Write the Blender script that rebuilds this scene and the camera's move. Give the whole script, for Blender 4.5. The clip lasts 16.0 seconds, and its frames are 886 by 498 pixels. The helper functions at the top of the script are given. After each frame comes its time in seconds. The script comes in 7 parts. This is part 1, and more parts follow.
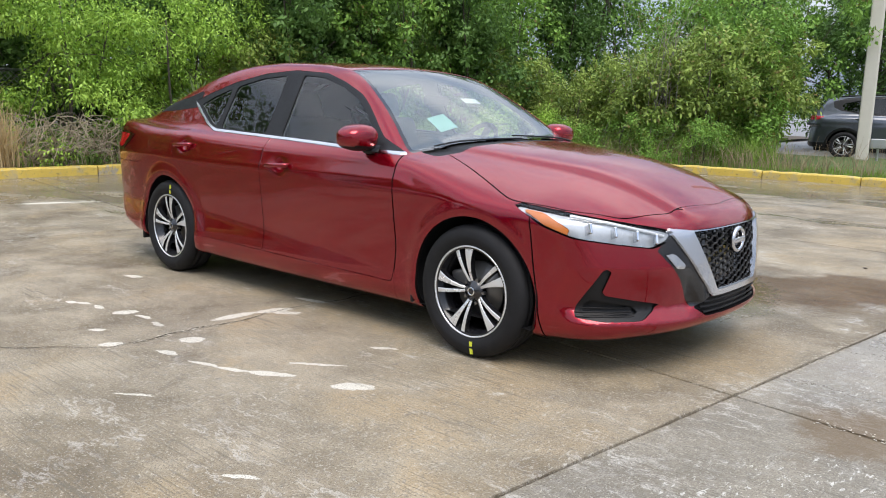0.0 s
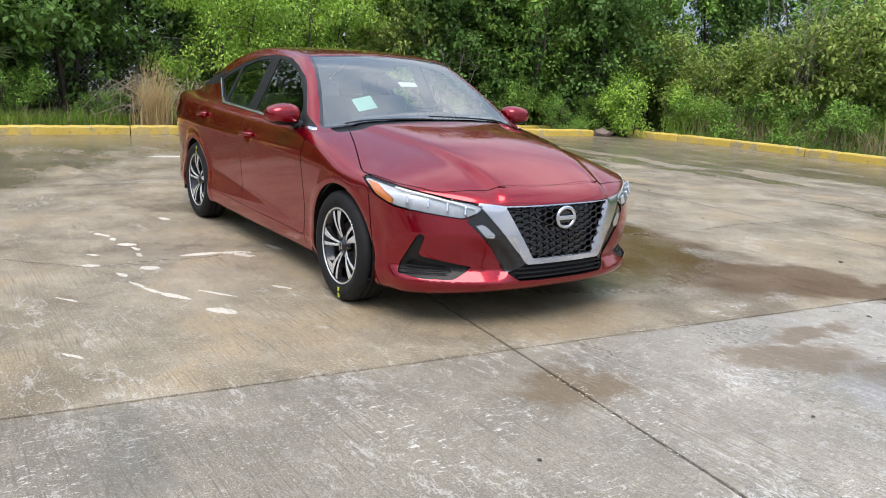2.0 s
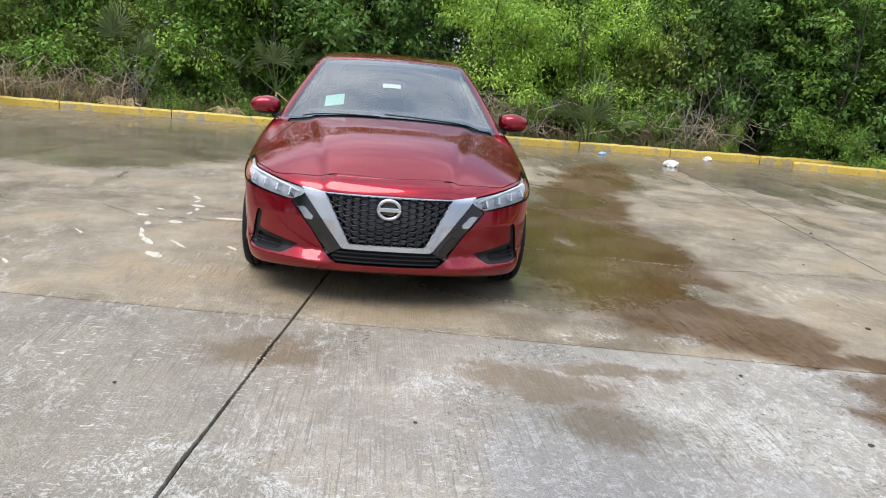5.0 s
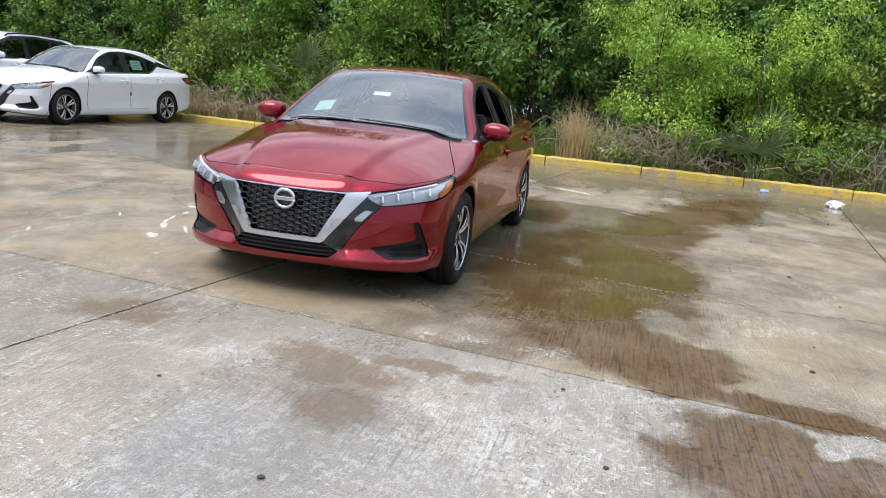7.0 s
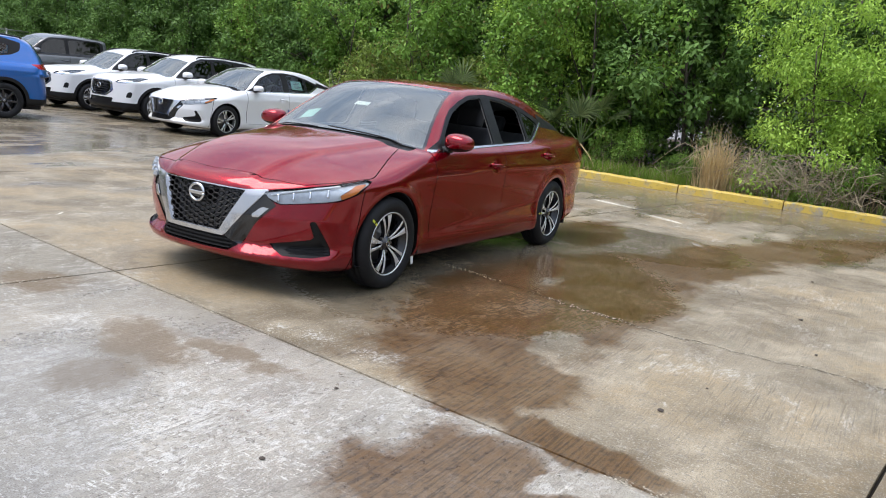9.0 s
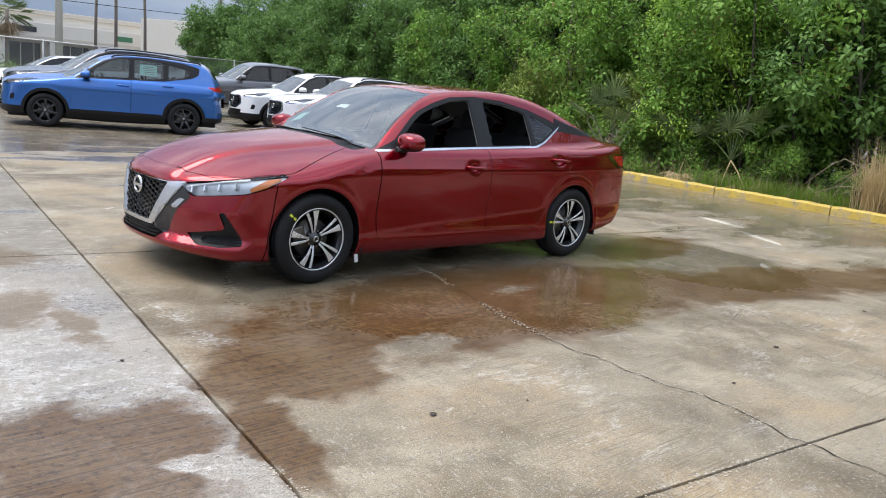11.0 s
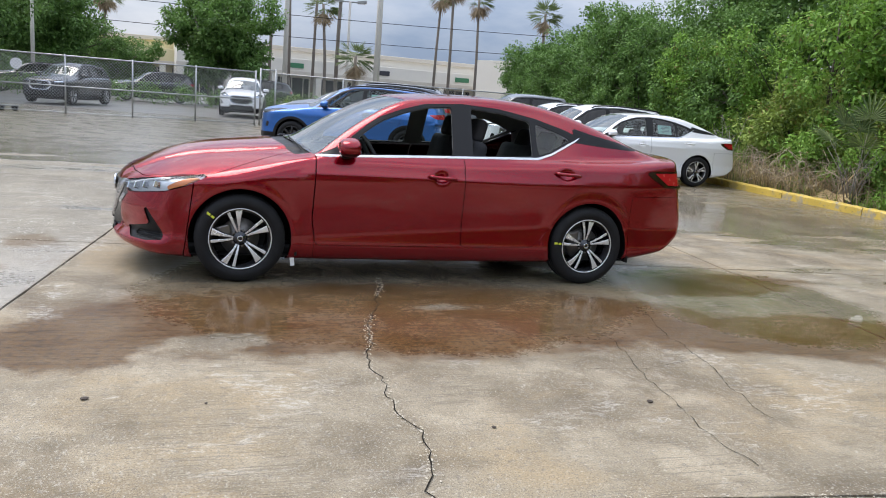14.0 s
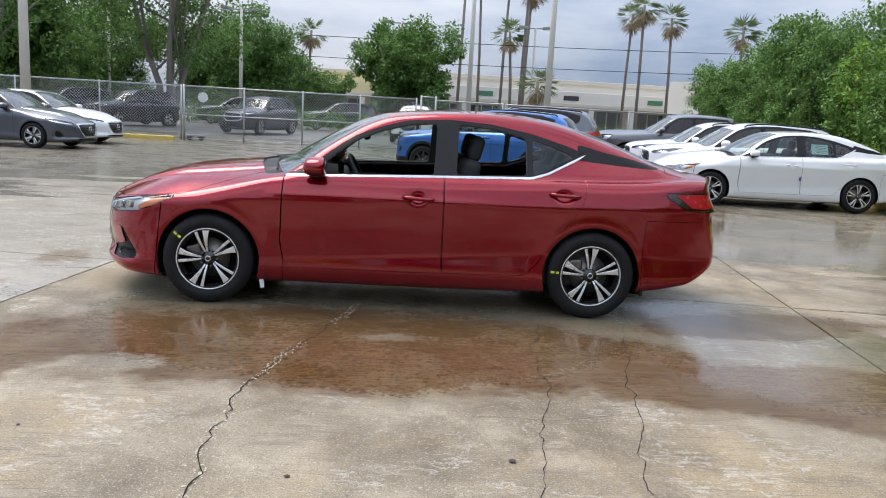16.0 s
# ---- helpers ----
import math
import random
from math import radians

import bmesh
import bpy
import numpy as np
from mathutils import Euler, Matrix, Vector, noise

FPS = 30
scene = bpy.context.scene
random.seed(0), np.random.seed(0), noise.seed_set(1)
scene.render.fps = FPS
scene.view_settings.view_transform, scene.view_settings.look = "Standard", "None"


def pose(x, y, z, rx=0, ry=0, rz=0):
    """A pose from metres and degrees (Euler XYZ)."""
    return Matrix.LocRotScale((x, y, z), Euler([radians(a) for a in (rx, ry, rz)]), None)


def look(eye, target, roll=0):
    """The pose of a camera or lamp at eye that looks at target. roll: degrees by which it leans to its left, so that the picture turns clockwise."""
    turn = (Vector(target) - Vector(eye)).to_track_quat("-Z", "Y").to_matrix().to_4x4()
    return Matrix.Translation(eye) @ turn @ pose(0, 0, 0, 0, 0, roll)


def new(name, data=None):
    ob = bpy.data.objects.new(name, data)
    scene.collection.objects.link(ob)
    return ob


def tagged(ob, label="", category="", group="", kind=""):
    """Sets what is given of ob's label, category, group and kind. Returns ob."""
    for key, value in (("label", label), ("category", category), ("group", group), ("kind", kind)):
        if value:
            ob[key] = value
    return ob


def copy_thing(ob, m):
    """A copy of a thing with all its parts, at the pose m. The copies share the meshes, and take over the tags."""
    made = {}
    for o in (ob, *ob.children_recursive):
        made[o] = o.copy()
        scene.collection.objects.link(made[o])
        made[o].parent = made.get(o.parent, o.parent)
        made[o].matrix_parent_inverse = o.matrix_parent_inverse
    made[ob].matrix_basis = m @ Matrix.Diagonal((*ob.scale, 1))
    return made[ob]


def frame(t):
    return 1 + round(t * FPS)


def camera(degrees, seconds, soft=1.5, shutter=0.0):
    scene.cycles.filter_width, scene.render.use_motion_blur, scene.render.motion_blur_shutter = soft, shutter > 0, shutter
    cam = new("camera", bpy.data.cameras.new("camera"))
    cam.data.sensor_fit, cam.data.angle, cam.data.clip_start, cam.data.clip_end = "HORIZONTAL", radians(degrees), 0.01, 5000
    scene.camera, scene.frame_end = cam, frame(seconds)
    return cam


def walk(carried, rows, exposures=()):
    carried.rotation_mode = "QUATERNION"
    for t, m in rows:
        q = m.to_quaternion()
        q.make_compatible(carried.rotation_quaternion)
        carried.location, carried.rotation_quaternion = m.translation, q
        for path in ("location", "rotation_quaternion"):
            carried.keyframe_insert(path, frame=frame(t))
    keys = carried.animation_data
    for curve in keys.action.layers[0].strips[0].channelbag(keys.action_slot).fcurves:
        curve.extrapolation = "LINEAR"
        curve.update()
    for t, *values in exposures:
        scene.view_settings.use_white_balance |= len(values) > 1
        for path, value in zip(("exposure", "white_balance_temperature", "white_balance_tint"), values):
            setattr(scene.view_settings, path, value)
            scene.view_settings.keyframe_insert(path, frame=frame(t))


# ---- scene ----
cam = camera(58.8, 16.0, 1.0)
PATH = [
    (0, (3.642, -3.628, 1.157), (2.33, -2.16, 0.804), 1.2),
    (0.5, (4.057, -3.579, 1.242), (2.684, -2.179, 0.85), 1.2),
    (1, (4.464, -3.359, 1.299), (3.014, -2.044, 0.886), 1.5),
    (1.5, (4.884, -3.121, 1.312), (3.35, -1.912, 0.88), 2.0),
    (2, (5.277, -2.805, 1.317), (3.659, -1.718, 0.87), 2.5),
    (2.5, (5.621, -2.437, 1.364), (3.926, -1.481, 0.902), 3.1),
    (3, (5.944, -2.025, 1.386), (4.178, -1.212, 0.913), 3.6),
    (3.5, (6.163, -1.551, 1.385), (4.337, -0.89, 0.911), 4.0),
    (4, (6.374, -1.078, 1.383), (4.497, -0.574, 0.914), 4.3),
    (6.5, (6.545, 1.471, 1.326), (4.613, 1.169, 0.909), 5.1),
    (7, (6.433, 1.965, 1.311), (4.528, 1.513, 0.903), 5.3),
    (7.5, (6.315, 2.438, 1.324), (4.448, 1.845, 0.923), 5.5),
    (8, (6.152, 2.913, 1.342), (4.331, 2.188, 0.947), 5.6),
    (8.5, (5.914, 3.343, 1.362), (4.148, 2.491, 0.97), 5.9),
    (9, (5.681, 3.795, 1.361), (3.982, 2.815, 0.969), 6.2),
    (11.5, (3.861, 5.614, 1.383), (2.645, 4.077, 0.99), 5.0),
    (12, (3.413, 5.82, 1.38), (2.314, 4.197, 0.982), 4.9),
    (12.5, (2.991, 6.039, 1.366), (2.015, 4.338, 0.973), 4.8),
    (13, (2.546, 6.236, 1.373), (1.695, 4.468, 0.982), 4.7),
    (13.5, (2.105, 6.354, 1.386), (1.377, 4.531, 1.004), 4.6),
    (14, (1.655, 6.489, 1.384), (1.055, 4.618, 1.013), 4.5),
    (14.5, (1.191, 6.501, 1.376), (0.721, 4.592, 1.012), 4.3),
    (15, (0.76, 6.507, 1.39), (0.421, 4.569, 1.034), 4.0),
    (15.5, (0.351, 6.473, 1.401), (0.135, 4.516, 1.052), 3.7),
    (16, (-0.004, 6.35, 1.41), (-0.106, 4.382, 1.07), 3.2),
]
walk(cam, [(t, look(eye, target, roll)) for t, eye, target, roll in PATH],
     exposures=[(0.0, 0.55, 6600, 14), (16.0, 0.56, 6600, 14)])

# ---- sky and sun ----
world = bpy.data.worlds.new("sky")
world.use_nodes = True
scene.world = world
wt = world.node_tree
sky = wt.nodes.new("ShaderNodeTexSky")
sky.sky_type = "NISHITA"
sky.sun_disc = False
sky.sun_elevation, sky.sun_rotation = radians(62), radians(130)
sky.air_density, sky.dust_density = 1.0, 2.0
# high broken cloud over the clear sky, brighter towards the zenith
tc = wt.nodes.new("ShaderNodeTexCoord").outputs["Generated"]
split = wt.nodes.new("ShaderNodeSeparateXYZ")
wt.links.new(tc, split.inputs[0])


def sky_node(kind, **kw):
    n = wt.nodes.new(kind)
    for k, v in kw.items():
        n.inputs[k].default_value = v
    return n


stretch = wt.nodes.new("ShaderNodeMapping")
stretch.inputs[3].default_value = (1.0, 1.0, 3.2)
wt.links.new(tc, stretch.inputs[0])
cloud = sky_node("ShaderNodeTexNoise", Scale=2.3, Detail=7.0, Roughness=0.55)
wt.links.new(stretch.outputs[0], cloud.inputs["Vector"])
lump = wt.nodes.new("ShaderNodeMapRange")
wt.links.new(cloud.outputs["Fac"], lump.inputs[0])
for i_, v_ in enumerate((0.36, 0.66, 0.0, 1.0)):
    lump.inputs[1 + i_].default_value = v_
tone = wt.nodes.new("ShaderNodeMix")
tone.data_type = "RGBA"
tone.inputs[6].default_value = (0.19, 0.265, 0.39, 1)
tone.inputs[7].default_value = (0.56, 0.605, 0.66, 1)
wt.links.new(lump.outputs[0], tone.inputs[0])
lift = wt.nodes.new("ShaderNodeMapRange")
wt.links.new(split.outputs[2], lift.inputs[0])
for i_, v_ in enumerate((0.0, 0.75, 0.80, 2.55)):
    lift.inputs[1 + i_].default_value = v_
scaled = wt.nodes.new("ShaderNodeVectorMath")
scaled.operation = "SCALE"
wt.links.new(tone.outputs[2], scaled.inputs[0])
wt.links.new(lift.outputs[0], scaled.inputs["Scale"])
clear = wt.nodes.new("ShaderNodeVectorMath")
clear.operation = "SCALE"
wt.links.new(sky.outputs[0], clear.inputs[0])
clear.inputs["Scale"].default_value = 0.10
both = wt.nodes.new("ShaderNodeMix")
both.data_type = "RGBA"
both.inputs[0].default_value = 0.88
wt.links.new(clear.outputs[0], both.inputs[6])
wt.links.new(scaled.outputs[0], both.inputs[7])
wt.links.new(both.outputs[2], wt.nodes["Background"].inputs[0])
wt.nodes["Background"].inputs[1].default_value = 1.0
sun = new("sun", bpy.data.lights.new("sun", "SUN"))
sun.data.energy, sun.data.angle, sun.data.color = 2.1, radians(42), (1.0, 0.95, 0.87)
sun.matrix_world = look((0, 0, 30), (-6, 5, 15))

# ---- materials ----
def nodes_of(name):
    m = bpy.data.materials.new(name)
    m.use_nodes = True
    nt = m.node_tree
    return m, nt, nt.nodes["Principled BSDF"]


def add_node(nt, kind, **inputs):
    n = nt.nodes.new(kind)
    for key, value in inputs.items():
        n.inputs[key.replace("_", " ")].default_value = value
    return n


def mixed(nt, fac, a, b):
    """A colour mix; a and b are colours or sockets."""
    n = nt.nodes.new("ShaderNodeMix")
    n.data_type = "RGBA"
    for i, v in ((6, a), (7, b)):
        if isinstance(v, bpy.types.NodeSocket):
            nt.links.new(v, n.inputs[i])
        else:
            n.inputs[i].default_value = (*v, 1)
    if isinstance(fac, bpy.types.NodeSocket):
        nt.links.new(fac, n.inputs[0])
    else:
        n.inputs[0].default_value = fac
    return n.outputs[2]


def ramp(nt, socket, lo, hi, a=0.0, b=1.0):
    n = nt.nodes.new("ShaderNodeMapRange")
    n.interpolation_type = "SMOOTHSTEP"
    nt.links.new(socket, n.inputs[0])
    for i, v in enumerate((lo, hi, a, b)):
        n.inputs[1 + i].default_value = v
    return n.outputs[0]


def maths(nt, op, *args):
    n = nt.nodes.new("ShaderNodeMath")
    n.operation = op
    for i, v in enumerate(args):
        if isinstance(v, bpy.types.NodeSocket):
            nt.links.new(v, n.inputs[i])
        else:
            n.inputs[i].default_value = v
    return n.outputs[0]


def noise_at(nt, scale, detail=4.0, rough=0.55, space="Object", vector=None, distortion=0.0):
    n = add_node(nt, "ShaderNodeTexNoise", Scale=scale, Detail=detail, Roughness=rough, Distortion=distortion)
    if vector is None:
        vector = nt.nodes.new("ShaderNodeTexCoord").outputs[space]
    nt.links.new(vector, n.inputs["Vector"])
    return n.outputs["Fac"]


def bumped(nt, bsdf, socket, strength=0.3, distance=0.01):
    b = add_node(nt, "ShaderNodeBump", Strength=strength, Distance=distance)
    nt.links.new(socket, b.inputs["Height"])
    nt.links.new(b.outputs[0], bsdf.inputs["Normal"])


def plain(name, colour, rough=0.5, metal=0.0, coat=0.0, spread=0.12, scale=6.0, bump=0.0, bump_scale=120.0, spec=0.5):
    """A surface with two scales of mottling and, where wanted, a fine relief."""
    m, nt, b = nodes_of(name)
    f = noise_at(nt, scale, 5)
    c = mixed(nt, f, [v * (1 - spread) for v in colour], [min(1, v * (1 + spread)) for v in colour])
    fine = noise_at(nt, scale * 17, 3)
    c2 = mixed(nt, ramp(nt, fine, 0.3, 0.7, 0.0, 0.5), c, [v * (1 - 0.7 * spread) for v in colour])
    nt.links.new(c2, b.inputs["Base Color"])
    nt.links.new(ramp(nt, f, 0.3, 0.7, max(0.02, rough * 0.85), min(1, rough * 1.15)), b.inputs["Roughness"])
    b.inputs["Metallic"].default_value = metal
    b.inputs["Coat Weight"].default_value = coat
    b.inputs["Coat Roughness"].default_value = 0.03
    b.inputs["Specular IOR Level"].default_value = spec
    if bump:
        bumped(nt, b, noise_at(nt, bump_scale, 3), bump, 0.004)
    return m


def car_paint(name, colour, flake=0.25, rough=0.34, metal=0.5, drops=True, film=0.06, coat=1.0, edge=(1, 1, 1)):
    """Metallic base under a clear coat, with fine flake and drying rain beads."""
    m, nt, b = nodes_of(name)
    f = noise_at(nt, 900, 2)
    c = mixed(nt, ramp(nt, f, 0.35, 0.7), [v * (1 - flake) for v in colour], [min(1, v * (1 + flake)) for v in colour])
    dust = noise_at(nt, 3.0, 6)
    c = mixed(nt, ramp(nt, dust, 0.5, 0.8, 0.0, film), c, (0.35, 0.3, 0.26))
    nt.links.new(c, b.inputs["Base Color"])
    b.inputs["Metallic"].default_value = metal
    b.inputs["Roughness"].default_value = rough
    b.inputs["Coat Weight"].default_value = coat
    b.inputs["Specular Tint"].default_value = (*edge, 1)
    b.inputs["Coat IOR"].default_value = 1.55
    nt.links.new(ramp(nt, dust, 0.35, 0.75, 0.015, 0.07), b.inputs["Coat Roughness"])
    if drops:
        v = add_node(nt, "ShaderNodeTexVoronoi", Scale=95.0)
        nt.links.new(nt.nodes.new("ShaderNodeTexCoord").outputs["Object"], v.inputs["Vector"])
        bead = ramp(nt, v.outputs["Distance"], 0.12, 0.3, 1.0, 0.0)
        geo = nt.nodes.new("ShaderNodeNewGeometry")
        sep = nt.nodes.new("ShaderNodeSeparateXYZ")
        nt.links.new(geo.outputs["True Normal"], sep.inputs[0])
        flat = ramp(nt, sep.outputs[2], 0.75, 0.95)
        spot = ramp(nt, noise_at(nt, 5, 3), 0.48, 0.6)
        h = maths(nt, "MULTIPLY", maths(nt, "MULTIPLY", bead, flat), spot)
        bp = add_node(nt, "ShaderNodeBump", Strength=0.6, Distance=0.002)
        nt.links.new(h, bp.inputs["Height"])
        nt.links.new(bp.outputs[0], b.inputs["Coat Normal"])
    return m


def glass_sheet(name, tint, gloss=1.5, rough=0.0, haze=0.0):
    """A thin pane: tinted, with Fresnel mirror gloss; haze paints a pale veil of reflected sky."""
    m, nt, b = nodes_of(name)
    nt.nodes.remove(b)
    t = add_node(nt, "ShaderNodeBsdfTransparent", Color=(*tint, 1))
    g = add_node(nt, "ShaderNodeBsdfGlossy", Color=(1, 1, 1, 1), Roughness=rough)
    fr = add_node(nt, "ShaderNodeFresnel", IOR=gloss)
    if haze:
        d = add_node(nt, "ShaderNodeBsdfDiffuse", Color=(0.62, 0.72, 0.70, 1))
        hz = nt.nodes.new("ShaderNodeMixShader")
        nt.links.new(ramp(nt, noise_at(nt, 4.0, 6), 0.3, 0.7, haze * 0.75, haze * 1.25), hz.inputs[0])
        nt.links.new(t.outputs[0], hz.inputs[1])
        nt.links.new(d.outputs[0], hz.inputs[2])
        t = hz
    mx = nt.nodes.new("ShaderNodeMixShader")
    for s, d in ((fr.outputs[0], 0), (t.outputs[0], 1), (g.outputs[0], 2)):
        nt.links.new(s, mx.inputs[d])
    nt.links.new(mx.outputs[0], nt.nodes["Material Output"].inputs[0])
    return m


RED = car_paint("red_paint", (0.26, 0.0008, 0.010), flake=0.22, rough=0.27, metal=0.72, film=0.0, coat=1.0, edge=(1, 0.10, 0.12))
WHITE = car_paint("white_paint", (0.78, 0.79, 0.80), flake=0.02, rough=0.4, metal=0.0, drops=False)
BLUE = car_paint("blue_paint", (0.005, 0.125, 0.46), flake=0.2, drops=False)
GREY = car_paint("grey_paint", (0.13, 0.135, 0.145), flake=0.15, drops=False)
DARK = car_paint("dark_paint", (0.018, 0.02, 0.026), flake=0.2, drops=False)
SLATE = car_paint("slate_paint", (0.07, 0.08, 0.10), flake=0.15, drops=False)
TRIM = plain("black_trim", (0.013, 0.013, 0.014), 0.42, bump=0.15, bump_scale=400, spec=0.25)
# near-black colour that stands in for the shade inside panel gaps
GAPSHADE = plain("shut_gap_shade", (0.006, 0.004, 0.004), 0.8, spread=0.1, spec=0.1)
GLOSS = plain("gloss_black", (0.006, 0.006, 0.007), 0.12, coat=0.6)
CHROME = plain("satin_chrome", (0.66, 0.66, 0.67), 0.20, metal=1.0, spread=0.03)
RUBBER = plain("tyre_rubber", (0.011, 0.011, 0.012), 0.7, spread=0.25, scale=9, bump=0.2, bump_scale=200, spec=0.3)
ALLOY = plain("machined_alloy", (0.78, 0.79, 0.80), 0.28, metal=0.6, spread=0.05)
RIMBLACK = plain("black_rim_paint", (0.012, 0.012, 0.014), 0.25, coat=0.5)
IRON = plain("brake_iron", (0.22, 0.21, 0.20), 0.45, metal=0.8, spread=0.3, scale=20)
CLOTH = plain("seat_cloth", (0.032, 0.032, 0.035), 0.85, bump=0.3, bump_scale=300, spread=0.2)
DASH = plain("dash_plastic", (0.022, 0.023, 0.025), 0.6, bump=0.15, bump_scale=500)
LINER = plain("headliner", (0.38, 0.38, 0.37), 0.9)
PAPER = plain("paper", (0.46, 0.70, 0.66), 0.7, spread=0.05)
WHITELABEL = plain("white_label", (0.85, 0.86, 0.86), 0.6, spread=0.03)
INK = plain("grey_ink", (0.18, 0.19, 0.2), 0.7)
YELLOWTAG = plain("yellow_tag", (0.62, 0.66, 0.05), 0.5, spread=0.05)
REFLECTOR = plain("lamp_reflector", (0.75, 0.77, 0.8), 0.12, metal=0.9, spread=0.15, scale=14)
AMBER = plain("amber_lens", (0.55, 0.17, 0.04), 0.2, coat=1.0, spread=0.15, scale=30)
LAMPSILVER = plain("lamp_silver", (0.74, 0.76, 0.78), 0.22, metal=0.25, spread=0.30, scale=25)
REDLENS = plain("red_lens", (0.42, 0.004, 0.010), 0.25, coat=0.35, spread=0.25, scale=12)
TAILDARK = plain("tail_smoke", (0.022, 0.001, 0.002), 0.12, coat=1.0, spread=0.3, scale=12)
WINDSHIELD = glass_sheet("windscreen_glass", (0.74, 0.83, 0.80), 2.1, rough=0.0, haze=0.09)
SIDEGLASS = glass_sheet("side_glass", (0.76, 0.84, 0.80), 1.52)
DARKGLASS = glass_sheet("privacy_glass", (0.10, 0.12, 0.12), 1.5)
LENS = glass_sheet("clear_lens", (0.93, 0.95, 0.97), 1.35)

# ---- mesh tools ----
def bm_object(name, bm, material, parent=None, label="", smooth=True, kind=""):
    """Links a bmesh as one mesh object, under a thing where one is given."""
    me = bpy.data.meshes.new(name)
    bm.normal_update()
    bm.to_mesh(me)
    bm.free()
    if smooth:
        for p in me.polygons:
            p.use_smooth = True
    for mt in material if isinstance(material, (list, tuple)) else [material]:
        me.materials.append(mt)
    ob = new(name, me)
    if parent:
        ob.parent = parent
    if label or kind:
        tagged(ob, label=label, kind=kind)
    return ob


def part(name, bm, material, parent, label="", smooth=False):
    return bm_object(name, bm, material, parent, label, smooth)


def thing(name, x, y, z, rz, label, category, group="", kind=""):
    e = new(name)
    e.empty_display_size = 0.2
    e.matrix_world = pose(x, y, z, 0, 0, rz)
    return tagged(e, label, category, group, kind)


def box_bm(sx, sy, sz, at=(0, 0, 0), bevel=0.0, seg=2, bm=None, rot=None):
    own = bmesh.new()
    bmesh.ops.create_cube(own, size=1)
    bmesh.ops.scale(own, vec=(sx, sy, sz), verts=own.verts)
    if bevel:
        bmesh.ops.bevel(own, geom=own.edges[:], offset=bevel, segments=seg, affect="EDGES", profile=0.5)
    if rot is not None:
        bmesh.ops.rotate(own, matrix=rot, verts=own.verts)
    bmesh.ops.translate(own, vec=at, verts=own.verts)
    return joined(bm, own)


def joined(bm, own):
    if bm is None:
        return own
    me = bpy.data.meshes.new("tmp")
    own.to_mesh(me)
    own.free()
    bm.from_mesh(me)
    bpy.data.meshes.remove(me)
    return bm


def lathe(profile, n=48, axis="y", bm=None):
    """Turns a profile of (radius, along) about an axis."""
    own = bmesh.new()
    rings = []
    for r, h in profile:
        ring = []
        for i in range(n):
            a = 2 * math.pi * i / n
            c, s = r * math.cos(a), r * math.sin(a)
            ring.append(own.verts.new({"y": (c, h, s), "z": (c, s, h), "x": (h, c, s)}[axis]))
        rings.append(ring)
    for a, b in zip(rings, rings[1:]):
        for i in range(n):
            own.faces.new((a[i], a[(i + 1) % n], b[(i + 1) % n], b[i]))
    bmesh.ops.recalc_face_normals(own, faces=own.faces)
    return joined(bm, own)


def tube(points, r0, r1=None, n=8, bm=None):
    """A round bar along points, tapering from r0 to r1."""
    own = bm or bmesh.new()
    pts = [Vector(p) for p in points]
    r1 = r0 if r1 is None else r1
    prev = None
    side = None
    for i, p in enumerate(pts):
        d = (pts[min(i + 1, len(pts) - 1)] - pts[max(i - 1, 0)]).normalized()
        if side is None:
            side = d.orthogonal().normalized()
        side = (side - d * side.dot(d)).normalized()
        up = d.cross(side)
        r = r0 + (r1 - r0) * i / max(1, len(pts) - 1)
        ring = [own.verts.new(p + (side * math.cos(2 * math.pi * k / n) + up * math.sin(2 * math.pi * k / n)) * r) for k in range(n)]
        if prev:
            for k in range(n):
                own.faces.new((prev[k], prev[(k + 1) % n], ring[(k + 1) % n], ring[k]))
        else:
            own.faces.new(ring[::-1])
        prev = ring
    own.faces.new(prev)
    return own


# ---- cars: a body is the zero surface of a smooth field, cut into panels along outlines ----
def curve(*pts):
    """A smooth curve through (x, value) pairs."""
    p = sorted(pts)
    xs, ys = np.array([q[0] for q in p], float), np.array([q[1] for q in p], float)
    d = np.diff(ys) / np.diff(xs)
    m = np.concatenate(([d[0]], (d[:-1] * np.diff(xs)[1:] + d[1:] * np.diff(xs)[:-1]) / (xs[2:] - xs[:-2]), [d[-1]]))

    def at(x):
        x = np.clip(x, xs[0], xs[-1])
        i = np.clip(np.searchsorted(xs, x) - 1, 0, len(xs) - 2)
        h = xs[i + 1] - xs[i]
        t = (x - xs[i]) / h
        return (ys[i] * (1 + 2 * t) * (1 - t) ** 2 + h * m[i] * t * (1 - t) ** 2
                + ys[i + 1] * t * t * (3 - 2 * t) + h * m[i + 1] * t * t * (t - 1))
    return at


def smax(a, b, k):
    return np.maximum(a, b) + np.maximum(k - np.abs(a - b), 0) ** 2 / (4 * k)


def smin(a, b, k):
    return -smax(-a, -b, k)


def sr(t, k):
    return (t + np.sqrt(t * t + k * k)) / 2


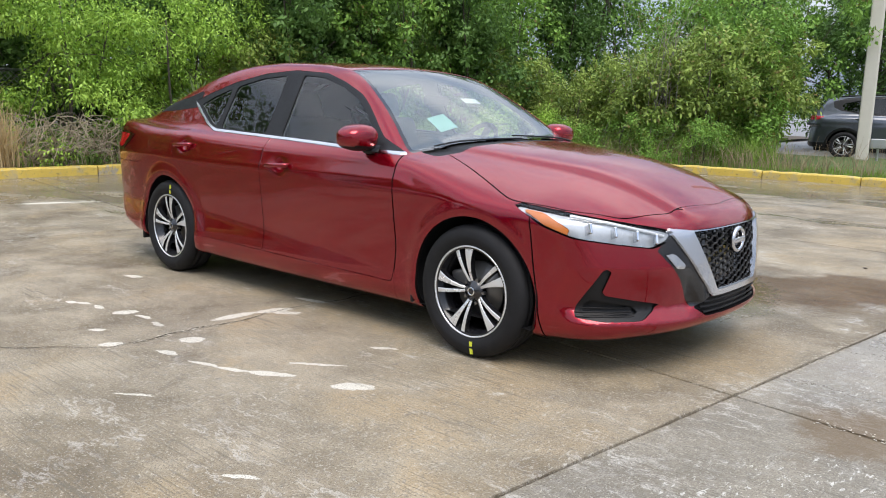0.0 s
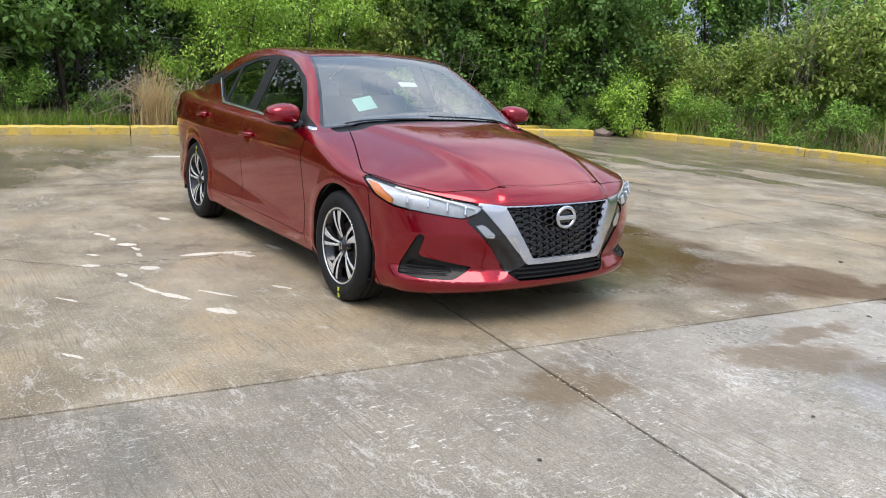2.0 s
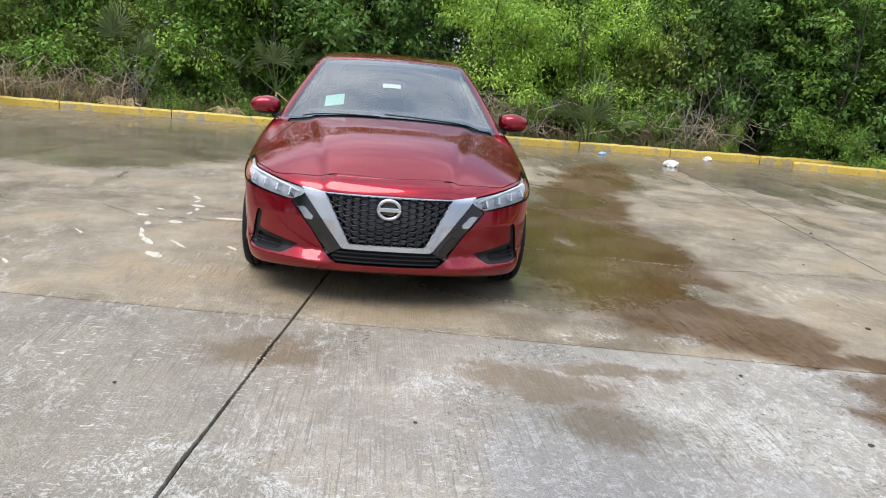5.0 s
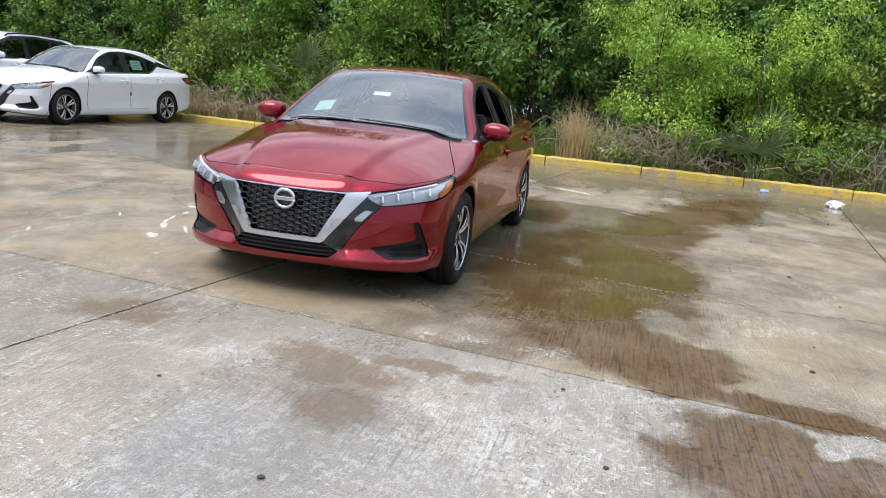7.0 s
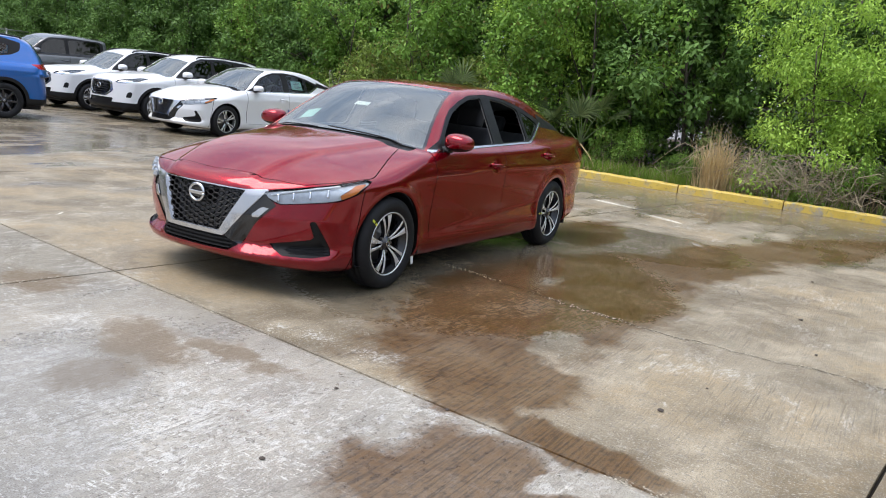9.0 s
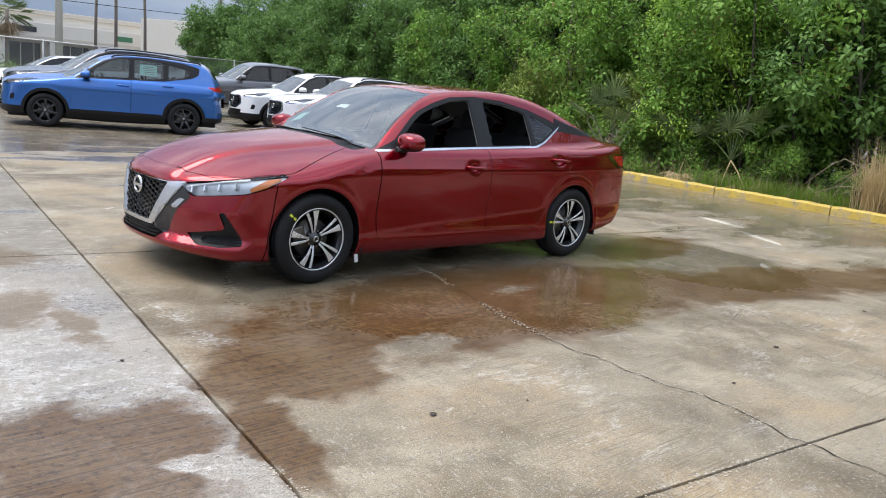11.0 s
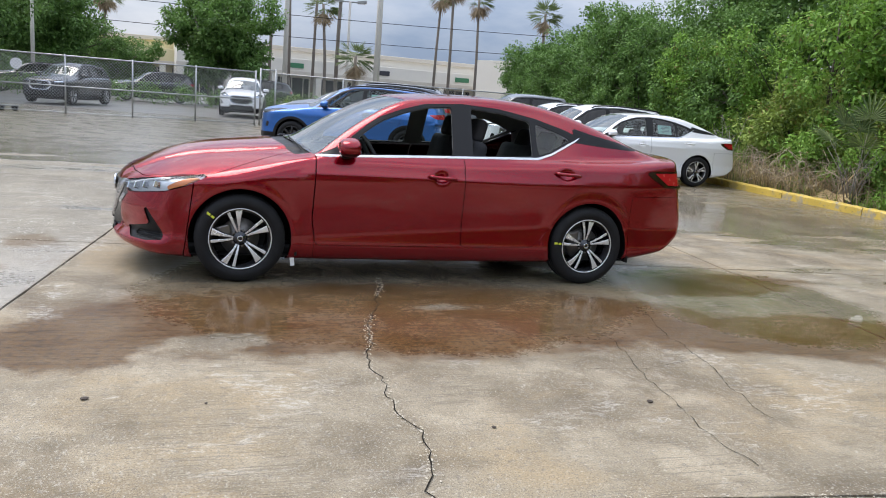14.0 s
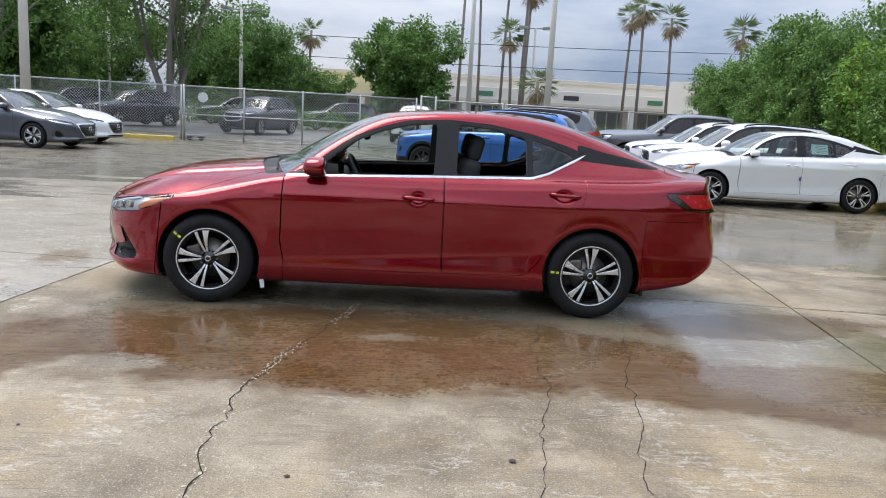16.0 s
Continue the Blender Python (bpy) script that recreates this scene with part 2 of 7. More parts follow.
def in_poly(px, py, poly):
    """Signed distance to a polygon, negative inside."""
    best = np.full(px.shape, 1e9)
    inside = np.zeros(px.shape, bool)
    n = len(poly)
    for i in range(n):
        ax, ay = poly[i]
        bx, by = poly[(i + 1) % n]
        ex, ey = bx - ax, by - ay
        t = np.clip(((px - ax) * ex + (py - ay) * ey) / (ex * ex + ey * ey + 1e-12), 0, 1)
        best = np.minimum(best, np.hypot(px - ax - t * ex, py - ay - t * ey))
        if ay != by:
            inside ^= ((ay > py) != (by > py)) & (px < (bx - ax) * (py - ay) / (by - ay) + ax)
    return np.where(inside, -best, best)


def rounded(poly, r=0.03, steps=4):
    """The outline with its corners rounded."""
    out = []
    n = len(poly)
    for i in range(n):
        p, q, s = (Vector(poly[i - 1]), Vector(poly[i]), Vector(poly[(i + 1) % n]))
        a, b = p - q, s - q
        ra, rb = min(r, a.length * 0.45), min(r, b.length * 0.45)
        a, b = q + a.normalized() * ra, q + b.normalized() * rb
        for k in range(steps + 1):
            t = k / steps
            v = a * (1 - t) ** 2 + q * 2 * t * (1 - t) + b * t * t
            out.append((v.x, v.y))
    return out


class Shell:
    """Half a car body as arrays: vertices, faces and a tag for each face."""

    def __init__(self, field, lo, hi, h):
        self.field = field
        ax = [np.arange(lo[i], hi[i] + h, h) for i in range(3)]
        X, Y, Z = np.meshgrid(*ax, indexing="ij")
        f = field(X, Y, Z)
        s = f < 0
        n = [len(a) for a in ax]
        cs = [slice(0, -1), slice(1, None)]
        corners = [(i, j, k) for i in (0, 1) for j in (0, 1) for k in (0, 1)]
        total = np.zeros([m - 1 for m in n])
        pos = np.zeros([m - 1 for m in n] + [3])
        for ca in corners:
            for d in range(3):
                if ca[d] == 0:
                    cb = list(ca)
                    cb[d] = 1
                    fa, fb = f[tuple(cs[c] for c in ca)], f[tuple(cs[c] for c in cb)]
                    hit = (fa < 0) != (fb < 0)
                    t = np.where(hit, fa / np.where(hit, fa - fb, 1), 0)
                    total += hit
                    for e in range(3):
                        pos[..., e] += np.where(hit, ca[e] + (t if e == d else 0), 0)
        active = total > 0
        idx = np.full(active.shape, -1)
        idx[active] = np.arange(active.sum())
        where = np.argwhere(active)
        V = np.array(lo) + (where + pos[active] / total[active][:, None]) * h
        F = []
        for d in range(3):
            a, b = [slice(None)] * 3, [slice(None)] * 3
            a[d], b[d] = slice(0, -1), slice(1, None)
            for i, j, k in np.argwhere(s[tuple(a)] != s[tuple(b)]):
                e = [i, j, k]
                u, v = (d + 1) % 3, (d + 2) % 3
                if e[u] == 0 or e[v] == 0 or e[u] >= n[u] - 1 or e[v] >= n[v] - 1:
                    continue
                q = []
                for du, dv in ((1, 1), (0, 1), (0, 0), (1, 0)):
                    c = list(e)
                    c[u] -= du
                    c[v] -= dv
                    q.append(int(idx[tuple(c)]))
                F.append(q if s[i, j, k] else q[::-1])
        self.V, self.F, self.T = V, F, [""] * len(F)
        self.settle(4)

    def grad(self, V):
        e = 1e-3
        x, y, z = V.T
        g = np.stack([(self.field(x + e, y, z) - self.field(x - e, y, z)),
                      (self.field(x, y + e, z) - self.field(x, y - e, z)),
                      (self.field(x, y, z + e) - self.field(x, y, z - e))], 1) / (2 * e)
        return g

    def settle(self, rounds):
        for _ in range(rounds):
            g = self.grad(self.V)
            f = self.field(*self.V.T)
            self.V = self.V - g * np.clip(f / np.maximum((g * g).sum(1), 0.05), -0.02, 0.02)[:, None]

    def cut(self, value, name=None, only=None, where=None):
        """Splits the faces along value(x, y, z) = 0 and names those inside (negative). only: tags that may be renamed."""
        vals = value(*self.V.T)
        vals = np.where(np.abs(vals) < 0.0012, 0.0, vals)
        V = [tuple(v) for v in self.V]
        made = {}
        nF, nT = [], []
        vl = vals.tolist()

        def mid(a, b):
            key = (a, b) if a < b else (b, a)
            if key not in made:
                t = vl[a] / (vl[a] - vl[b])
                made[key] = len(V)
                V.append(tuple(V[a][i] + t * (V[b][i] - V[a][i]) for i in range(3)))
            return made[key]
        ok = None
        if where is not None:
            ok = where(*self.V.T)
        for q, tag in zip(self.F, self.T):
            if only is not None and tag not in only or (ok is not None and not all(ok[i] for i in q)):
                nF.append(q)
                nT.append(tag)
                continue
            neg = any(vl[i] < 0 for i in q)
            posv = any(vl[i] > 0 for i in q)
            if not neg:
                nF.append(q)
                nT.append(tag)
            elif not posv:
                nF.append(q)
                nT.append(tag if name is None else name)
            else:
                A, B = [], []
                m = len(q)
                for k in range(m):
                    a, b = q[k], q[(k + 1) % m]
                    if vl[a] <= 0:
                        A.append(a)
                    if vl[a] >= 0:
                        B.append(a)
                    if vl[a] * vl[b] < 0:
                        c = mid(a, b)
                        A.append(c)
                        B.append(c)
                if len(A) > 2:
                    nF.append(A)
                    nT.append(tag if name is None else name)
                if len(B) > 2:
                    nF.append(B)
                    nT.append(tag)
        self.V, self.F, self.T = np.array(V), nF, nT

    def drop(self, *tags):
        keep = [i for i, t in enumerate(self.T) if t not in tags]
        self.F, self.T = [self.F[i] for i in keep], [self.T[i] for i in keep]

    def finish(self):
        self.settle(2)
        g = self.grad(self.V)
        self.N = g / np.maximum(np.linalg.norm(g, axis=1), 1e-6)[:, None]

    def panel(self, tag, sides, gap=0.0, flange=0.0, sink=0.0, name="", material=None, parent=None, label=""):
        """One panel as an object. sides: (1,) left, (-1,) right, (1, -1) both joined at the middle."""
        faces = [q for q, t in zip(self.F, self.T) if t == tag]
        if not faces:
            return None
        used = sorted({i for q in faces for i in q})
        loc = {g: i for i, g in enumerate(used)}
        V, N = self.V[used].copy(), self.N[used].copy()
        Q = [[loc[i] for i in q] for q in faces]
        count = {}
        for q in Q:
            for a, b in zip(q, q[1:] + q[:1]):
                count[(a, b)] = count.get((a, b), 0) + 1
        rim = [(a, b) for a, b in count if (b, a) not in count and not (V[a][1] < 2e-3 and V[b][1] < 2e-3)]
        V = V - N * sink
        turned = len(Q)
        if gap:
            push = np.zeros_like(V)
            for a, b in rim:
                d = V[b] - V[a]
                inward = np.cross(N[a], d)
                inward /= np.linalg.norm(inward) + 1e-9
                push[a] += inward
                push[b] += inward
            ln = np.linalg.norm(push, axis=1)
            on = ln > 0
            mid = V[:, 1] < 2e-3
            push[mid, 1] = 0
            V[on] += push[on] / ln[on][:, None] * gap
        n0 = len(V)
        if flange and rim:
            edge = sorted({i for e in rim for i in e})
            low = {e: n0 + i for i, e in enumerate(edge)}
            V = np.vstack([V, V[edge] - N[edge] * flange])
            N = np.vstack([N, N[edge]])
            turned = len(Q)
            Q = Q + [[b, a, low[a], low[b]] for a, b in rim]
        allV, allQ, allN = [], [], []
        for sgn in sides:
            off = len(allV)
            allV += (V * (1, sgn, 1)).tolist()
            allN += (N * (1, sgn, 1)).tolist()
            allQ += [[off + i for i in (q if sgn > 0 else q[::-1])] for q in Q]
        me = bpy.data.meshes.new(name)
        me.from_pydata(allV, [], allQ)
        for p in me.polygons:
            p.use_smooth = True
        me.normals_split_custom_set_from_vertices(allN)
        me.materials.append(material)
        # flanges take the gap's shade as colour instead of the body paint
        if gap and flange:
            me.materials.append(GAPSHADE)
            for k, p in enumerate(me.polygons):
                p.material_index = int(k % len(Q) >= turned)
        ob = new(name, me)
        ob.parent = parent
        if label:
            tagged(ob, label=label)
        return ob


def corner(x, y):
    return (y - x) / math.sqrt(2)


def tail(x, y):
    return (y + x) / math.sqrt(2)


def car_field(S):
    w, hc, dr, rl = S["w"], S["hc"], S["drop"], S["roof"]
    ax = S["axles"]

    def f(x, y, z):
        y = np.abs(y)
        zc = S["crease"] - 0.022 * x
        zl = S["low"] - S.get("wedge", 0) * np.clip(x, -1.1, 1.1)
        prof = -0.28 * sr(z - zc, 0.007) - 0.09 * sr(zc - z, 0.02) + S.get("scoop", .10) * sr(zl - z, 0.02) - 0.45 * sr(S["low"] - 0.13 - z, 0.03)
        for a in ax:
            r = np.hypot(x - a, z - S["wr"])
            prof = prof + 0.010 * np.exp(-((r - S["ar"] - 0.02) / 0.05) ** 2) * (z < 0.9)
        side = y - w(x) - prof
        xf = S["front"] - S["bow"] * (y / 0.8) ** S.get("bowp", 2.6) - S["rake"] * sr(z - 0.42, 0.08) - 0.5 * sr(0.24 - z, 0.02)
        xb = S["rear"] + S.get("tailbow", 0.20) * (y / 0.8) ** 3 + S.get("tailrake", 0.14) * sr(z - 0.52, 0.08) + S.get("tuckr", 0.4) * sr(S.get("tuckz", 0.28) - z, 0.03)
        yc = S["ridge"] + (1.9 - x) * 0.16
        bulge = 0.021 * (1 - 1 / (1 + np.exp(-(y - yc) / 0.014)))
        top = z - (hc(x) - dr(x) * (y / 0.85) ** 2.4 + bulge * np.clip((x - 0.2) / 0.4, 0, 1))
        f1 = smax(side, top, 0.055)
        f1 = smax(smax(f1, x - xf, 0.06), xb - x, S.get("lip", 0.06))
        f1 = smax(f1, S["under"](x) - z, 0.05)
        if S.get("fold"):
            # folded bumper corner: the face falls back under a ledge, then a lip juts out
            a = (y - x) / math.sqrt(2)
            m = np.clip((a + 1.38) / .10, 0, 1) * np.clip((-.70 - a) / .12, 0, 1)
            hollow = np.minimum(np.clip((.497 - z) / .175, 0, 1), np.clip((z - .258) / .055, 0, 1))
            f1 = f1 + m * .050 * hollow * (x > 1.3)
        s = np.tanh((x - S["mid"]) / 0.4)
        xe = x + S["plan"] * y * y * s
        gtop = z - (rl(xe) - S["crown"] * (y / 0.6) ** 2)
        gw = S["gw"] - S["lean"] * (z - 0.93) - S["tuck"] * np.maximum(S["mid"] - 0.45 - x, 0) ** 2
        g = smax(y - gw, gtop, 0.06)
        g = smax(g, S["cut_rear"] - x, 0.05)
        g = smax(g, 0.80 - z, 0.02)
        return smin(f1, g, 0.035)
    return f


SEDAN = dict(
    w=curve((-2.45, .70), (-2.3, .775), (-2.0, .858), (-1.356, .903), (-.5, .893), (.5, .892), (1.356, .897), (1.8, .865), (2.1, .79), (2.3, .70)),
    hc=curve((2.3, .615), (2.2, .675), (2.1, .73), (1.9, .825), (1.68, .892), (1.42, .933), (1.2, .957), (.9, .985), (0, 1.0), (-1.2, 1.06), (-1.9, 1.062), (-2.15, 1.058), (-2.3, 1.046), (-2.4, 1.02)),
    drop=curve((2.2, .10), (2.0, .13), (1.58, .16), (.9, .085), (-1.0, .09), (-1.7, .085), (-2.0, .06), (-2.3, .045)),
    roof=curve((1.75, .25), (1.30, .745), (1.02, .945), (.85, 1.055), (.70, 1.15), (.54, 1.24), (.37, 1.325), (.20, 1.384), (0, 1.413), (-.3, 1.432), (-.65, 1.437), (-.95, 1.418), (-1.2, 1.375), (-1.45, 1.305), (-1.7, 1.22), (-1.95, 1.125), (-2.15, 1.06), (-2.3, .97), (-2.6, .5)),
    under=curve((-2.4, .33), (-2.05, .26), (-1.75, .21), (-1.0, .175), (1.0, .165), (1.8, .165), (2.1, .19), (2.3, .22)),
    axles=(1.356, -1.356), wr=.316, ar=.352, crease=.775, low=.40, front=2.265, rear=-2.43, bow=.32, rake=.17, ridge=.40,
    mid=-.45, plan=.24, crown=.03, gw=.812, lean=.53, tuck=.07, cut_rear=-2.5, fold=True, wedge=.06, scoop=.22, tuckr=1.1, tuckz=.40, lip=.025, tailbow=.18, tailrake=.22)


def wheel_at(parent, x, y, tyre_r, side, rim=ALLOY, spokes=5, pairs=True, back=RIMBLACK, width=0.2, spin=0.0, rim_r=0.215, n=56):
    """A wheel: barrel with tyre, spokes, hub cap, nuts, disc and caliper as its pieces. It faces +y, turned for the other side."""
    hub = part("wheel", lathe([(rim_r - .012, .085), (rim_r, .09), (rim_r, .075), (rim_r - .022, .06), (rim_r - .03, -.02), (rim_r - .02, -.09), (rim_r - .03, -.09)], n), back, parent, smooth=True)
    hub.matrix_basis = pose(x, side * y, tyre_r, 0, 0, 0 if side > 0 else 180) @ pose(0, 0, 0, 0, spin, 0)
    w = width / 2
    t = tyre_r
    part("tyre", lathe([(rim_r - .004, .082), (rim_r + .012, .096), (rim_r + .035, w + .004), (t - .052, w + .006), (t - .022, w - .004), (t - .006, w - .022), (t - .001, w - .04),
                        (t - .001, w - .055), (t - .008, w - .056), (t - .008, w - .064), (t, w - .065), (t, .006), (t - .008, .005), (t - .008, -.005), (t, -.006), (t, -w + .04), (t - .006, -w + .022),
                        (t - .05, -w), (rim_r, -w + .01)], n), RUBBER, hub, smooth=True)
    part("rim_lip", lathe([(rim_r - .005, .087), (rim_r - .003, .093), (rim_r + .004, .092), (rim_r + .003, .084)], n), rim, hub, smooth=True)
    for i in range(spokes):
        for s in ((-1, 1) if pairs else (0,)):
            a0 = 2 * math.pi * i / spokes
            bm = bmesh.new()
            hubw, rimw = ((0.0065, 0.0265) if s < 0 else (0.0065, 0.0115)) if pairs else (0.018, 0.02)
            rows = []
            for k in range(6):
                u = k / 5
                r = 0.042 + (rim_r - 0.047) * u
                ang = a0 + (0.155 - 0.005 * u if s > 0 else -0.135 - 0.075 * u) * abs(s)
                hw = hubw + (rimw - hubw) * u ** (2.0 if pairs and s < 0 else 1.2)
                yy = 0.062 + 0.022 * u + 0.012 * math.sin(math.pi * u)
                c = Vector((math.sin(ang), 0, math.cos(ang)))
                tn = Vector((math.cos(ang), 0, -math.sin(ang)))
                p = c * r
                rows.append([bm.verts.new(p + tn * q * hw + Vector((0, yy + dy, 0))) for q, dy in ((-1.25, -.03), (-1, -.002), (-.75, 0), (.75, 0), (1, -.002), (1.25, -.03))])
            for A, B in zip(rows, rows[1:]):
                for j in range(5):
                    f = bm.faces.new((A[j], A[j + 1], B[j + 1], B[j]))
                    f.material_index = 0 if j in (1, 2, 3) else 1
            bmesh.ops.recalc_face_normals(bm, faces=bm.faces)
            part("spoke", bm, [rim, back], hub)
    part("hub_cap", lathe([(0, .078), (.018, .078), (.020, .074), (.029, .073), (.031, .066), (.05, .064), (.055, .03)], 24), [back], hub, smooth=True)
    part("cap_ring", lathe([(.014, .079), (.017, .082), (.021, .079)], 24), CHROME, hub, smooth=True)
    for i in range(5):
        a = 2 * math.pi * (i + .5) / 5
        bm = lathe([(0, .064), (.008, .063), (.009, .045)], 8)
        bmesh.ops.translate(bm, vec=(.058 * math.sin(a), 0, .058 * math.cos(a)), verts=bm.verts)
        part("lug_nut", bm, IRON, hub)
    part("brake_disc", lathe([(.03, .02), (.07, .02), (.075, .01), (.135, .01), (.137, -.01), (.075, -.012), (.03, -.01)], 32), IRON, hub, smooth=True)
    bm = box_bm(.10, .06, .075, (.095, 0.0, .075), .012)
    part("caliper", bm, IRON, hub)
    bm = lathe([(0, -.08), (rim_r - .03, -.075)], 32)
    part("wheel_back", bm, RUBBER, hub)
    return hub


def seat(parent, x, y, wide=0.5, tilt=14, head=1, top=0.62, name="seat"):
    R = Matrix.Rotation(radians(-tilt), 3, "Y")
    s = part(name, box_bm(.50, wide, .17, (x, y, .42), .05, 3), CLOTH, parent, smooth=True)
    part("backrest", box_bm(.14, wide, top, (x - .30, y, .78), .055, 3, rot=R), CLOTH, s, smooth=True)
    for i in range(head):
        yy = y if head == 1 else y + (i - (head - 1) / 2) * .45
        part("headrest", box_bm(.10, .25, .19, (x - .40, yy, .52 + top + .02), .045, 3, rot=R), CLOTH, s, smooth=True)
    return s


def cabin(parent, dash_x=.62, belt=.93, rear=-1.15, half=.74, wheel_y=.37, floor=.24, front_seat=-.12):
    """What shows through the glass: floor pan, dashboard, seats, door linings and the steering wheel."""
    part("floor_pan", box_bm(dash_x - rear + 1.0, half * 2 - .06, .05, ((dash_x + rear) / 2 - .2, 0, floor), .01), DASH, parent)
    part("dashboard", box_bm(.42, half * 2 - .06, .26, (dash_x + .08, 0, belt - .14), .07, 3), DASH, parent, smooth=True)
    part("centre_screen", box_bm(.03, .24, .13, (dash_x - .10, 0, belt + .01), .01), GLOSS, parent)
    part("console", box_bm(.8, .2, .28, (dash_x - .65, 0, floor + .2), .04), DASH, parent)
    for s in (1, -1):
        part("door_lining", box_bm(dash_x - rear + .3, .05, belt - floor - .06, ((dash_x + rear) / 2 - .05, s * (half + .02), (belt + floor) / 2 - .05), .02), DASH, parent)
        seat(parent, front_seat, s * .36)
    seat(parent, rear + .35, 0, 1.25, 20, 2, .55, "rear_bench")
    part("parcel_shelf", box_bm(.55, 1.2, .04, (rear - .55, 0, belt + .05), .01), DASH, parent)
    sw = bmesh.new()
    ring = [(math.cos(2 * math.pi * i / 28) * .18, math.sin(2 * math.pi * i / 28) * .18, 0) for i in range(29)]
    tube(ring, .015, n=8, bm=sw)
    box_bm(.34, .05, .03, (0, 0, -.02), .01, bm=sw)
    box_bm(.05, .18, .03, (0, -.08, -.02), .01, bm=sw)
    bmesh.ops.rotate(sw, matrix=Euler((0, radians(-62), 0)).to_matrix(), verts=sw.verts)
    bmesh.ops.rotate(sw, matrix=Matrix.Rotation(radians(90), 3, "X"), verts=[])
    bmesh.ops.translate(sw, vec=(dash_x - .28, wheel_y, belt - .03), verts=sw.verts)
    part("steering_wheel", sw, DASH, parent, smooth=True)


def shell_x(field, y, z, lo, hi):
    """Where the body's surface lies along x for given y, z arrays."""
    a, b = np.full(np.shape(y), lo, float), np.full(np.shape(y), hi, float)
    for _ in range(17):
        m = (a + b) / 2
        inside = field(m, y, z) < 0
        a, b = np.where(inside, m, a), np.where(inside, b, m)
    return a


def shell_y(field, x, z, lo=.2, hi=1.2):
    a, b = np.full(np.shape(x), lo, float), np.full(np.shape(x), hi, float)
    for _ in range(17):
        m = (a + b) / 2
        inside = field(x, m, z) < 0
        a, b = np.where(inside, m, a), np.where(inside, b, m)
    return a


def shell_z(field, x, y, lo=.6, hi=1.9):
    a, b = np.full(np.shape(x), lo, float), np.full(np.shape(x), hi, float)
    for _ in range(17):
        m = (a + b) / 2
        inside = field(x, y, m) < 0
        a, b = np.where(inside, m, a), np.where(inside, b, m)
    return a


def door_mirror(parent, x, y, z, side, paint, s=1.0):
    bm = bmesh.new()
    bmesh.ops.create_uvsphere(bm, u_segments=28, v_segments=18, radius=1)
    for v in bm.verts:
        c = v.co
        q = [math.copysign(abs(t) ** .72, t) for t in c]
        flat = min(q[0], 1.0) if q[0] > 0 else q[0] * .55
        taper = 1 - .22 * max(0, q[1])
        v.co = (flat * .115 * s, q[1] * .125 * s, q[2] * .078 * s * taper)
    low = [f for f in bm.faces if f.calc_center_median().z < -.045 * s]
    for f in bm.faces:
        f.material_index = 0
    for f in low:
        f.material_index = 1
    for f in bm.faces:
        if f.calc_center_median().x < -.055 * s:
            f.material_index = 2
    bmesh.ops.scale(bm, vec=(1, side, 1), verts=bm.verts)
    if side < 0:
        bmesh.ops.reverse_faces(bm, faces=bm.faces)
    bmesh.ops.translate(bm, vec=(x, side * y, z), verts=bm.verts)
    m = part("door_mirror", bm, [paint, TRIM, REFLECTOR], parent, smooth=True)
    b = box_bm(.085 * s, .16 * s, .035 * s, (x + .03, side * (y - .12), z - .062 * s), .014, 3, rot=Matrix.Rotation(radians(-14 * side), 3, "X"))
    part("mirror_foot", b, TRIM, m, smooth=True)
    return m


def handle_at(parent, field, x, z, side, paint, length=.21):
    y = float(shell_y(field, np.array(x), np.array(z)))
    bm = bmesh.new()
    pts = [(x + length * (u - .5), side * (y + .004 + .034 * math.sin(math.pi * u) ** .45), z + .012 * (u - .5)) for u in [i / 10 for i in range(11)]]
    tube(pts, .0145, .0125, 10, bm)
    return part("door_handle", bm, paint, parent, smooth=True)


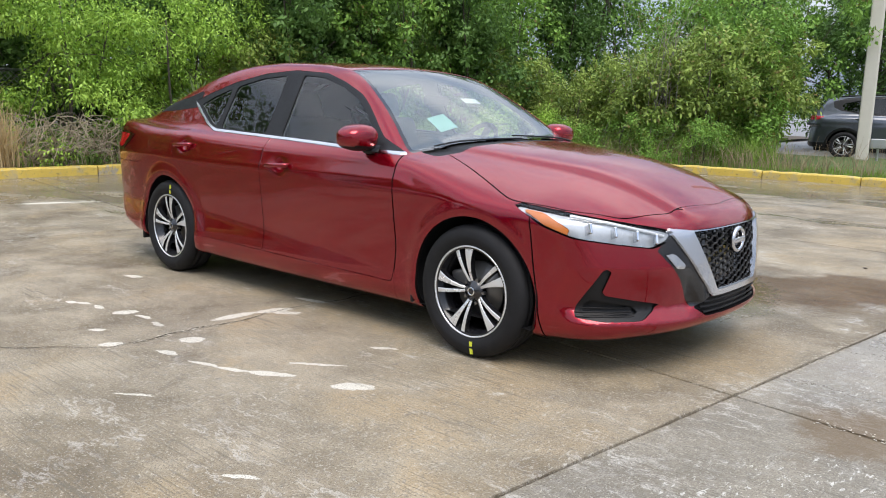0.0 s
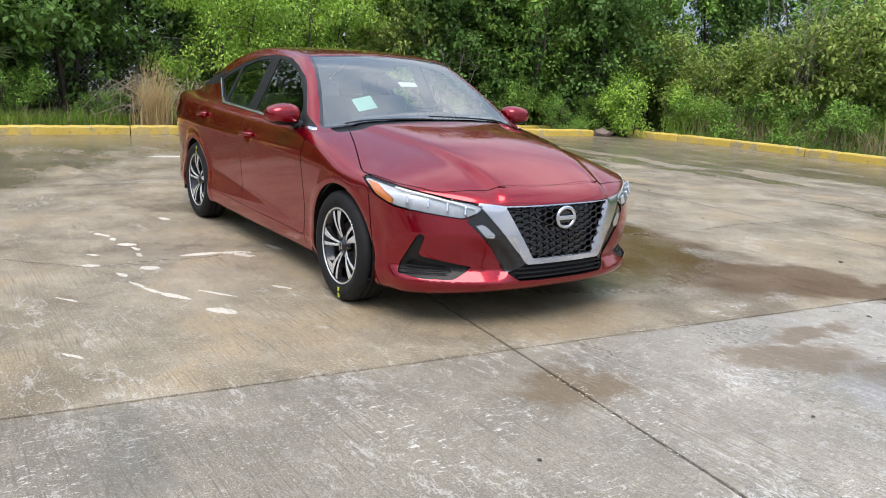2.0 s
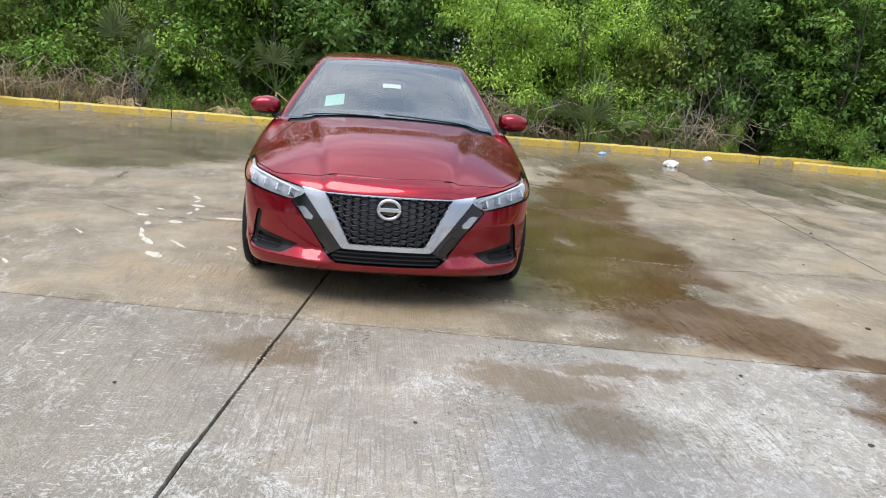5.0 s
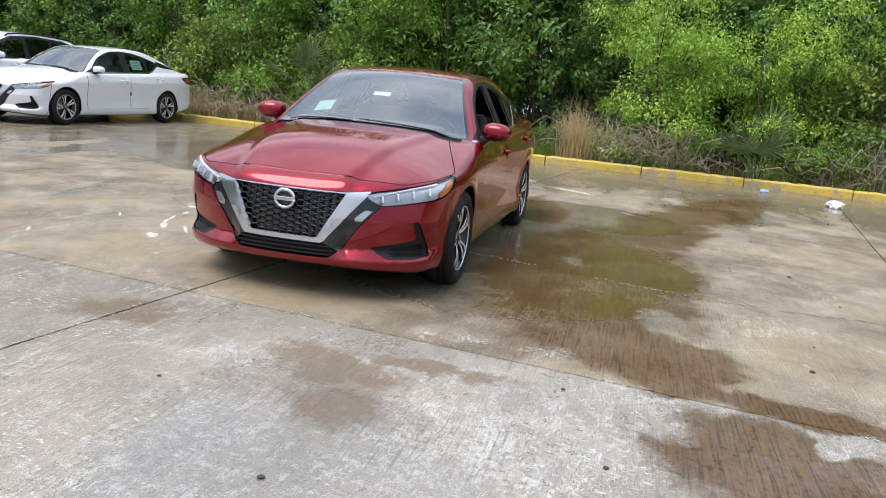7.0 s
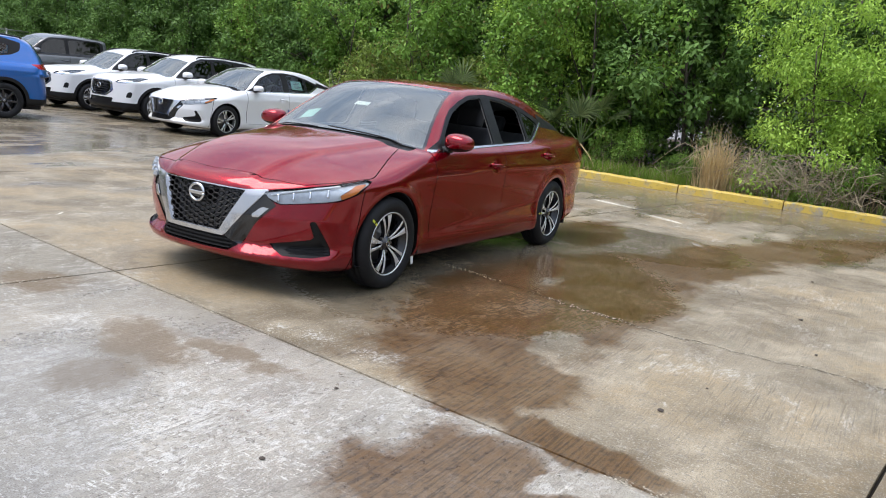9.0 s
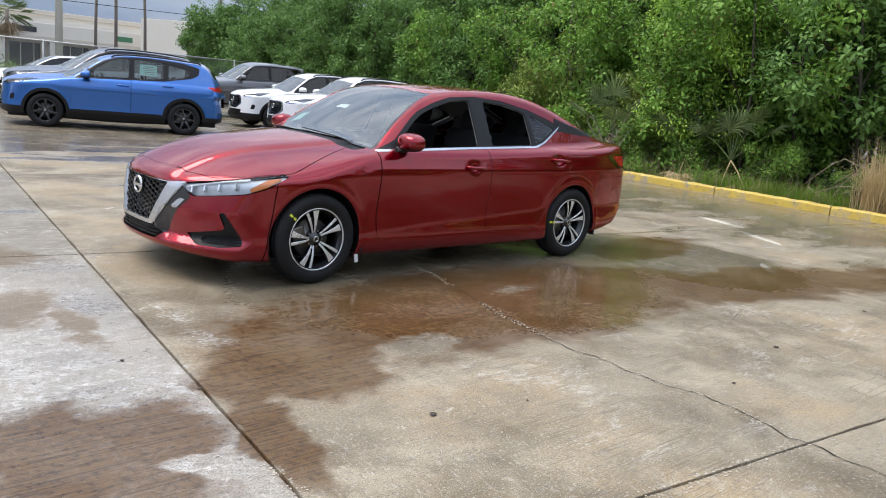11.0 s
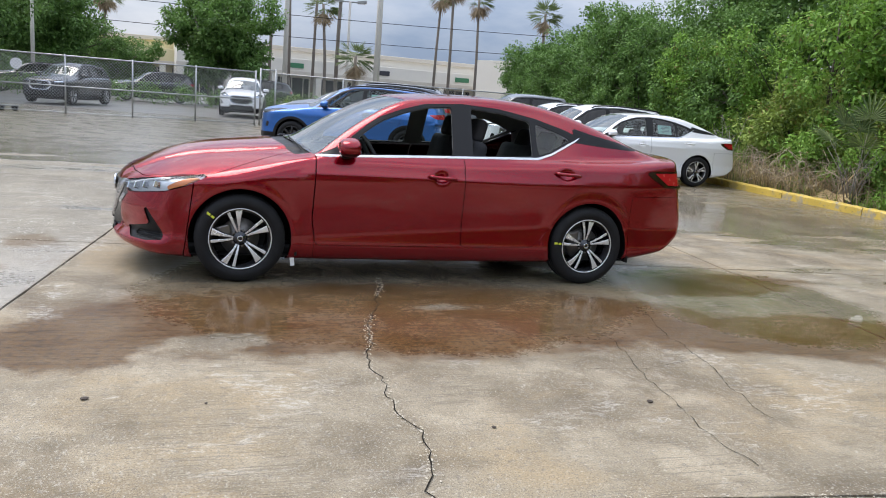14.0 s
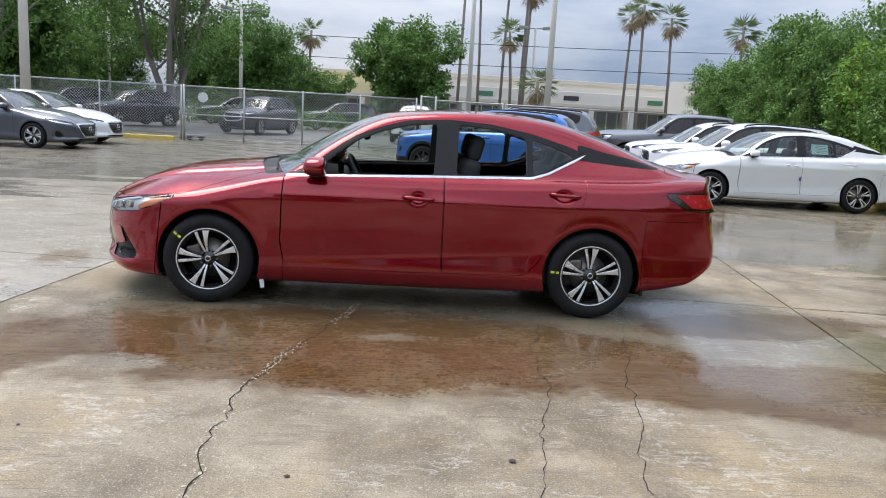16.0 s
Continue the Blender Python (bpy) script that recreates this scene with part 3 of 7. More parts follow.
def build_sedan(x, y, rz, paint, label, detail=True, h=0.022, name="sedan_car", open_driver=True):
    S = SEDAN
    base = car_field(S)
    dents = [(-.095, .815, 1), (-1.125, .885, 1)]

    def field(X, Y, Z):
        f = base(X, Y, Z)
        for a, b, _ in dents:
            f = f + .022 * np.exp(-((X - a) / .05) ** 2 - ((Z - b + .004) / .036) ** 2) * (np.abs(Y) > .6)
        return f
    car = thing(name, x, y, 0, rz, label, "car")
    sh = Shell(field, (-2.5, -.06, .10), (2.40, 1.0, 1.52), h)
    sh.cut(lambda X, Y, Z: Y, "x")
    sh.drop("x")
    sh.V[np.abs(sh.V[:, 1]) < 1e-6, 1] = 0
    for a in S["axles"]:
        sh.cut(lambda X, Y, Z, a=a: np.where(Y > .45, np.hypot(X - a, Z - S["wr"]) - S["ar"], .3), "x")
    sh.drop("x")
    sh.cut(lambda X, Y, Z: Z - S["under"](X) - .003, "under")
    gw = lambda X, Z: S["gw"] - S["lean"] * (Z - .93) - S["tuck"] * np.maximum(S["mid"] - .45 - X, 0) ** 2
    xe = lambda X, Y: X + S["plan"] * Y * Y * np.tanh((X - S["mid"]) / .4)
    sh.cut(lambda X, Y, Z: np.maximum.reduce([xe(X, Y) - 1.10, .99 - xe(X, Y), Y - .71, .87 - Z]), "cowl")
    sh.cut(lambda X, Y, Z: np.maximum.reduce([xe(X, Y) - .99, .195 - xe(X, Y), Y - gw(X, Z) + .052, .9 - Z]), "frit")
    sh.cut(lambda X, Y, Z: np.maximum.reduce([xe(X, Y) - .97, .22 - xe(X, Y), Y - gw(X, Z) + .072, .9 - Z]), "windscreen", only=("frit",))
    sh.cut(lambda X, Y, Z: np.maximum.reduce([-1.98 - xe(X, Y), xe(X, Y) + 1.24, Y - gw(X, Z) + .10, 1.0 - Z]), "frit_r")
    sh.cut(lambda X, Y, Z: np.maximum.reduce([-1.93 - xe(X, Y), xe(X, Y) + 1.28, Y - gw(X, Z) + .13, 1.0 - Z]), "rear_screen", only=("frit_r",))
    side = lambda poly, r=.02: (lambda X, Y, Z, p=rounded(poly, r): np.where(Y > .42, in_poly(X, Z, p), .2))
    body = ("",)
    belt = [(.86, .920), (.60, .928), (0, .952), (-.9, .982), (-1.02, 1.018), (-1.25, 1.135)]
    over = [(-1.30, 1.17), (-1.15, 1.225), (-.9, 1.296), (-.6, 1.349), (-.3, 1.366), (0, 1.345), (.19, 1.292), (.36, 1.226), (.45, 1.17), (.52, 1.116), (.66, 1.005)]
    sh.cut(side(belt + over, .012), "chrome", only=body)
    above = [(a + .003, b + .013) for a, b in belt] + [(-1.42, 1.22), (-1.2, 1.34), (-.6, 1.46), (.3, 1.42), (.95, 1.06)]
    sh.cut(side(above, .004), "frame", only=("chrome",))
    sh.cut(side([(.57, .95), (-.20, .978), (-.215, 1.336), (-.02, 1.320), (.17, 1.268), (.33, 1.207), (.42, 1.152), (.50, 1.09), (.57, 1.03)], .025), "glass_f", only=("frame",))
    sh.cut(side([(-.36, .985), (-.86, 1.005), (-.86, 1.268), (-.62, 1.318), (-.37, 1.336)], .025), "glass_r", only=("frame",))
    sh.cut(side([(-.905, 1.01), (-1.0, 1.04), (-1.205, 1.148), (-1.10, 1.196), (-.905, 1.256)], .02), "glass_q", only=("frame",))
    sh.cut(side([(-1.235, 1.128), (-1.506, 1.104), (-1.80, 1.087), (-1.86, 1.093), (-1.646, 1.150), (-1.42, 1.193), (-1.235, 1.240)], .008), "sail", only=body)
    fl = lambda p3: [(corner(a, b), c) for a, b, c in p3]
    cv = lambda poly, r=.015: (lambda X, Y, Z, p=rounded(poly, r): np.where((X > 1.4) & (Z > .2), in_poly(corner(X, Y), Z, p), .2))
    hl = [(-.500, .760), (-.72, .730), (-.93, .698), (-1.14, .664), (-1.192, .645), (-1.165, .613), (-1.095, .584), (-.945, .601), (-.84, .614), (-.73, .628), (-.61, .672)]
    sh.cut(cv(hl), "headlamp", only=body)
    sh.cut(cv([(-.545, .737), (-.625, .728), (-.722, .662), (-.728, .634), (-.62, .674)], .004), "amber", only=("headlamp",))
    fv = lambda poly, r=.012: (lambda X, Y, Z, p=rounded(poly, r): np.where(X > 1.85, in_poly(Y, Z, p), .2))
    outer = [(-.2, .350), (.248, .350), (.283, .40), (.385, .53), (.492, .664), (.362, .649), (-.2, .649)]
    inner = [(-.2, .376), (.212, .376), (.357, .645), (-.2, .645)]
    sh.cut(fv(outer, .006), "v_chrome", only=body)
    sh.cut(fv(inner, .008), "grille", only=("v_chrome",))
    sh.cut(fv([(.492, .664), (.50, .61), (.548, .578), (.425, .44), (.340, .305), (.245, .350), (.283, .40), (.385, .53)], .006), "front_black", only=body)
    sh.cut(fv([(-.2, .262), (.278, .264), (.338, .306), (.246, .352), (-.2, .352)], .006), "intake", only=body + ("front_black",))
    sh.cut(fv([(.522, .572), (.455, .488), (.402, .492), (.462, .552)], .006), "lamp_garnish", only=("front_black", ""))
    fog = [(-.876, .499), (-.907, .492), (-.868, .382), (-1.148, .330), (-1.06, .272), (-.89, .270), (-.762, .285), (-.775, .335)]
    sh.cut(cv(fog, .012), "fog_bezel", only=body)
    sh.cut(cv([(-.835, .356), (-1.06, .318), (-1.01, .286), (-.80, .288), (-.80, .33)], .008), "fog_slot", only=("fog_bezel",))
    rv = lambda poly, r=.012: (lambda X, Y, Z, p=rounded(poly, r): np.where(X < -1.7, in_poly(tail(X, Y), Z, p), .2))
    sh.cut(rv([(-.705, .935), (-.84, .944), (-1.30, .955), (-1.30, .82), (-1.02, .806), (-.83, .810), (-.72, .895)]), "tail_lamp", only=body)
    sh.cut(rv([(-.765, .927), (-1.27, .942), (-1.27, .838), (-1.0, .828), (-.86, .832)], .008), "tail_lens", only=("tail_lamp",))
    hood = [(2.128, -.3), (2.128, .05), (2.092, .38), (2.022, .612), (1.978, .674), (1.834, .774), (1.55, .842), (1.2, .712), (.96, .632), (.99, .4), (1.03, .05), (1.03, -.3)]
    sh.cut(lambda X, Y, Z, p=rounded(hood, .05): np.where((Z > .6) & (X > .7), in_poly(X, Y, p), .2), "hood", only=body)
    sh.cut(side([(.845, .93), (.86, .46), (.825, .275), (-.28, .285), (-.272, .97)], .02), "door_f", only=body)
    sh.cut(side([(-.274, .97), (-.282, .285), (-.86, .298), (-.93, .35), (-1.14, .645), (-1.262, .825), (-1.292, .96), (-1.245, 1.14), (-.9, 1.0)], .03), "door_r", only=body)
    sh.cut(side([(-1.60, .845), (-1.58, .985), (-1.42, .975), (-1.43, .835)], .03), "fuel", only=body)
    sh.cut(lambda X, Y, Z: np.where(X < -1.6, np.maximum(np.maximum(-1.99 - xe(X, Y), -.2), Y - .66) * 0 + np.maximum.reduce([xe(X, Y) + 1.99, Y - .655, .72 - Z]), .2), "boot_lid", only=body)
    sh.cut(lambda X, Y, Z: np.where(X > 1.3, np.maximum(1.70 - X - .12 * (Z - .5), Z - .735), .2), "bumper_f", only=body)
    sh.cut(lambda X, Y, Z: np.where(X < -1.3, np.maximum(X + 1.72, Z - .735), .2), "bumper_r", only=body)
    sh.cut(lambda X, Y, Z: np.where(X > 0, np.maximum(.838 - X, Z - .99), .2), "fender", only=body, where=lambda X, Y, Z: Y > .3)
    sh.finish()
    gap, fg = (.0042, .022) if detail else (.005, .014)
    kw = dict(parent=car)
    sh.panel("", (1, -1), flange=.012, name="body_shell", material=paint, **kw)
    sh.panel("under", (1, -1), name="sill_underside", material=TRIM, **kw)
    for s in (1, -1):
        d = sh.panel("door_f", (s,), gap, fg, name="front_door", material=paint, **kw)
        handle_at(d, base, -.095, .815, s, paint)
        door_mirror(d, .60, .915, 1.0, s, paint, .88)
        d = sh.panel("door_r", (s,), gap, fg, name="rear_door", material=paint, **kw)
        handle_at(d, base, -1.125, .885, s, paint)
        sh.panel("fender", (s,), gap, fg, name="front_fender", material=paint, **kw)
        f = sh.panel("frame", (s,), 0, .012, .002, name="window_frame", material=TRIM, **kw)
        if not (open_driver and s > 0):
            sh.panel("glass_f", (s,), 0, 0, .008, name="window_pane", material=SIDEGLASS, parent=f)
            sh.panel("glass_r", (s,), 0, 0, .008, name="window_pane", material=SIDEGLASS, parent=f)
        sh.panel("glass_q", (s,), 0, 0, .006, name="quarter_pane", material=SIDEGLASS, parent=f)
        sh.panel("chrome", (s,), 0, .006, -.003, name="belt_moulding", material=CHROME, **kw)
        sh.panel("sail", (s,), 0, .004, -.001, name="roof_sail_trim", material=TRIM, **kw)
        hsg = sh.panel("headlamp", (s,), .002, .0, .022, name="headlamp", material=LAMPSILVER, label="clear headlamp with silver reflectors", **kw)
        sh.panel("headlamp", (s,), .003, .0, .001, name="lens", material=LENS, parent=hsg)
        sh.panel("amber", (s,), 0, .02, .006, name="side_marker", material=AMBER, parent=hsg)
        sh.panel("lamp_garnish", (s,), 0, .005, -.002, name="lamp_garnish", material=CHROME, **kw)
        bz = sh.panel("fog_bezel", (s,), 0, .02, .012, name="fog_bezel", material=TRIM, **kw)
        sh.panel("fog_slot", (s,), 0, .03, .030, name="fog_slot", material=TRIM, parent=bz)
        tl = sh.panel("tail_lamp", (s,), .003, .02, -.003, name="tail_lamp", material=TAILDARK, label="smoked dark red tail lamp", **kw)
        sh.panel("tail_lens", (s,), .001, .006, -.002, name="tail_lens", material=REDLENS, parent=tl)
        # lamp optics
        for k in range(4):
            u = k / 3
            yy = .775 - .235 * u
            zz = .664 - .046 * u
            xx = float(shell_x(base, np.array(yy), np.array(zz), 1.2, 2.6)) - .015
            R = Euler((radians(s * 20), 0, radians(-s * (62 - 16 * u)))).to_matrix()
            part("lamp_module", box_bm(.012, .062, .046, (xx, s * yy, zz), .005, rot=R), REFLECTOR, hsg)
        part("light_strip", tube([(float(shell_x(base, np.array(q), np.array(zq), 1.2, 2.6)) - .014, s * q, zq) for q, zq in ((.80, .716), (.76, .705), (.70, .69), (.62, .668), (.55, .648), (.50, .632))], .0065), WHITELABEL, hsg)
        # slats in the fog slot
        for k in range(3):
            zz = .285 + .017 * k
            part("slat", tube([(float(shell_x(base, np.array(q), np.array(zz), 1.2, 2.6)) - .020, s * q, zz) for q in (.79, .74, .69, .64, .61)], .0035, n=6), TRIM, bz)
    sh.panel("fuel", (-1,), .0025, .012, name="fuel_flap", material=paint, **kw)
    sh.panel("fuel", (1,), 0, 0, name="quarter_panel", material=paint, **kw)
    sh.panel("hood", (1, -1), gap * .62, fg, name="hood", material=paint, **kw)
    sh.panel("boot_lid", (1, -1), gap, fg, name="boot_lid", material=paint, **kw)
    sh.panel("bumper_f", (1, -1), gap * .7, fg, name="front_bumper", material=paint, **kw)
    sh.panel("bumper_r", (1, -1), gap * .7, fg, name="rear_bumper", material=paint, **kw)
    sh.panel("cowl", (1, -1), 0, 0, .012, name="wiper_cowl", material=TRIM, **kw)
    sh.panel("frit", (1, -1), 0, 0, .002, name="screen_seal", material=GLOSS, **kw)
    sh.panel("frit_r", (1, -1), 0, 0, .002, name="rear_screen_seal", material=GLOSS, **kw)
    sh.panel("windscreen", (1, -1), 0, 0, .003, name="windscreen", material=WINDSHIELD, **kw)
    sh.panel("rear_screen", (1, -1), 0, 0, .003, name="rear_screen", material=DARKGLASS, **kw)
    g = sh.panel("grille", (1, -1), 0, .05, .055, name="grille", material=GLOSS, label="black honeycomb grille", **kw)
    sh.panel("v_chrome", (1, -1), 0, .03, -.008, name="grille_surround", material=CHROME, label="V-shaped satin chrome grille surround", **kw)
    for s in (1, -1):
        sh.panel("front_black", (s,), 0, .02, .006, name="grille_side_panel", material=GLOSS, **kw)
    it = sh.panel("intake", (1, -1), 0, .03, .035, name="lower_intake", material=TRIM, **kw)
    for k in range(3):
        zz = .278 + .024 * k
        ys = np.linspace(-.285 - .016 * (k == 1), .285 + .016 * (k == 1), 15)
        xs = shell_x(base, np.abs(ys), np.full(15, zz), 1.2, 2.6) - .012
        part("intake_bar", tube(list(zip(xs, ys, [zz] * 15)), .006, n=6), TRIM, it)
    # honeycomb
    bm = bmesh.new()
    cw, ch = .062, .034
    seen, bars = set(), []
    for r in range(-1, 10):
        for c in range(-8, 9):
            cy, cz = cw * .75 * c, .392 + ch * (r + (.5 if c % 2 else 0))
            hexa = [(cy + cw / 2 * math.cos(math.pi / 3 * k), cz + ch / 1.732 * math.sin(math.pi / 3 * k)) for k in range(6)]
            for p, q in zip(hexa, hexa[1:] + hexa[:1]):
                m = ((p[0] + q[0]) / 2, (p[1] + q[1]) / 2)
                key = (round(m[0], 3), round(m[1], 3))
                if key in seen or not (.383 < m[1] < .640 and abs(m[0]) < .212 + (m[1] - .376) * .539 - .004):
                    continue
                seen.add(key)
                ya, za, yb, zb = p[0], p[1], q[0], q[1]
                bars.append((ya, za, yb, zb))
    ba = np.array(bars)
    xa = shell_x(base, np.abs(ba[:, 0]), ba[:, 1], 1.2, 2.6) - .012
    xb = shell_x(base, np.abs(ba[:, 2]), ba[:, 3], 1.2, 2.6) - .012
    for (ya, za, yb, zb), p, q in zip(bars, xa, xb):
        tube([(p, ya, za), (q, yb, zb)], .0048, n=5, bm=bm)
    part("grille_mesh", bm, TRIM, g)
    bx = float(shell_x(base, np.array(0.0), np.array(.582), 1.2, 2.6))
    bm = bmesh.new()
    tube([(0, .060 * math.cos(a), .052 * math.sin(a)) for a in [2 * math.pi * i / 32 for i in range(33)]], .0105, n=8, bm=bm)
    bmesh.ops.translate(bm, vec=(bx + .012, 0, .582), verts=bm.verts)
    bd = part("emblem", bm, CHROME, g, "round chrome emblem", smooth=True)
    part("emblem_bar", box_bm(.012, .118, .024, (bx + .018, 0, .582), .004), CHROME, bd)
    part("emblem_back", box_bm(.03, .09, .08, (bx - .01, 0, .582), .01), GLOSS, bd)
    # wheels, wells, underbody
    for a in S["axles"]:
        for s in (1, -1):
            wheel_at(car, a, .79, S["wr"], s, spin=16 if a > 0 else 5, n=56 if detail else 32)
            bm = lathe([(S["ar"] + .012, .0), (S["ar"] + .02, -.26), (.05, -.27)], 36)
            for v in list(bm.verts):
                if v.co.z < -.12:
                    v.co.z = -.12
            bmesh.ops.scale(bm, vec=(1, s, 1), verts=bm.verts)
            bmesh.ops.translate(bm, vec=(a, s * .86, S["wr"]), verts=bm.verts)
            part("wheel_arch_liner", bm, TRIM, car, smooth=True)
        part("axle", tube([(a, -.75, .30), (a, .75, .30)], .035), TRIM, car)
    part("underbody", box_bm(3.5, 1.44, .11, (.1, 0, .205), .03), TRIM, car)
    cabin(car)
    # headliner and pillar linings inside the shell
    lin = [i for i, t in enumerate(sh.T) if t in ("", "frame", "frit", "frit_r", "sail") and all(sh.V[q][2] > .92 for q in sh.F[i]) and abs(sh.V[sh.F[i][0]][0] + .5) < 1.3]
    used = sorted({q for i in lin for q in sh.F[i]})
    loc = {q: i for i, q in enumerate(used)}
    LV = sh.V[used] - sh.N[used] * .022
    me = bpy.data.meshes.new("headliner")
    n0 = len(LV)
    me.from_pydata(LV.tolist() + (LV * (1, -1, 1)).tolist(), [], [[loc[q] for q in sh.F[i]][::-1] for i in lin] + [[n0 + loc[q] for q in sh.F[i]] for i in lin])
    me.materials.append(LINER)
    ob = new("headliner", me)
    ob.parent = car
    # wipers
    for y0, y1, x0 in ((.62, -.05, .0), (-.08, -.62, .02)):
        ys = np.linspace(y0, y1, 8)
        xs = 1.02 - .24 * ys * ys + x0 - np.linspace(0, .07, 8)
        zs = shell_z(base, xs, np.abs(ys)) + .007
        part("wiper", tube(list(zip(xs, ys, zs)), .006, .004, 6), TRIM, car)
    return car, base


CROSSOVER = dict(
    w=curve((-2.2, .72), (-2.05, .78), (-1.8, .83), (-1.31, .868), (-.5, .858), (.5, .858), (1.31, .868), (1.7, .84), (1.95, .78), (2.2, .68)),
    hc=curve((2.25, .72), (2.15, .82), (2.0, .905), (1.7, .975), (1.3, 1.02), (1.0, 1.05), (0, 1.08), (-1.7, 1.08), (-2.0, 1.06), (-2.15, .98), (-2.3, .85)),
    drop=curve((2.2, .10), (1.6, .12), (.9, .08), (-1.0, .08), (-2.2, .08)),
    roof=curve((1.65, .5), (1.25, .98), (1.0, 1.09), (.7, 1.26), (.38, 1.45), (.1, 1.535), (-.4, 1.575), (-.9, 1.57), (-1.4, 1.54), (-1.75, 1.49), (-1.9, 1.40), (-2.05, 1.18), (-2.15, .98), (-2.4, .5)),
    under=curve((-2.3, .30), (-1.7, .24), (1.7, .22), (2.0, .24), (2.2, .28)),
    axles=(1.31, -1.31), wr=.33, ar=.375, crease=.86, low=.46, front=2.18, rear=-2.15, bow=.30, rake=.10, ridge=.38,
    mid=-.45, plan=.28, crown=.06, gw=.80, lean=.40, tuck=.03, cut_rear=-2.4,
    screen=(1.06, .40), rear_screen=(-2.02, -1.80), cowl=1.0, bound=((-2.3, .12), (2.32, 1.70)),
    belt=[(.80, 1.00), (.55, 1.015), (-.9, 1.075), (-1.45, 1.17)],
    over=[(-1.60, 1.25), (-1.62, 1.40), (-1.3, 1.475), (-.6, 1.515), (0, 1.485), (.25, 1.40), (.55, 1.2)],
    panes=[[(.5, 1.04), (-.22, 1.07), (-.25, 1.47), (-.02, 1.455), (.2, 1.375), (.45, 1.205)], [(-.33, 1.075), (-.9, 1.10), (-.92, 1.45), (-.6, 1.475), (-.33, 1.475)], [(-1.0, 1.115), (-1.4, 1.19), (-1.42, 1.34), (-1.0, 1.43)]],
    doors=[[(.84, 1.02), (.86, .5), (.78, .36), (-.26, .36), (-.27, 1.07)], [(-.27, 1.07), (-.27, .36), (-.80, .38), (-1.1, .72), (-1.17, .95), (-1.12, 1.12), (-.9, 1.085)]],
    lamp=[(1.50, .82, .94), (1.75, .76, .93), (2.05, .50, .85), (2.08, .46, .80), (1.95, .64, .79), (1.7, .79, .85)],
    grille=[(-.2, .50), (.26, .50), (.44, .62), (.40, .80), (.33, .84), (-.2, .84)], inner=[(-.2, .53), (.23, .53), (.38, .63), (.35, .79), (.30, .82), (-.2, .82)],
    intake=[(-.2, .36), (.42, .36), (.46, .47), (-.2, .47)], fog=[(1.90, .70, .62), (1.84, .78, .62), (1.86, .77, .50), (1.94, .68, .50)],
    tail=[(-.70, 1.03), (-1.30, 1.06), (-1.25, .93), (-.80, .95)], clad=.385, archclad=.06, handles=((-.12, .93), (-.98, .98)), mirror=(.55, .90, 1.09), dash=.50, cabin_belt=1.02)

TRUCK = dict(
    w=curve((-3.2, .93), (-3.0, .96), (-1.8, .97), (0, .965), (1.75, .975), (2.3, .95), (2.6, .88), (2.8, .78)),
    hc=curve((2.9, .95), (2.75, 1.05), (2.5, 1.13), (2.0, 1.18), (1.2, 1.22), (0, 1.25), (-1.2, 1.27), (-3.0, 1.29), (-3.3, 1.28)),
    drop=curve((2.6, .10), (1.8, .10), (.9, .06), (-3, .02)),
    roof=curve((2.2, .4), (1.5, 1.05), (1.2, 1.23), (.9, 1.42), (.5, 1.68), (.3, 1.755), (-.1, 1.80), (-.8, 1.80), (-1.4, 1.77), (-1.8, 1.74)),
    under=curve((-3.2, .45), (-1.8, .40), (1.8, .38), (2.5, .36), (2.8, .40)),
    axles=(1.80, -1.90), wr=.39, ar=.46, crease=.98, low=.60, front=2.78, rear=-3.1, bow=.22, rake=.05, ridge=.45,
    mid=-.5, plan=.2, crown=.06, gw=.93, lean=.36, tuck=.0, cut_rear=-1.42,
    screen=(1.22, .50), rear_screen=None, cowl=1.16, bound=((-3.25, .2), (2.95, 1.92)),
    belt=[(1.0, 1.15), (.7, 1.165), (-.4, 1.20), (-1.28, 1.22)], over=[(-1.30, 1.62), (-1.2, 1.68), (-.3, 1.70), (.3, 1.665), (.6, 1.48)],
    panes=[[(.66, 1.20), (-.14, 1.23), (-.15, 1.655), (.24, 1.63), (.5, 1.475)], [(-.24, 1.24), (-1.2, 1.255), (-1.2, 1.63), (-1.1, 1.65), (-.24, 1.66)]],
    doors=[[(1.02, 1.16), (1.02, .6), (.95, .48), (-.2, .48), (-.2, 1.2)], [(-.2, 1.2), (-.2, .48), (-1.2, .48), (-1.33, .9), (-1.33, 1.22)]],
    lamp=[(2.30, .92, 1.06), (2.55, .84, 1.05), (2.70, .62, 1.02), (2.70, .60, .90), (2.55, .82, .88), (2.35, .92, .94)],
    grille=[(-.2, .62), (.42, .62), (.55, .75), (.55, 1.0), (-.2, 1.02)], inner=[(-.2, .66), (.39, .66), (.51, .77), (.51, .97), (-.2, .98)],
    intake=[(-.2, .46), (.6, .46), (.6, .56), (-.2, .56)], fog=[(2.62, .78, .62), (2.58, .84, .62), (2.58, .84, .52), (2.64, .76, .52)],
    tail=[(-1.40, 1.18), (-1.62, 1.18), (-1.62, .85), (-1.40, .85)], clad=.44, archclad=.0, handles=((-.05, 1.06), (-1.05, 1.08)), mirror=(.78, 1.06, 1.27), dash=.75, cabin_belt=1.18)

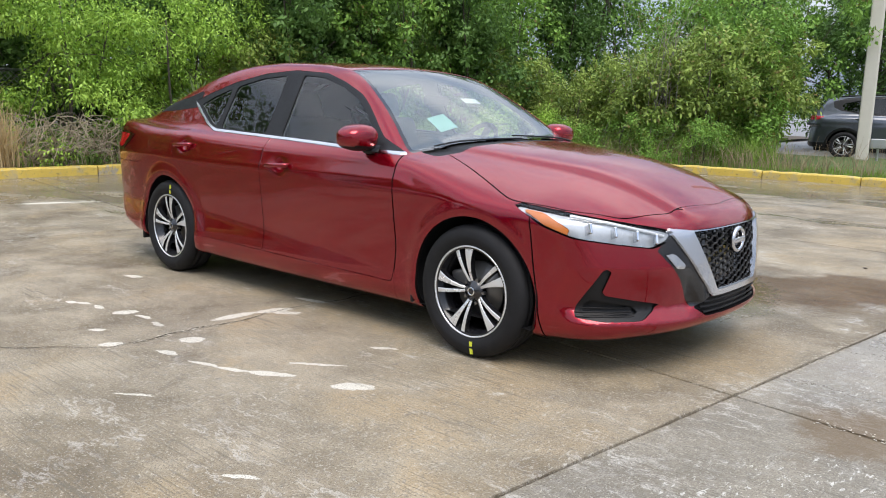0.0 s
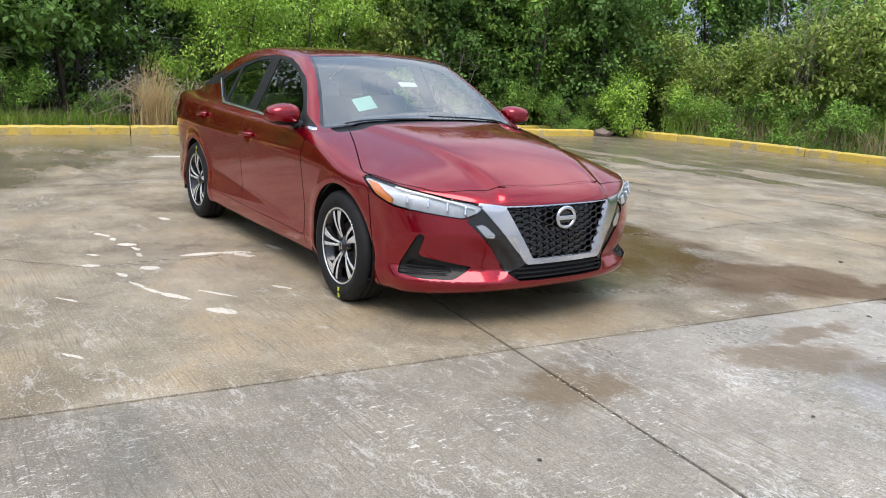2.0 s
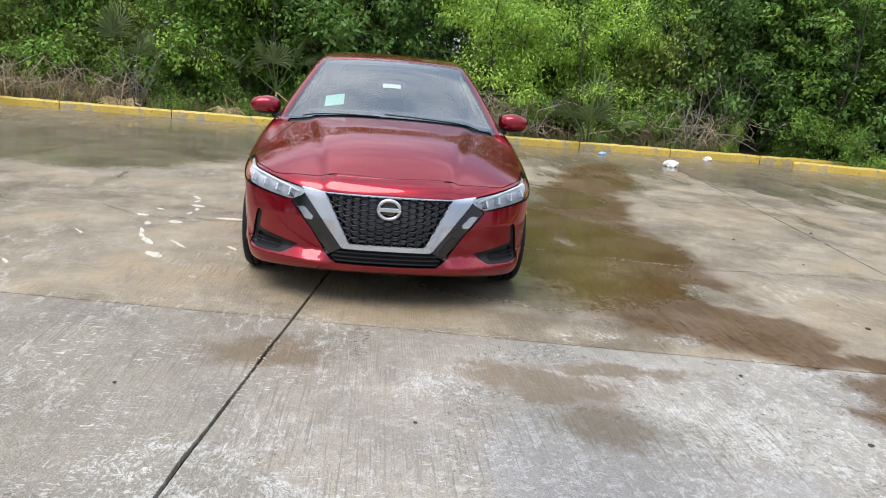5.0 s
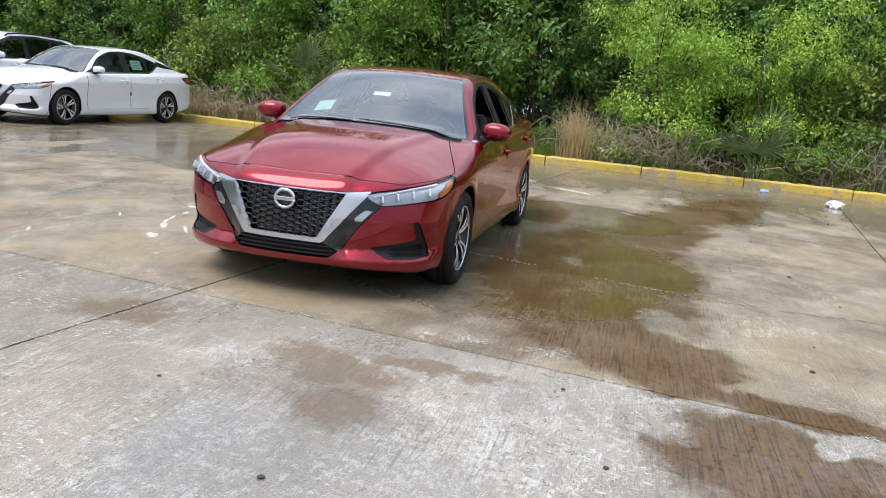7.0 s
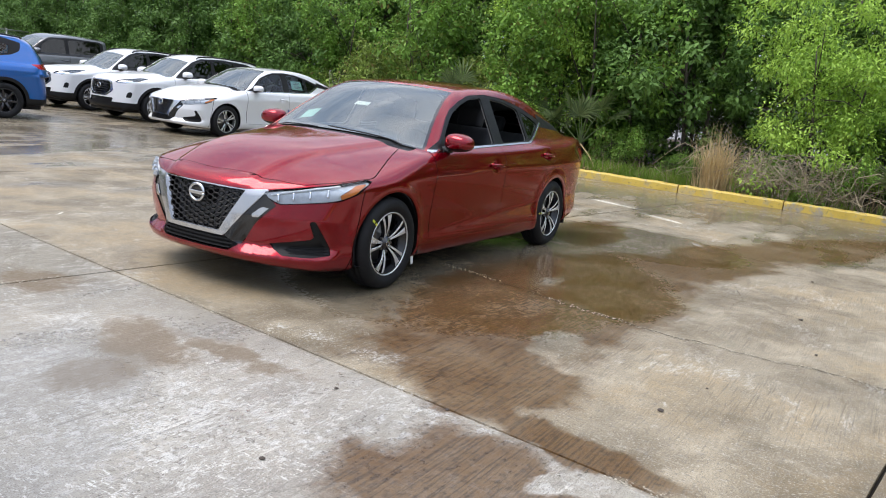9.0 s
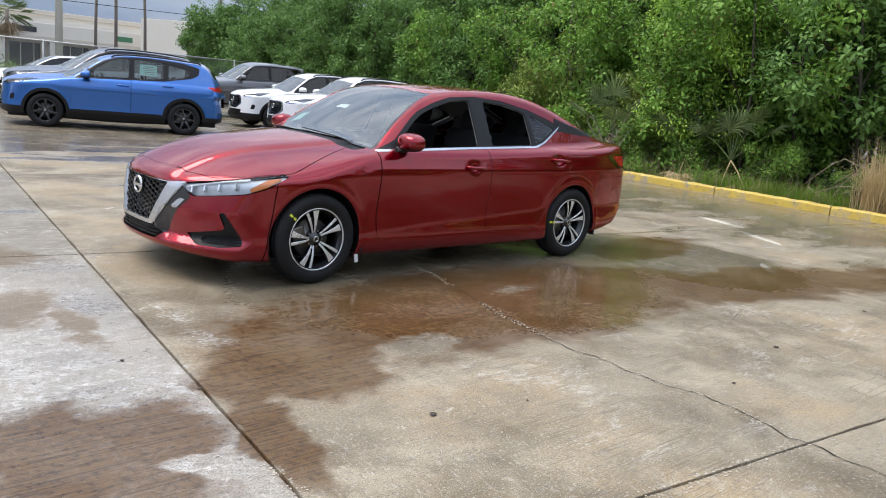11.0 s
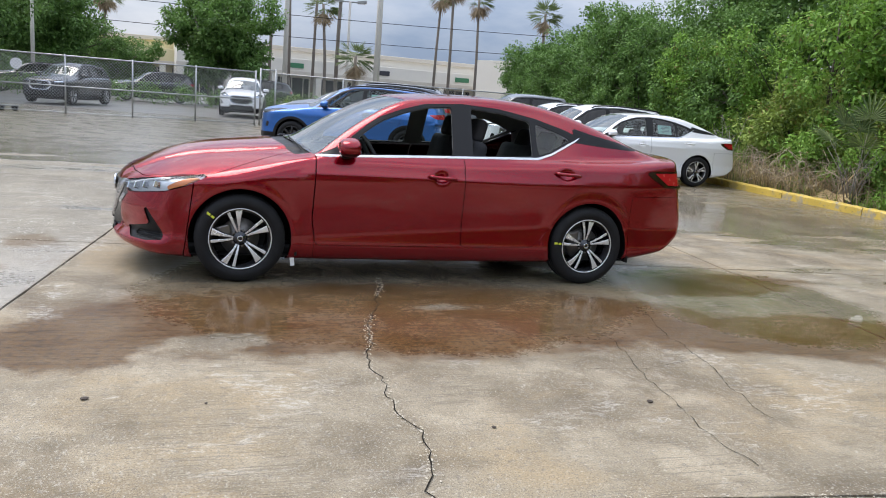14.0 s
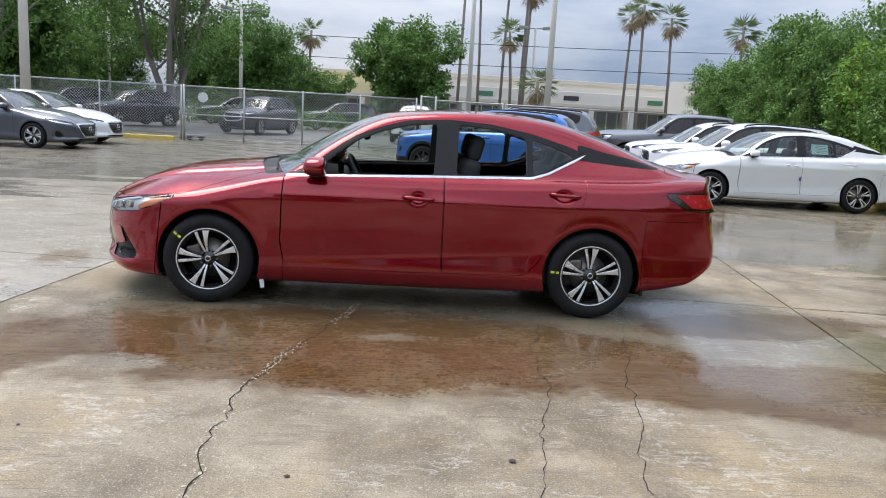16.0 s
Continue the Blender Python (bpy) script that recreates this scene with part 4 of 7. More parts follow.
COUPE4 = dict(SEDAN, front=2.36, rear=-2.42, screen=(.985, .15), rear_screen=(-1.93, -1.28), cowl=1.0, bound=((-2.55, .10), (2.5, 1.52)),
              belt=[(.86, .920), (.60, .928), (0, .952), (-.9, .982), (-1.25, 1.10)], over=[(-1.32, 1.16), (-1.15, 1.232), (-.9, 1.305), (-.6, 1.36), (-.3, 1.378), (0, 1.358), (.25, 1.292), (.45, 1.185), (.65, 1.066)],
              panes=[[(.58, .95), (-.20, .978), (-.215, 1.336), (-.02, 1.327), (.19, 1.273), (.37, 1.185), (.53, 1.085)], [(-.30, .985), (-.9, 1.005), (-1.15, 1.11), (-1.08, 1.2), (-.62, 1.322), (-.3, 1.336)]],
              doors=[[(.845, .93), (.86, .44), (.825, .245), (-.28, .268), (-.272, .97)], [(-.274, .97), (-.282, .268), (-.86, .285), (-1.14, .645), (-1.29, .96), (-1.245, 1.11), (-.9, 1.0)]],
              lamp=[(1.56, .835, .768), (1.85, .74, .735), (2.13, .50, .680), (2.20, .45, .63), (2.08, .62, .625), (1.82, .80, .672)],
              grille=[(-.2, .30), (.24, .30), (.36, .42), (.45, .64), (-.2, .66)], inner=[(-.2, .325), (.22, .325), (.33, .43), (.415, .62), (-.2, .635)],
              intake=[(-.2, .215), (.5, .22), (.45, .27), (-.2, .275)], fog=[(1.98, .76, .45), (1.88, .80, .45), (1.90, .80, .30), (2.06, .68, .31)],
              tail=[(-.745, .945), (-1.30, .968), (-1.30, .875), (-.95, .86)], clad=.0, archclad=.0, handles=((-.095, .815), (-1.125, .885)), mirror=(.60, .925, 1.0), dash=.62, cabin_belt=.93)


def build_vehicle(S, name, x, y, rz, paint, label, category="car", h=.045, rim=ALLOY, roof_paint=None, rails=False, window_label=True, glass=DARKGLASS, spokes=5, pairs=True, scale=1.0, group=""):
    base = car_field(S)
    car = thing(name, x, y, 0, rz, label, category, group)
    car.scale = (scale, scale, scale)
    (x0, z0), (x1, z1) = S["bound"]
    sh = Shell(base, (x0 - .1, -2 * h, z0), (x1 + .08, 1.1, z1), h)
    sh.cut(lambda X, Y, Z: Y, "x")
    sh.drop("x")
    for a in S["axles"]:
        sh.cut(lambda X, Y, Z, a=a: np.where(Y > .45, np.hypot(X - a, Z - S["wr"]) - S["ar"], .3), "x")
    sh.drop("x")
    gw = lambda X, Z: S["gw"] - S["lean"] * (Z - .93) - S["tuck"] * np.maximum(S["mid"] - .45 - X, 0) ** 2
    xe = lambda X, Y: X + S["plan"] * Y * Y * np.tanh((X - S["mid"]) / .4)
    a, b = S["screen"]
    zb = S["belt"][0][1] - .03
    sh.cut(lambda X, Y, Z: np.maximum.reduce([xe(X, Y) - a - .02, b - xe(X, Y), Y - gw(X, Z) + .06, zb - Z]), "windscreen")
    if S["rear_screen"]:
        c, d = S["rear_screen"]
        sh.cut(lambda X, Y, Z: np.maximum.reduce([c - xe(X, Y), xe(X, Y) - d, Y - gw(X, Z) + .12, zb + .05 - Z]), "rear_screen")
    side = lambda poly, r=.02: (lambda X, Y, Z, p=rounded(poly, r): np.where(Y > .42, in_poly(X, Z, p), .2))
    cv = lambda p3, r=.015: (lambda X, Y, Z, p=rounded([(corner(q[0], q[1]), q[2]) for q in p3], r): np.where(X > 1.3, in_poly(corner(X, Y), Z, p), .2))
    fv = lambda poly, r=.012: (lambda X, Y, Z, p=rounded(poly, r): np.where(X > 1.7, in_poly(Y, Z, p), .2))
    rv = lambda poly, r=.012: (lambda X, Y, Z, p=rounded(poly, r): np.where(X < -1.4, in_poly(tail(X, Y), Z, p), .2))
    body = ("",)
    sh.cut(side(S["belt"] + S["over"], .02), "frame", only=body)
    for p in S["panes"]:
        sh.cut(side(p, .03), "pane", only=("frame",))
    sh.cut(cv(S["lamp"]), "headlamp", only=body)
    sh.cut(fv(S["grille"]), "surround", only=body)
    sh.cut(fv(S["inner"]), "grille", only=("surround",))
    sh.cut(fv(S["intake"]), "intake", only=body)
    sh.cut(cv(S["fog"]), "fog", only=body)
    sh.cut(rv(S["tail"]), "tail_lamp", only=body)
    for k, p in enumerate(S["doors"]):
        sh.cut(side(p, .03), "door%d" % k, only=body)
    if S["archclad"]:
        for ax in S["axles"]:
            sh.cut(lambda X, Y, Z, ax=ax: np.where(Y > .5, np.hypot(X - ax, Z - S["wr"]) - S["ar"] - S["archclad"], .3), "clad", only=("", "door0", "door1"))
    if S["clad"]:
        sh.cut(lambda X, Y, Z: Z - S["clad"], "clad", only=("", "door0", "door1"))
    if roof_paint:
        sh.cut(lambda X, Y, Z: np.maximum(1.30 - Z, -Y - 1), "roof", only=body)
    sh.finish()
    kw = dict(parent=car)
    sh.panel("", (1, -1), flange=.012, name="body_shell", material=paint, **kw)
    sh.panel("roof", (1, -1), name="roof", material=roof_paint or paint, **kw)
    sh.panel("windscreen", (1, -1), sink=.003, name="windscreen", material=WINDSHIELD, **kw)
    sh.panel("rear_screen", (1, -1), sink=.003, name="rear_screen", material=DARKGLASS, **kw)
    g = sh.panel("grille", (1, -1), flange=.03, sink=.03, name="grille", material=GLOSS, **kw)
    sh.panel("surround", (1, -1), flange=.02, sink=-.006, name="grille_surround", material=CHROME, **kw)
    sh.panel("intake", (1, -1), flange=.03, sink=.03, name="lower_intake", material=TRIM, **kw)
    zs = [q[1] for q in S["inner"]]
    for k in range(6):
        zz = min(zs) + (max(zs) - min(zs)) * (k + .5) / 6
        wy = max(q[0] for q in S["inner"]) * (.62 + .36 * (k + .5) / 6)
        ys = np.linspace(-wy, wy, 9)
        xs = shell_x(base, np.abs(ys), np.full(9, zz), 1.2, 3.2) - .008
        part("grille_bar", tube(list(zip(xs, ys, [zz] * 9)), .006, n=5), TRIM, g)
    zz = (min(zs) * .4 + max(zs) * .6)
    bx = float(shell_x(base, np.array(0.0), np.array(zz), 1.2, 3.2))
    part("emblem", tube([(bx + .012, .058 * math.cos(t), zz + .05 * math.sin(t)) for t in [2 * math.pi * i / 18 for i in range(19)]], .011, n=6), CHROME, g)
    for s in (1, -1):
        for k in (0, 1):
            d = sh.panel("door%d" % k, (s,), .004, .012, name="front_door" if k == 0 else "rear_door", material=paint, **kw)
            if d:
                hx, hz = S["handles"][k]
                handle_at(d, base, hx, hz, s, paint)
                if k == 0:
                    mx, my, mz = S["mirror"]
                    door_mirror(d, mx, my, mz, s, paint)
        f = sh.panel("frame", (s,), 0, .012, .002, name="window_frame", material=TRIM, **kw)
        sh.panel("pane", (s,), 0, 0, .008, name="window_panes", material=glass, parent=f)
        hl = sh.panel("headlamp", (s,), 0, .02, .02, name="headlamp", material=REFLECTOR, **kw)
        sh.panel("headlamp", (s,), .001, .02, .001, name="lens", material=LENS, parent=hl)
        sh.panel("fog", (s,), 0, .02, .012, name="fog_bezel", material=TRIM, **kw)
        sh.panel("tail_lamp", (s,), 0, .01, 0, name="tail_lamp", material=REDLENS, **kw)
        sh.panel("clad", (s,), 0, .01, -.004, name="lower_cladding", material=TRIM, **kw)
        if rails:
            xs = np.linspace(-1.6, .05, 9)
            ys = np.array([float(gw(q, 1.5)) - .03 for q in xs])
            zs2 = shell_z(base, xs, ys) + .035
            part("roof_rail", tube([(xs[0] - .05, s * ys[0], zs2[0] - .03)] + list(zip(xs, s * ys, zs2)) + [(xs[-1] + .06, s * ys[-1], zs2[-1] - .04)], .016, n=6), TRIM, car)
        for ax in S["axles"]:
            wheel_at(car, ax, S["w"](np.array(ax)) * .885, S["wr"], s, rim, spokes, pairs, n=28, spin=random.Random(str(x) + str(ax)).uniform(0, 70), rim_r=S["wr"] * .67)
            bm = lathe([(S["ar"] + .012, .0), (S["ar"] + .02, -.26), (.05, -.27)], 24)
            for v in bm.verts:
                v.co.z = max(v.co.z, -.12)
            bmesh.ops.scale(bm, vec=(1, s, 1), verts=bm.verts)
            bmesh.ops.translate(bm, vec=(ax, s * (float(S["w"](np.array(ax))) - .05), S["wr"]), verts=bm.verts)
            part("wheel_arch_liner", bm, TRIM, car, smooth=True)
    part("underbody", box_bm((x1 - x0) * .86, 1.3, .12, ((x0 + x1) / 2, 0, float(S["under"](np.array(0.0))) + .07), .03), TRIM, car)
    for ax in S["axles"]:
        part("axle", tube([(ax, -.7, S["wr"]), (ax, .7, S["wr"])], .04), TRIM, car)
    cb = S["cabin_belt"]
    cabin(car, S["dash"], cb, -1.1 if S["cut_rear"] < -1.5 else -.95, S["gw"] - .09, floor=float(S["under"](np.array(0.0))) + .14)
    return car


def window_sheet(car, field, x, z, w, h, side=1):
    """The printed sheet in a side window: paper with lines of print."""
    y = float(shell_y(field, np.array(x), np.array(z))) - .012
    dz = .09
    y1 = float(shell_y(field, np.array(x), np.array(z + dz))) - .012
    tilt = math.atan2(y - y1, dz)
    R = Matrix.Rotation(side * tilt, 3, "X")
    p = part("window_sheet", box_bm(w, .002, h, (x, side * y, z), 0, rot=R), PAPER, car, "white printed sheet in the window")
    for k in range(5):
        off = Vector((0, 0, h * (.32 - .16 * k)))
        off.rotate(R)
        part("print_line", box_bm(w * (.7 if k % 2 else .5), .002, h * .05, Vector((x - w * .05, side * (y + .003), z)) + off, 0, rot=R), INK, p)

# ---- ground ----
def world_xy(nt):
    return nt.nodes.new("ShaderNodeNewGeometry").outputs["Position"]


def blot(nt, warped, x, y, rx, ry, rot=0.0):
    """A soft oval about a place, 1 at its middle and 0 past its rim."""
    mp = nt.nodes.new("ShaderNodeMapping")
    mp.vector_type = "TEXTURE"
    mp.inputs[1].default_value = (x, y, 0)
    mp.inputs[2].default_value = (0, 0, radians(rot))
    mp.inputs[3].default_value = (rx, ry, 1000)
    nt.links.new(warped, mp.inputs[0])
    ln = nt.nodes.new("ShaderNodeVectorMath")
    ln.operation = "LENGTH"
    nt.links.new(mp.outputs[0], ln.inputs[0])
    return maths(nt, "SUBTRACT", 1.0, ln.outputs["Value"])


def blots(nt, vector, ovals):
    """Soft ovals that run into one another."""
    out = None
    for q in ovals:
        one = blot(nt, vector, *q)
        if out is None:
            out = one
            continue
        n = nt.nodes.new("ShaderNodeMath")
        n.operation = "SMOOTH_MAX"
        nt.links.new(out, n.inputs[0])
        nt.links.new(one, n.inputs[1])
        n.inputs[2].default_value = 0.15
        out = n.outputs[0]
    return out


def warp(nt, pos, scale, amount, detail=5):
    n = add_node(nt, "ShaderNodeTexNoise", Scale=scale, Detail=detail, Roughness=0.6)
    nt.links.new(pos, n.inputs["Vector"])
    v = nt.nodes.new("ShaderNodeVectorMath")
    v.operation = "MULTIPLY_ADD"
    nt.links.new(n.outputs["Color"], v.inputs[0])
    v.inputs[1].default_value = (2 * amount, 2 * amount, 0)
    w = nt.nodes.new("ShaderNodeVectorMath")
    w.operation = "ADD"
    nt.links.new(pos, v.inputs[2])
    nt.links.new(v.outputs[0], w.inputs[0])
    w.inputs[1].default_value = (-amount, -amount, 0)
    return w.outputs[0]


def concrete_material():
    m, nt, b = nodes_of("wet_concrete")
    pos = world_xy(nt)
    wp = warp(nt, pos, 1.6, 0.28)
    wq = warp(nt, pos, 6.0, 0.07)
    wr = warp(nt, pos, 14.0, 0.022)
    big = noise_at(nt, 0.35, 5, 0.6, vector=pos)
    mid_ = noise_at(nt, 1.7, 7, 0.65, vector=wp)
    fine = noise_at(nt, 28, 5, 0.7, vector=pos)
    grit = noise_at(nt, 160, 3, 0.7, vector=pos)
    # broom texture runs across the bays
    rot = nt.nodes.new("ShaderNodeMapping")
    rot.inputs[2].default_value = (0, 0, radians(7.2))
    rot.inputs[3].default_value = (3.0, 95, 1)
    nt.links.new(pos, rot.inputs[0])
    broom = noise_at(nt, 1.0, 3, 0.5, vector=rot.outputs[0])
    c = mixed(nt, ramp(nt, big, 0.38, 0.64), (0.165, 0.128, 0.078), (0.28, 0.238, 0.168))
    c = mixed(nt, ramp(nt, mid_, 0.42, 0.70), c, (0.39, 0.33, 0.235))
    c = mixed(nt, ramp(nt, mid_, 0.47, 0.30, 0.0, 0.65), c, (0.085, 0.060, 0.033))
    # the next bays are paler and scoured; the paleness also paints in reflected sky
    sep = nt.nodes.new("ShaderNodeSeparateXYZ")
    nt.links.new(pos, sep.inputs[0])
    across = maths(nt, "SUBTRACT", sep.outputs[0], maths(nt, "MULTIPLY", sep.outputs[1], 0.126))
    tan = maths(nt, "MULTIPLY", ramp(nt, noise_at(nt, 0.75, 6, 0.62, vector=wp), 0.47, 0.62, 0.0, 0.6), maths(nt, "MULTIPLY", ramp(nt, mid_, 0.35, 0.6, 0.3, 1.0), ramp(nt, across, 2.55, 2.45)))
    c = mixed(nt, tan, c, (0.37, 0.265, 0.135))
    pale = ramp(nt, across, 2.50, 2.58)
    c = mixed(nt, maths(nt, "MULTIPLY", pale, ramp(nt, sep.outputs[1], 0.1, -0.8, 0.0, 0.5)), c, (0.150, 0.142, 0.112))
    scour = ramp(nt, noise_at(nt, 13, 9, 0.82, vector=wq), 0.52, 0.58)
    drag = nt.nodes.new("ShaderNodeMapping")
    drag.inputs[2].default_value = (0, 0, radians(28))
    drag.inputs[3].default_value = (0.9, 3.0, 1)
    nt.links.new(wq, drag.inputs[0])
    ridge = maths(nt, "ABSOLUTE", maths(nt, "SUBTRACT", noise_at(nt, 1.7, 8, 0.62, vector=drag.outputs[0]), 0.5))
    scrape = maths(nt, "MULTIPLY", ramp(nt, ridge, 0.004, 0.016, 1.0, 0.0), ramp(nt, noise_at(nt, 1.1, 5, 0.6, vector=wp), 0.50, 0.60))
    near = nt.nodes.new("ShaderNodeVectorMath")
    near.operation = "DISTANCE"
    nt.links.new(pos, near.inputs[0])
    near.inputs[1].default_value = (3.6, 1.0, 0)
    pale = maths(nt, "MULTIPLY", pale, maths(nt, "MULTIPLY", ramp(nt, near.outputs["Value"], 9.0, 3.5), ramp(nt, sep.outputs[1], -0.75, 0.9, 0.22, 1.0)))
    c = mixed(nt, maths(nt, "MULTIPLY", pale, 0.5), c, (0.39, 0.37, 0.335))
    c = mixed(nt, maths(nt, "MULTIPLY", maths(nt, "MULTIPLY", pale, scour), ramp(nt, big, 0.42, 0.58, 0.25, 0.85)), c, (0.56, 0.545, 0.51))
    # lime crust: crisp white speckle in drifts over the next bays and along the joint
    drift = blots(nt, wp, ((3.75, 1.55, 0.95, 0.95, 20), (2.50, 1.15, 0.17, 0.38, 8), (2.42, 1.72, 0.24, 0.36, 20), (2.88, 2.10, 0.26, 0.45, 12), (4.3, -0.6, 0.9, 0.7, 30), (4.9, 0.6, 1.0, 0.9, 0), (4.6, 3.0, 1.4, 0.9, 40), (3.3, 0.25, 0.35, 0.4, 0)))
    grain = noise_at(nt, 30, 5, 0.78, vector=drag.outputs[0])
    blotch = noise_at(nt, 7.5, 6, 0.7, vector=wq)
    crust = ramp(nt, maths(nt, "ADD", maths(nt, "MULTIPLY", ramp(nt, drift, -0.25, 0.75, -0.12, 0.030), 1.0), maths(nt, "ADD", maths(nt, "MULTIPLY", grain, 0.62), maths(nt, "MULTIPLY", blotch, 0.38))), 0.535, 0.575)
    c = mixed(nt, maths(nt, "MULTIPLY", crust, ramp(nt, drift, -0.6, 0.3, 0.0, 0.85)), c, (0.60, 0.585, 0.54))
    c = mixed(nt, maths(nt, "MULTIPLY", scrape, ramp(nt, pale, 0.0, 1.0, 0.45, 0.8)), c, (0.62, 0.59, 0.53))
    dash = nt.nodes.new("ShaderNodeMapping")
    dash.inputs[2].default_value = (0, 0, radians(7.2))
    dash.inputs[3].default_value = (58, 17, 1)
    nt.links.new(wr, dash.inputs[0])
    dashes = maths(nt, "MULTIPLY", ramp(nt, noise_at(nt, 1.0, 4, 0.65, vector=dash.outputs[0]), 0.585, 0.62), ramp(nt, noise_at(nt, 1.3, 6, 0.65, vector=wp), 0.46, 0.58))
    c = mixed(nt, maths(nt, "MULTIPLY", dashes, ramp(nt, across, 2.3, 3.2, 0.25, 0.9)), c, (0.66, 0.64, 0.58))
    flecks = ramp(nt, noise_at(nt, 3.2, 9, 0.78, vector=wq), 0.63, 0.67, 0.0, 0.7)
    c = mixed(nt, flecks, c, (0.58, 0.55, 0.48))
    c = mixed(nt, ramp(nt, fine, 0.48, 0.32, 0.0, 0.62), c, (0.13, 0.115, 0.092))
    # pale lime and paint marks, broken up
    flakes = ((-.93, -1.75, .05, .025, 20), (-.86, -1.71, .06, .022, 25), (-.71, -1.69, .06, .022, 0), (-.50, -1.64, .08, .045, 60), (-.34, -1.61, .07, .02, 10), (-.16, -1.63, .07, .02, 0),
              (-.27, -1.90, .055, .025, 45), (.02, -1.96, .07, .035, 60), (-.02, -1.25, .04, .16, -4), (.03, -1.02, .05, .12, -20), (.12, -1.0, .10, .035, 40), (-.02, -.72, .12, .03, 10))
    scuffs = ((.22, -1.65, .07, .055, 40), (.32, -1.84, .075, .026, 15), (.58, -1.81, .10, .016, 18), (.74, -1.76, .09, .02, 25), (.90, -1.68, .13, .03, 30), (.95, -1.45, .15, .016, 35),
              (.98, -1.07, .08, .022, 30), (1.28, -1.53, .10, .05, 35), (.73, -2.21, .10, .012, 30), (1.64, -2.32, .08, .014, 30), (-1.35, -1.16, .08, .04, 20), (-3.05, 2.0, .30, .05, 40), (-4.9, 1.0, .5, .07, 60), (-5.6, .1, .6, .08, 70))
    marks = blots(nt, wr, flakes + scuffs)
    broken = ramp(nt, maths(nt, "ADD", maths(nt, "MULTIPLY", marks, 0.7), noise_at(nt, 30, 7, 0.7, vector=wq)), 0.55, 0.62)
    c = mixed(nt, maths(nt, "MULTIPLY", broken, ramp(nt, marks, 0.0, 0.12, 0.0, 0.9)), c, (0.68, 0.645, 0.55))
    c = mixed(nt, ramp(nt, grit, 0.50, 0.34, 0.0, 0.85), c, (0.07, 0.06, 0.045))
    c = mixed(nt, ramp(nt, noise_at(nt, 90, 4, 0.8, vector=wq), 0.54, 0.64, 0.0, 0.65), c, (0.55, 0.51, 0.43))
    c = mixed(nt, maths(nt, "MULTIPLY", ramp(nt, broom, 0.46, 0.35, 0.0, 0.55), ramp(nt, noise_at(nt, 0.9, 5, vector=wp), 0.44, 0.60, 0.15, 1.0)), c, (0.11, 0.095, 0.07))
    # tan puddle film beside the car and its arms; brown also paints car reflection
    stain = blots(nt, wp, ((0.45, 1.72, 2.25, 1.02, 3), (2.25, 2.15, 0.62, 0.52, 30), (-0.9, 1.9, 1.3, 0.75, 0), (-2.2, 2.3, 1.9, 0.62, 172), (-4.6, 3.1, 2.5, 0.60, 160),
                                                  (3.38, 2.66, 0.54, 0.62, -20), (2.76, 2.78, 0.16, 0.60, -8), (2.58, 2.28, 0.35, 0.28, 0), (1.85, 1.72, 0.75, 0.60, 40), (-2.6, 0.9, 1.3, 0.45, 10)))
    dry = blots(nt, wq, ((0.08, 1.56, 0.52, 0.20, 4), (1.50, 2.20, 0.34, 0.19, 10), (-0.4, 3.1, 1.9, 0.55, 4), (-3.5, 1.72, 0.9, 0.34, 170), (-2.3, 1.5, 0.55, 0.25, 0), (3.12, 2.92, 0.10, 0.30, 50)))
    rust = blots(nt, wp, ((3.20, 0.72, 0.30, 0.52, -18), (2.98, 1.15, 0.15, 0.48, -6), (3.62, 0.95, 0.28, 0.20, 20), (2.95, -0.62, 0.25, 0.45, 10)))
    c = mixed(nt, maths(nt, "MULTIPLY", ramp(nt, maths(nt, "ADD", rust, maths(nt, "MULTIPLY", maths(nt, "SUBTRACT", blotch, 0.5), 1.6)), 0.0, 0.5), 0.66), c, (0.125, 0.078, 0.034))
    stain = maths(nt, "ADD", stain, maths(nt, "MULTIPLY", maths(nt, "SUBTRACT", noise_at(nt, 4.5, 8, 0.68, vector=wq), 0.5), 0.75))
    film = ramp(nt, maths(nt, "SUBTRACT", stain, maths(nt, "MAXIMUM", maths(nt, "MULTIPLY", dry, 0.9), 0.0)), -0.04, 0.34)
    c = mixed(nt, maths(nt, "MULTIPLY", film, ramp(nt, mid_, 0.3, 0.65, 0.97, 0.80)), c, mixed(nt, ramp(nt, maths(nt, "ADD", maths(nt, "MULTIPLY", broom, 0.5), maths(nt, "MULTIPLY", fine, 0.5)), 0.40, 0.56), (0.044, 0.022, 0.008), (0.122, 0.066, 0.025)))
    # thin water: patches near by, nearly everything far off
    # the first oval also darkens the colour under the car as its shadow
    pools_and_shade = blots(nt, wp, ((0.2, 1.15, 2.4, 1.75, 0), (-2.5, 1.4, 1.3, 1.6, 0), (4.6, 1.2, 1.6, 0.8, 30), (5.5, -1.0, 1.5, 1.2, 0), (4.2, 4.6, 2.2, 1.0, 20), (-5.0, -3.5, 3.5, 2.2, 0)))
    streak = nt.nodes.new("ShaderNodeMapping")
    streak.inputs[2].default_value = (0, 0, radians(7.2))
    streak.inputs[3].default_value = (0.35, 1.5, 1)
    nt.links.new(wp, streak.inputs[0])
    band = noise_at(nt, 0.8, 6, 0.6, vector=streak.outputs[0])
    dist = nt.nodes.new("ShaderNodeVectorMath")
    dist.operation = "DISTANCE"
    nt.links.new(pos, dist.inputs[0])
    dist.inputs[1].default_value = (2.0, 0.8, 0)
    far = ramp(nt, dist.outputs["Value"], 4.0, 11.0)
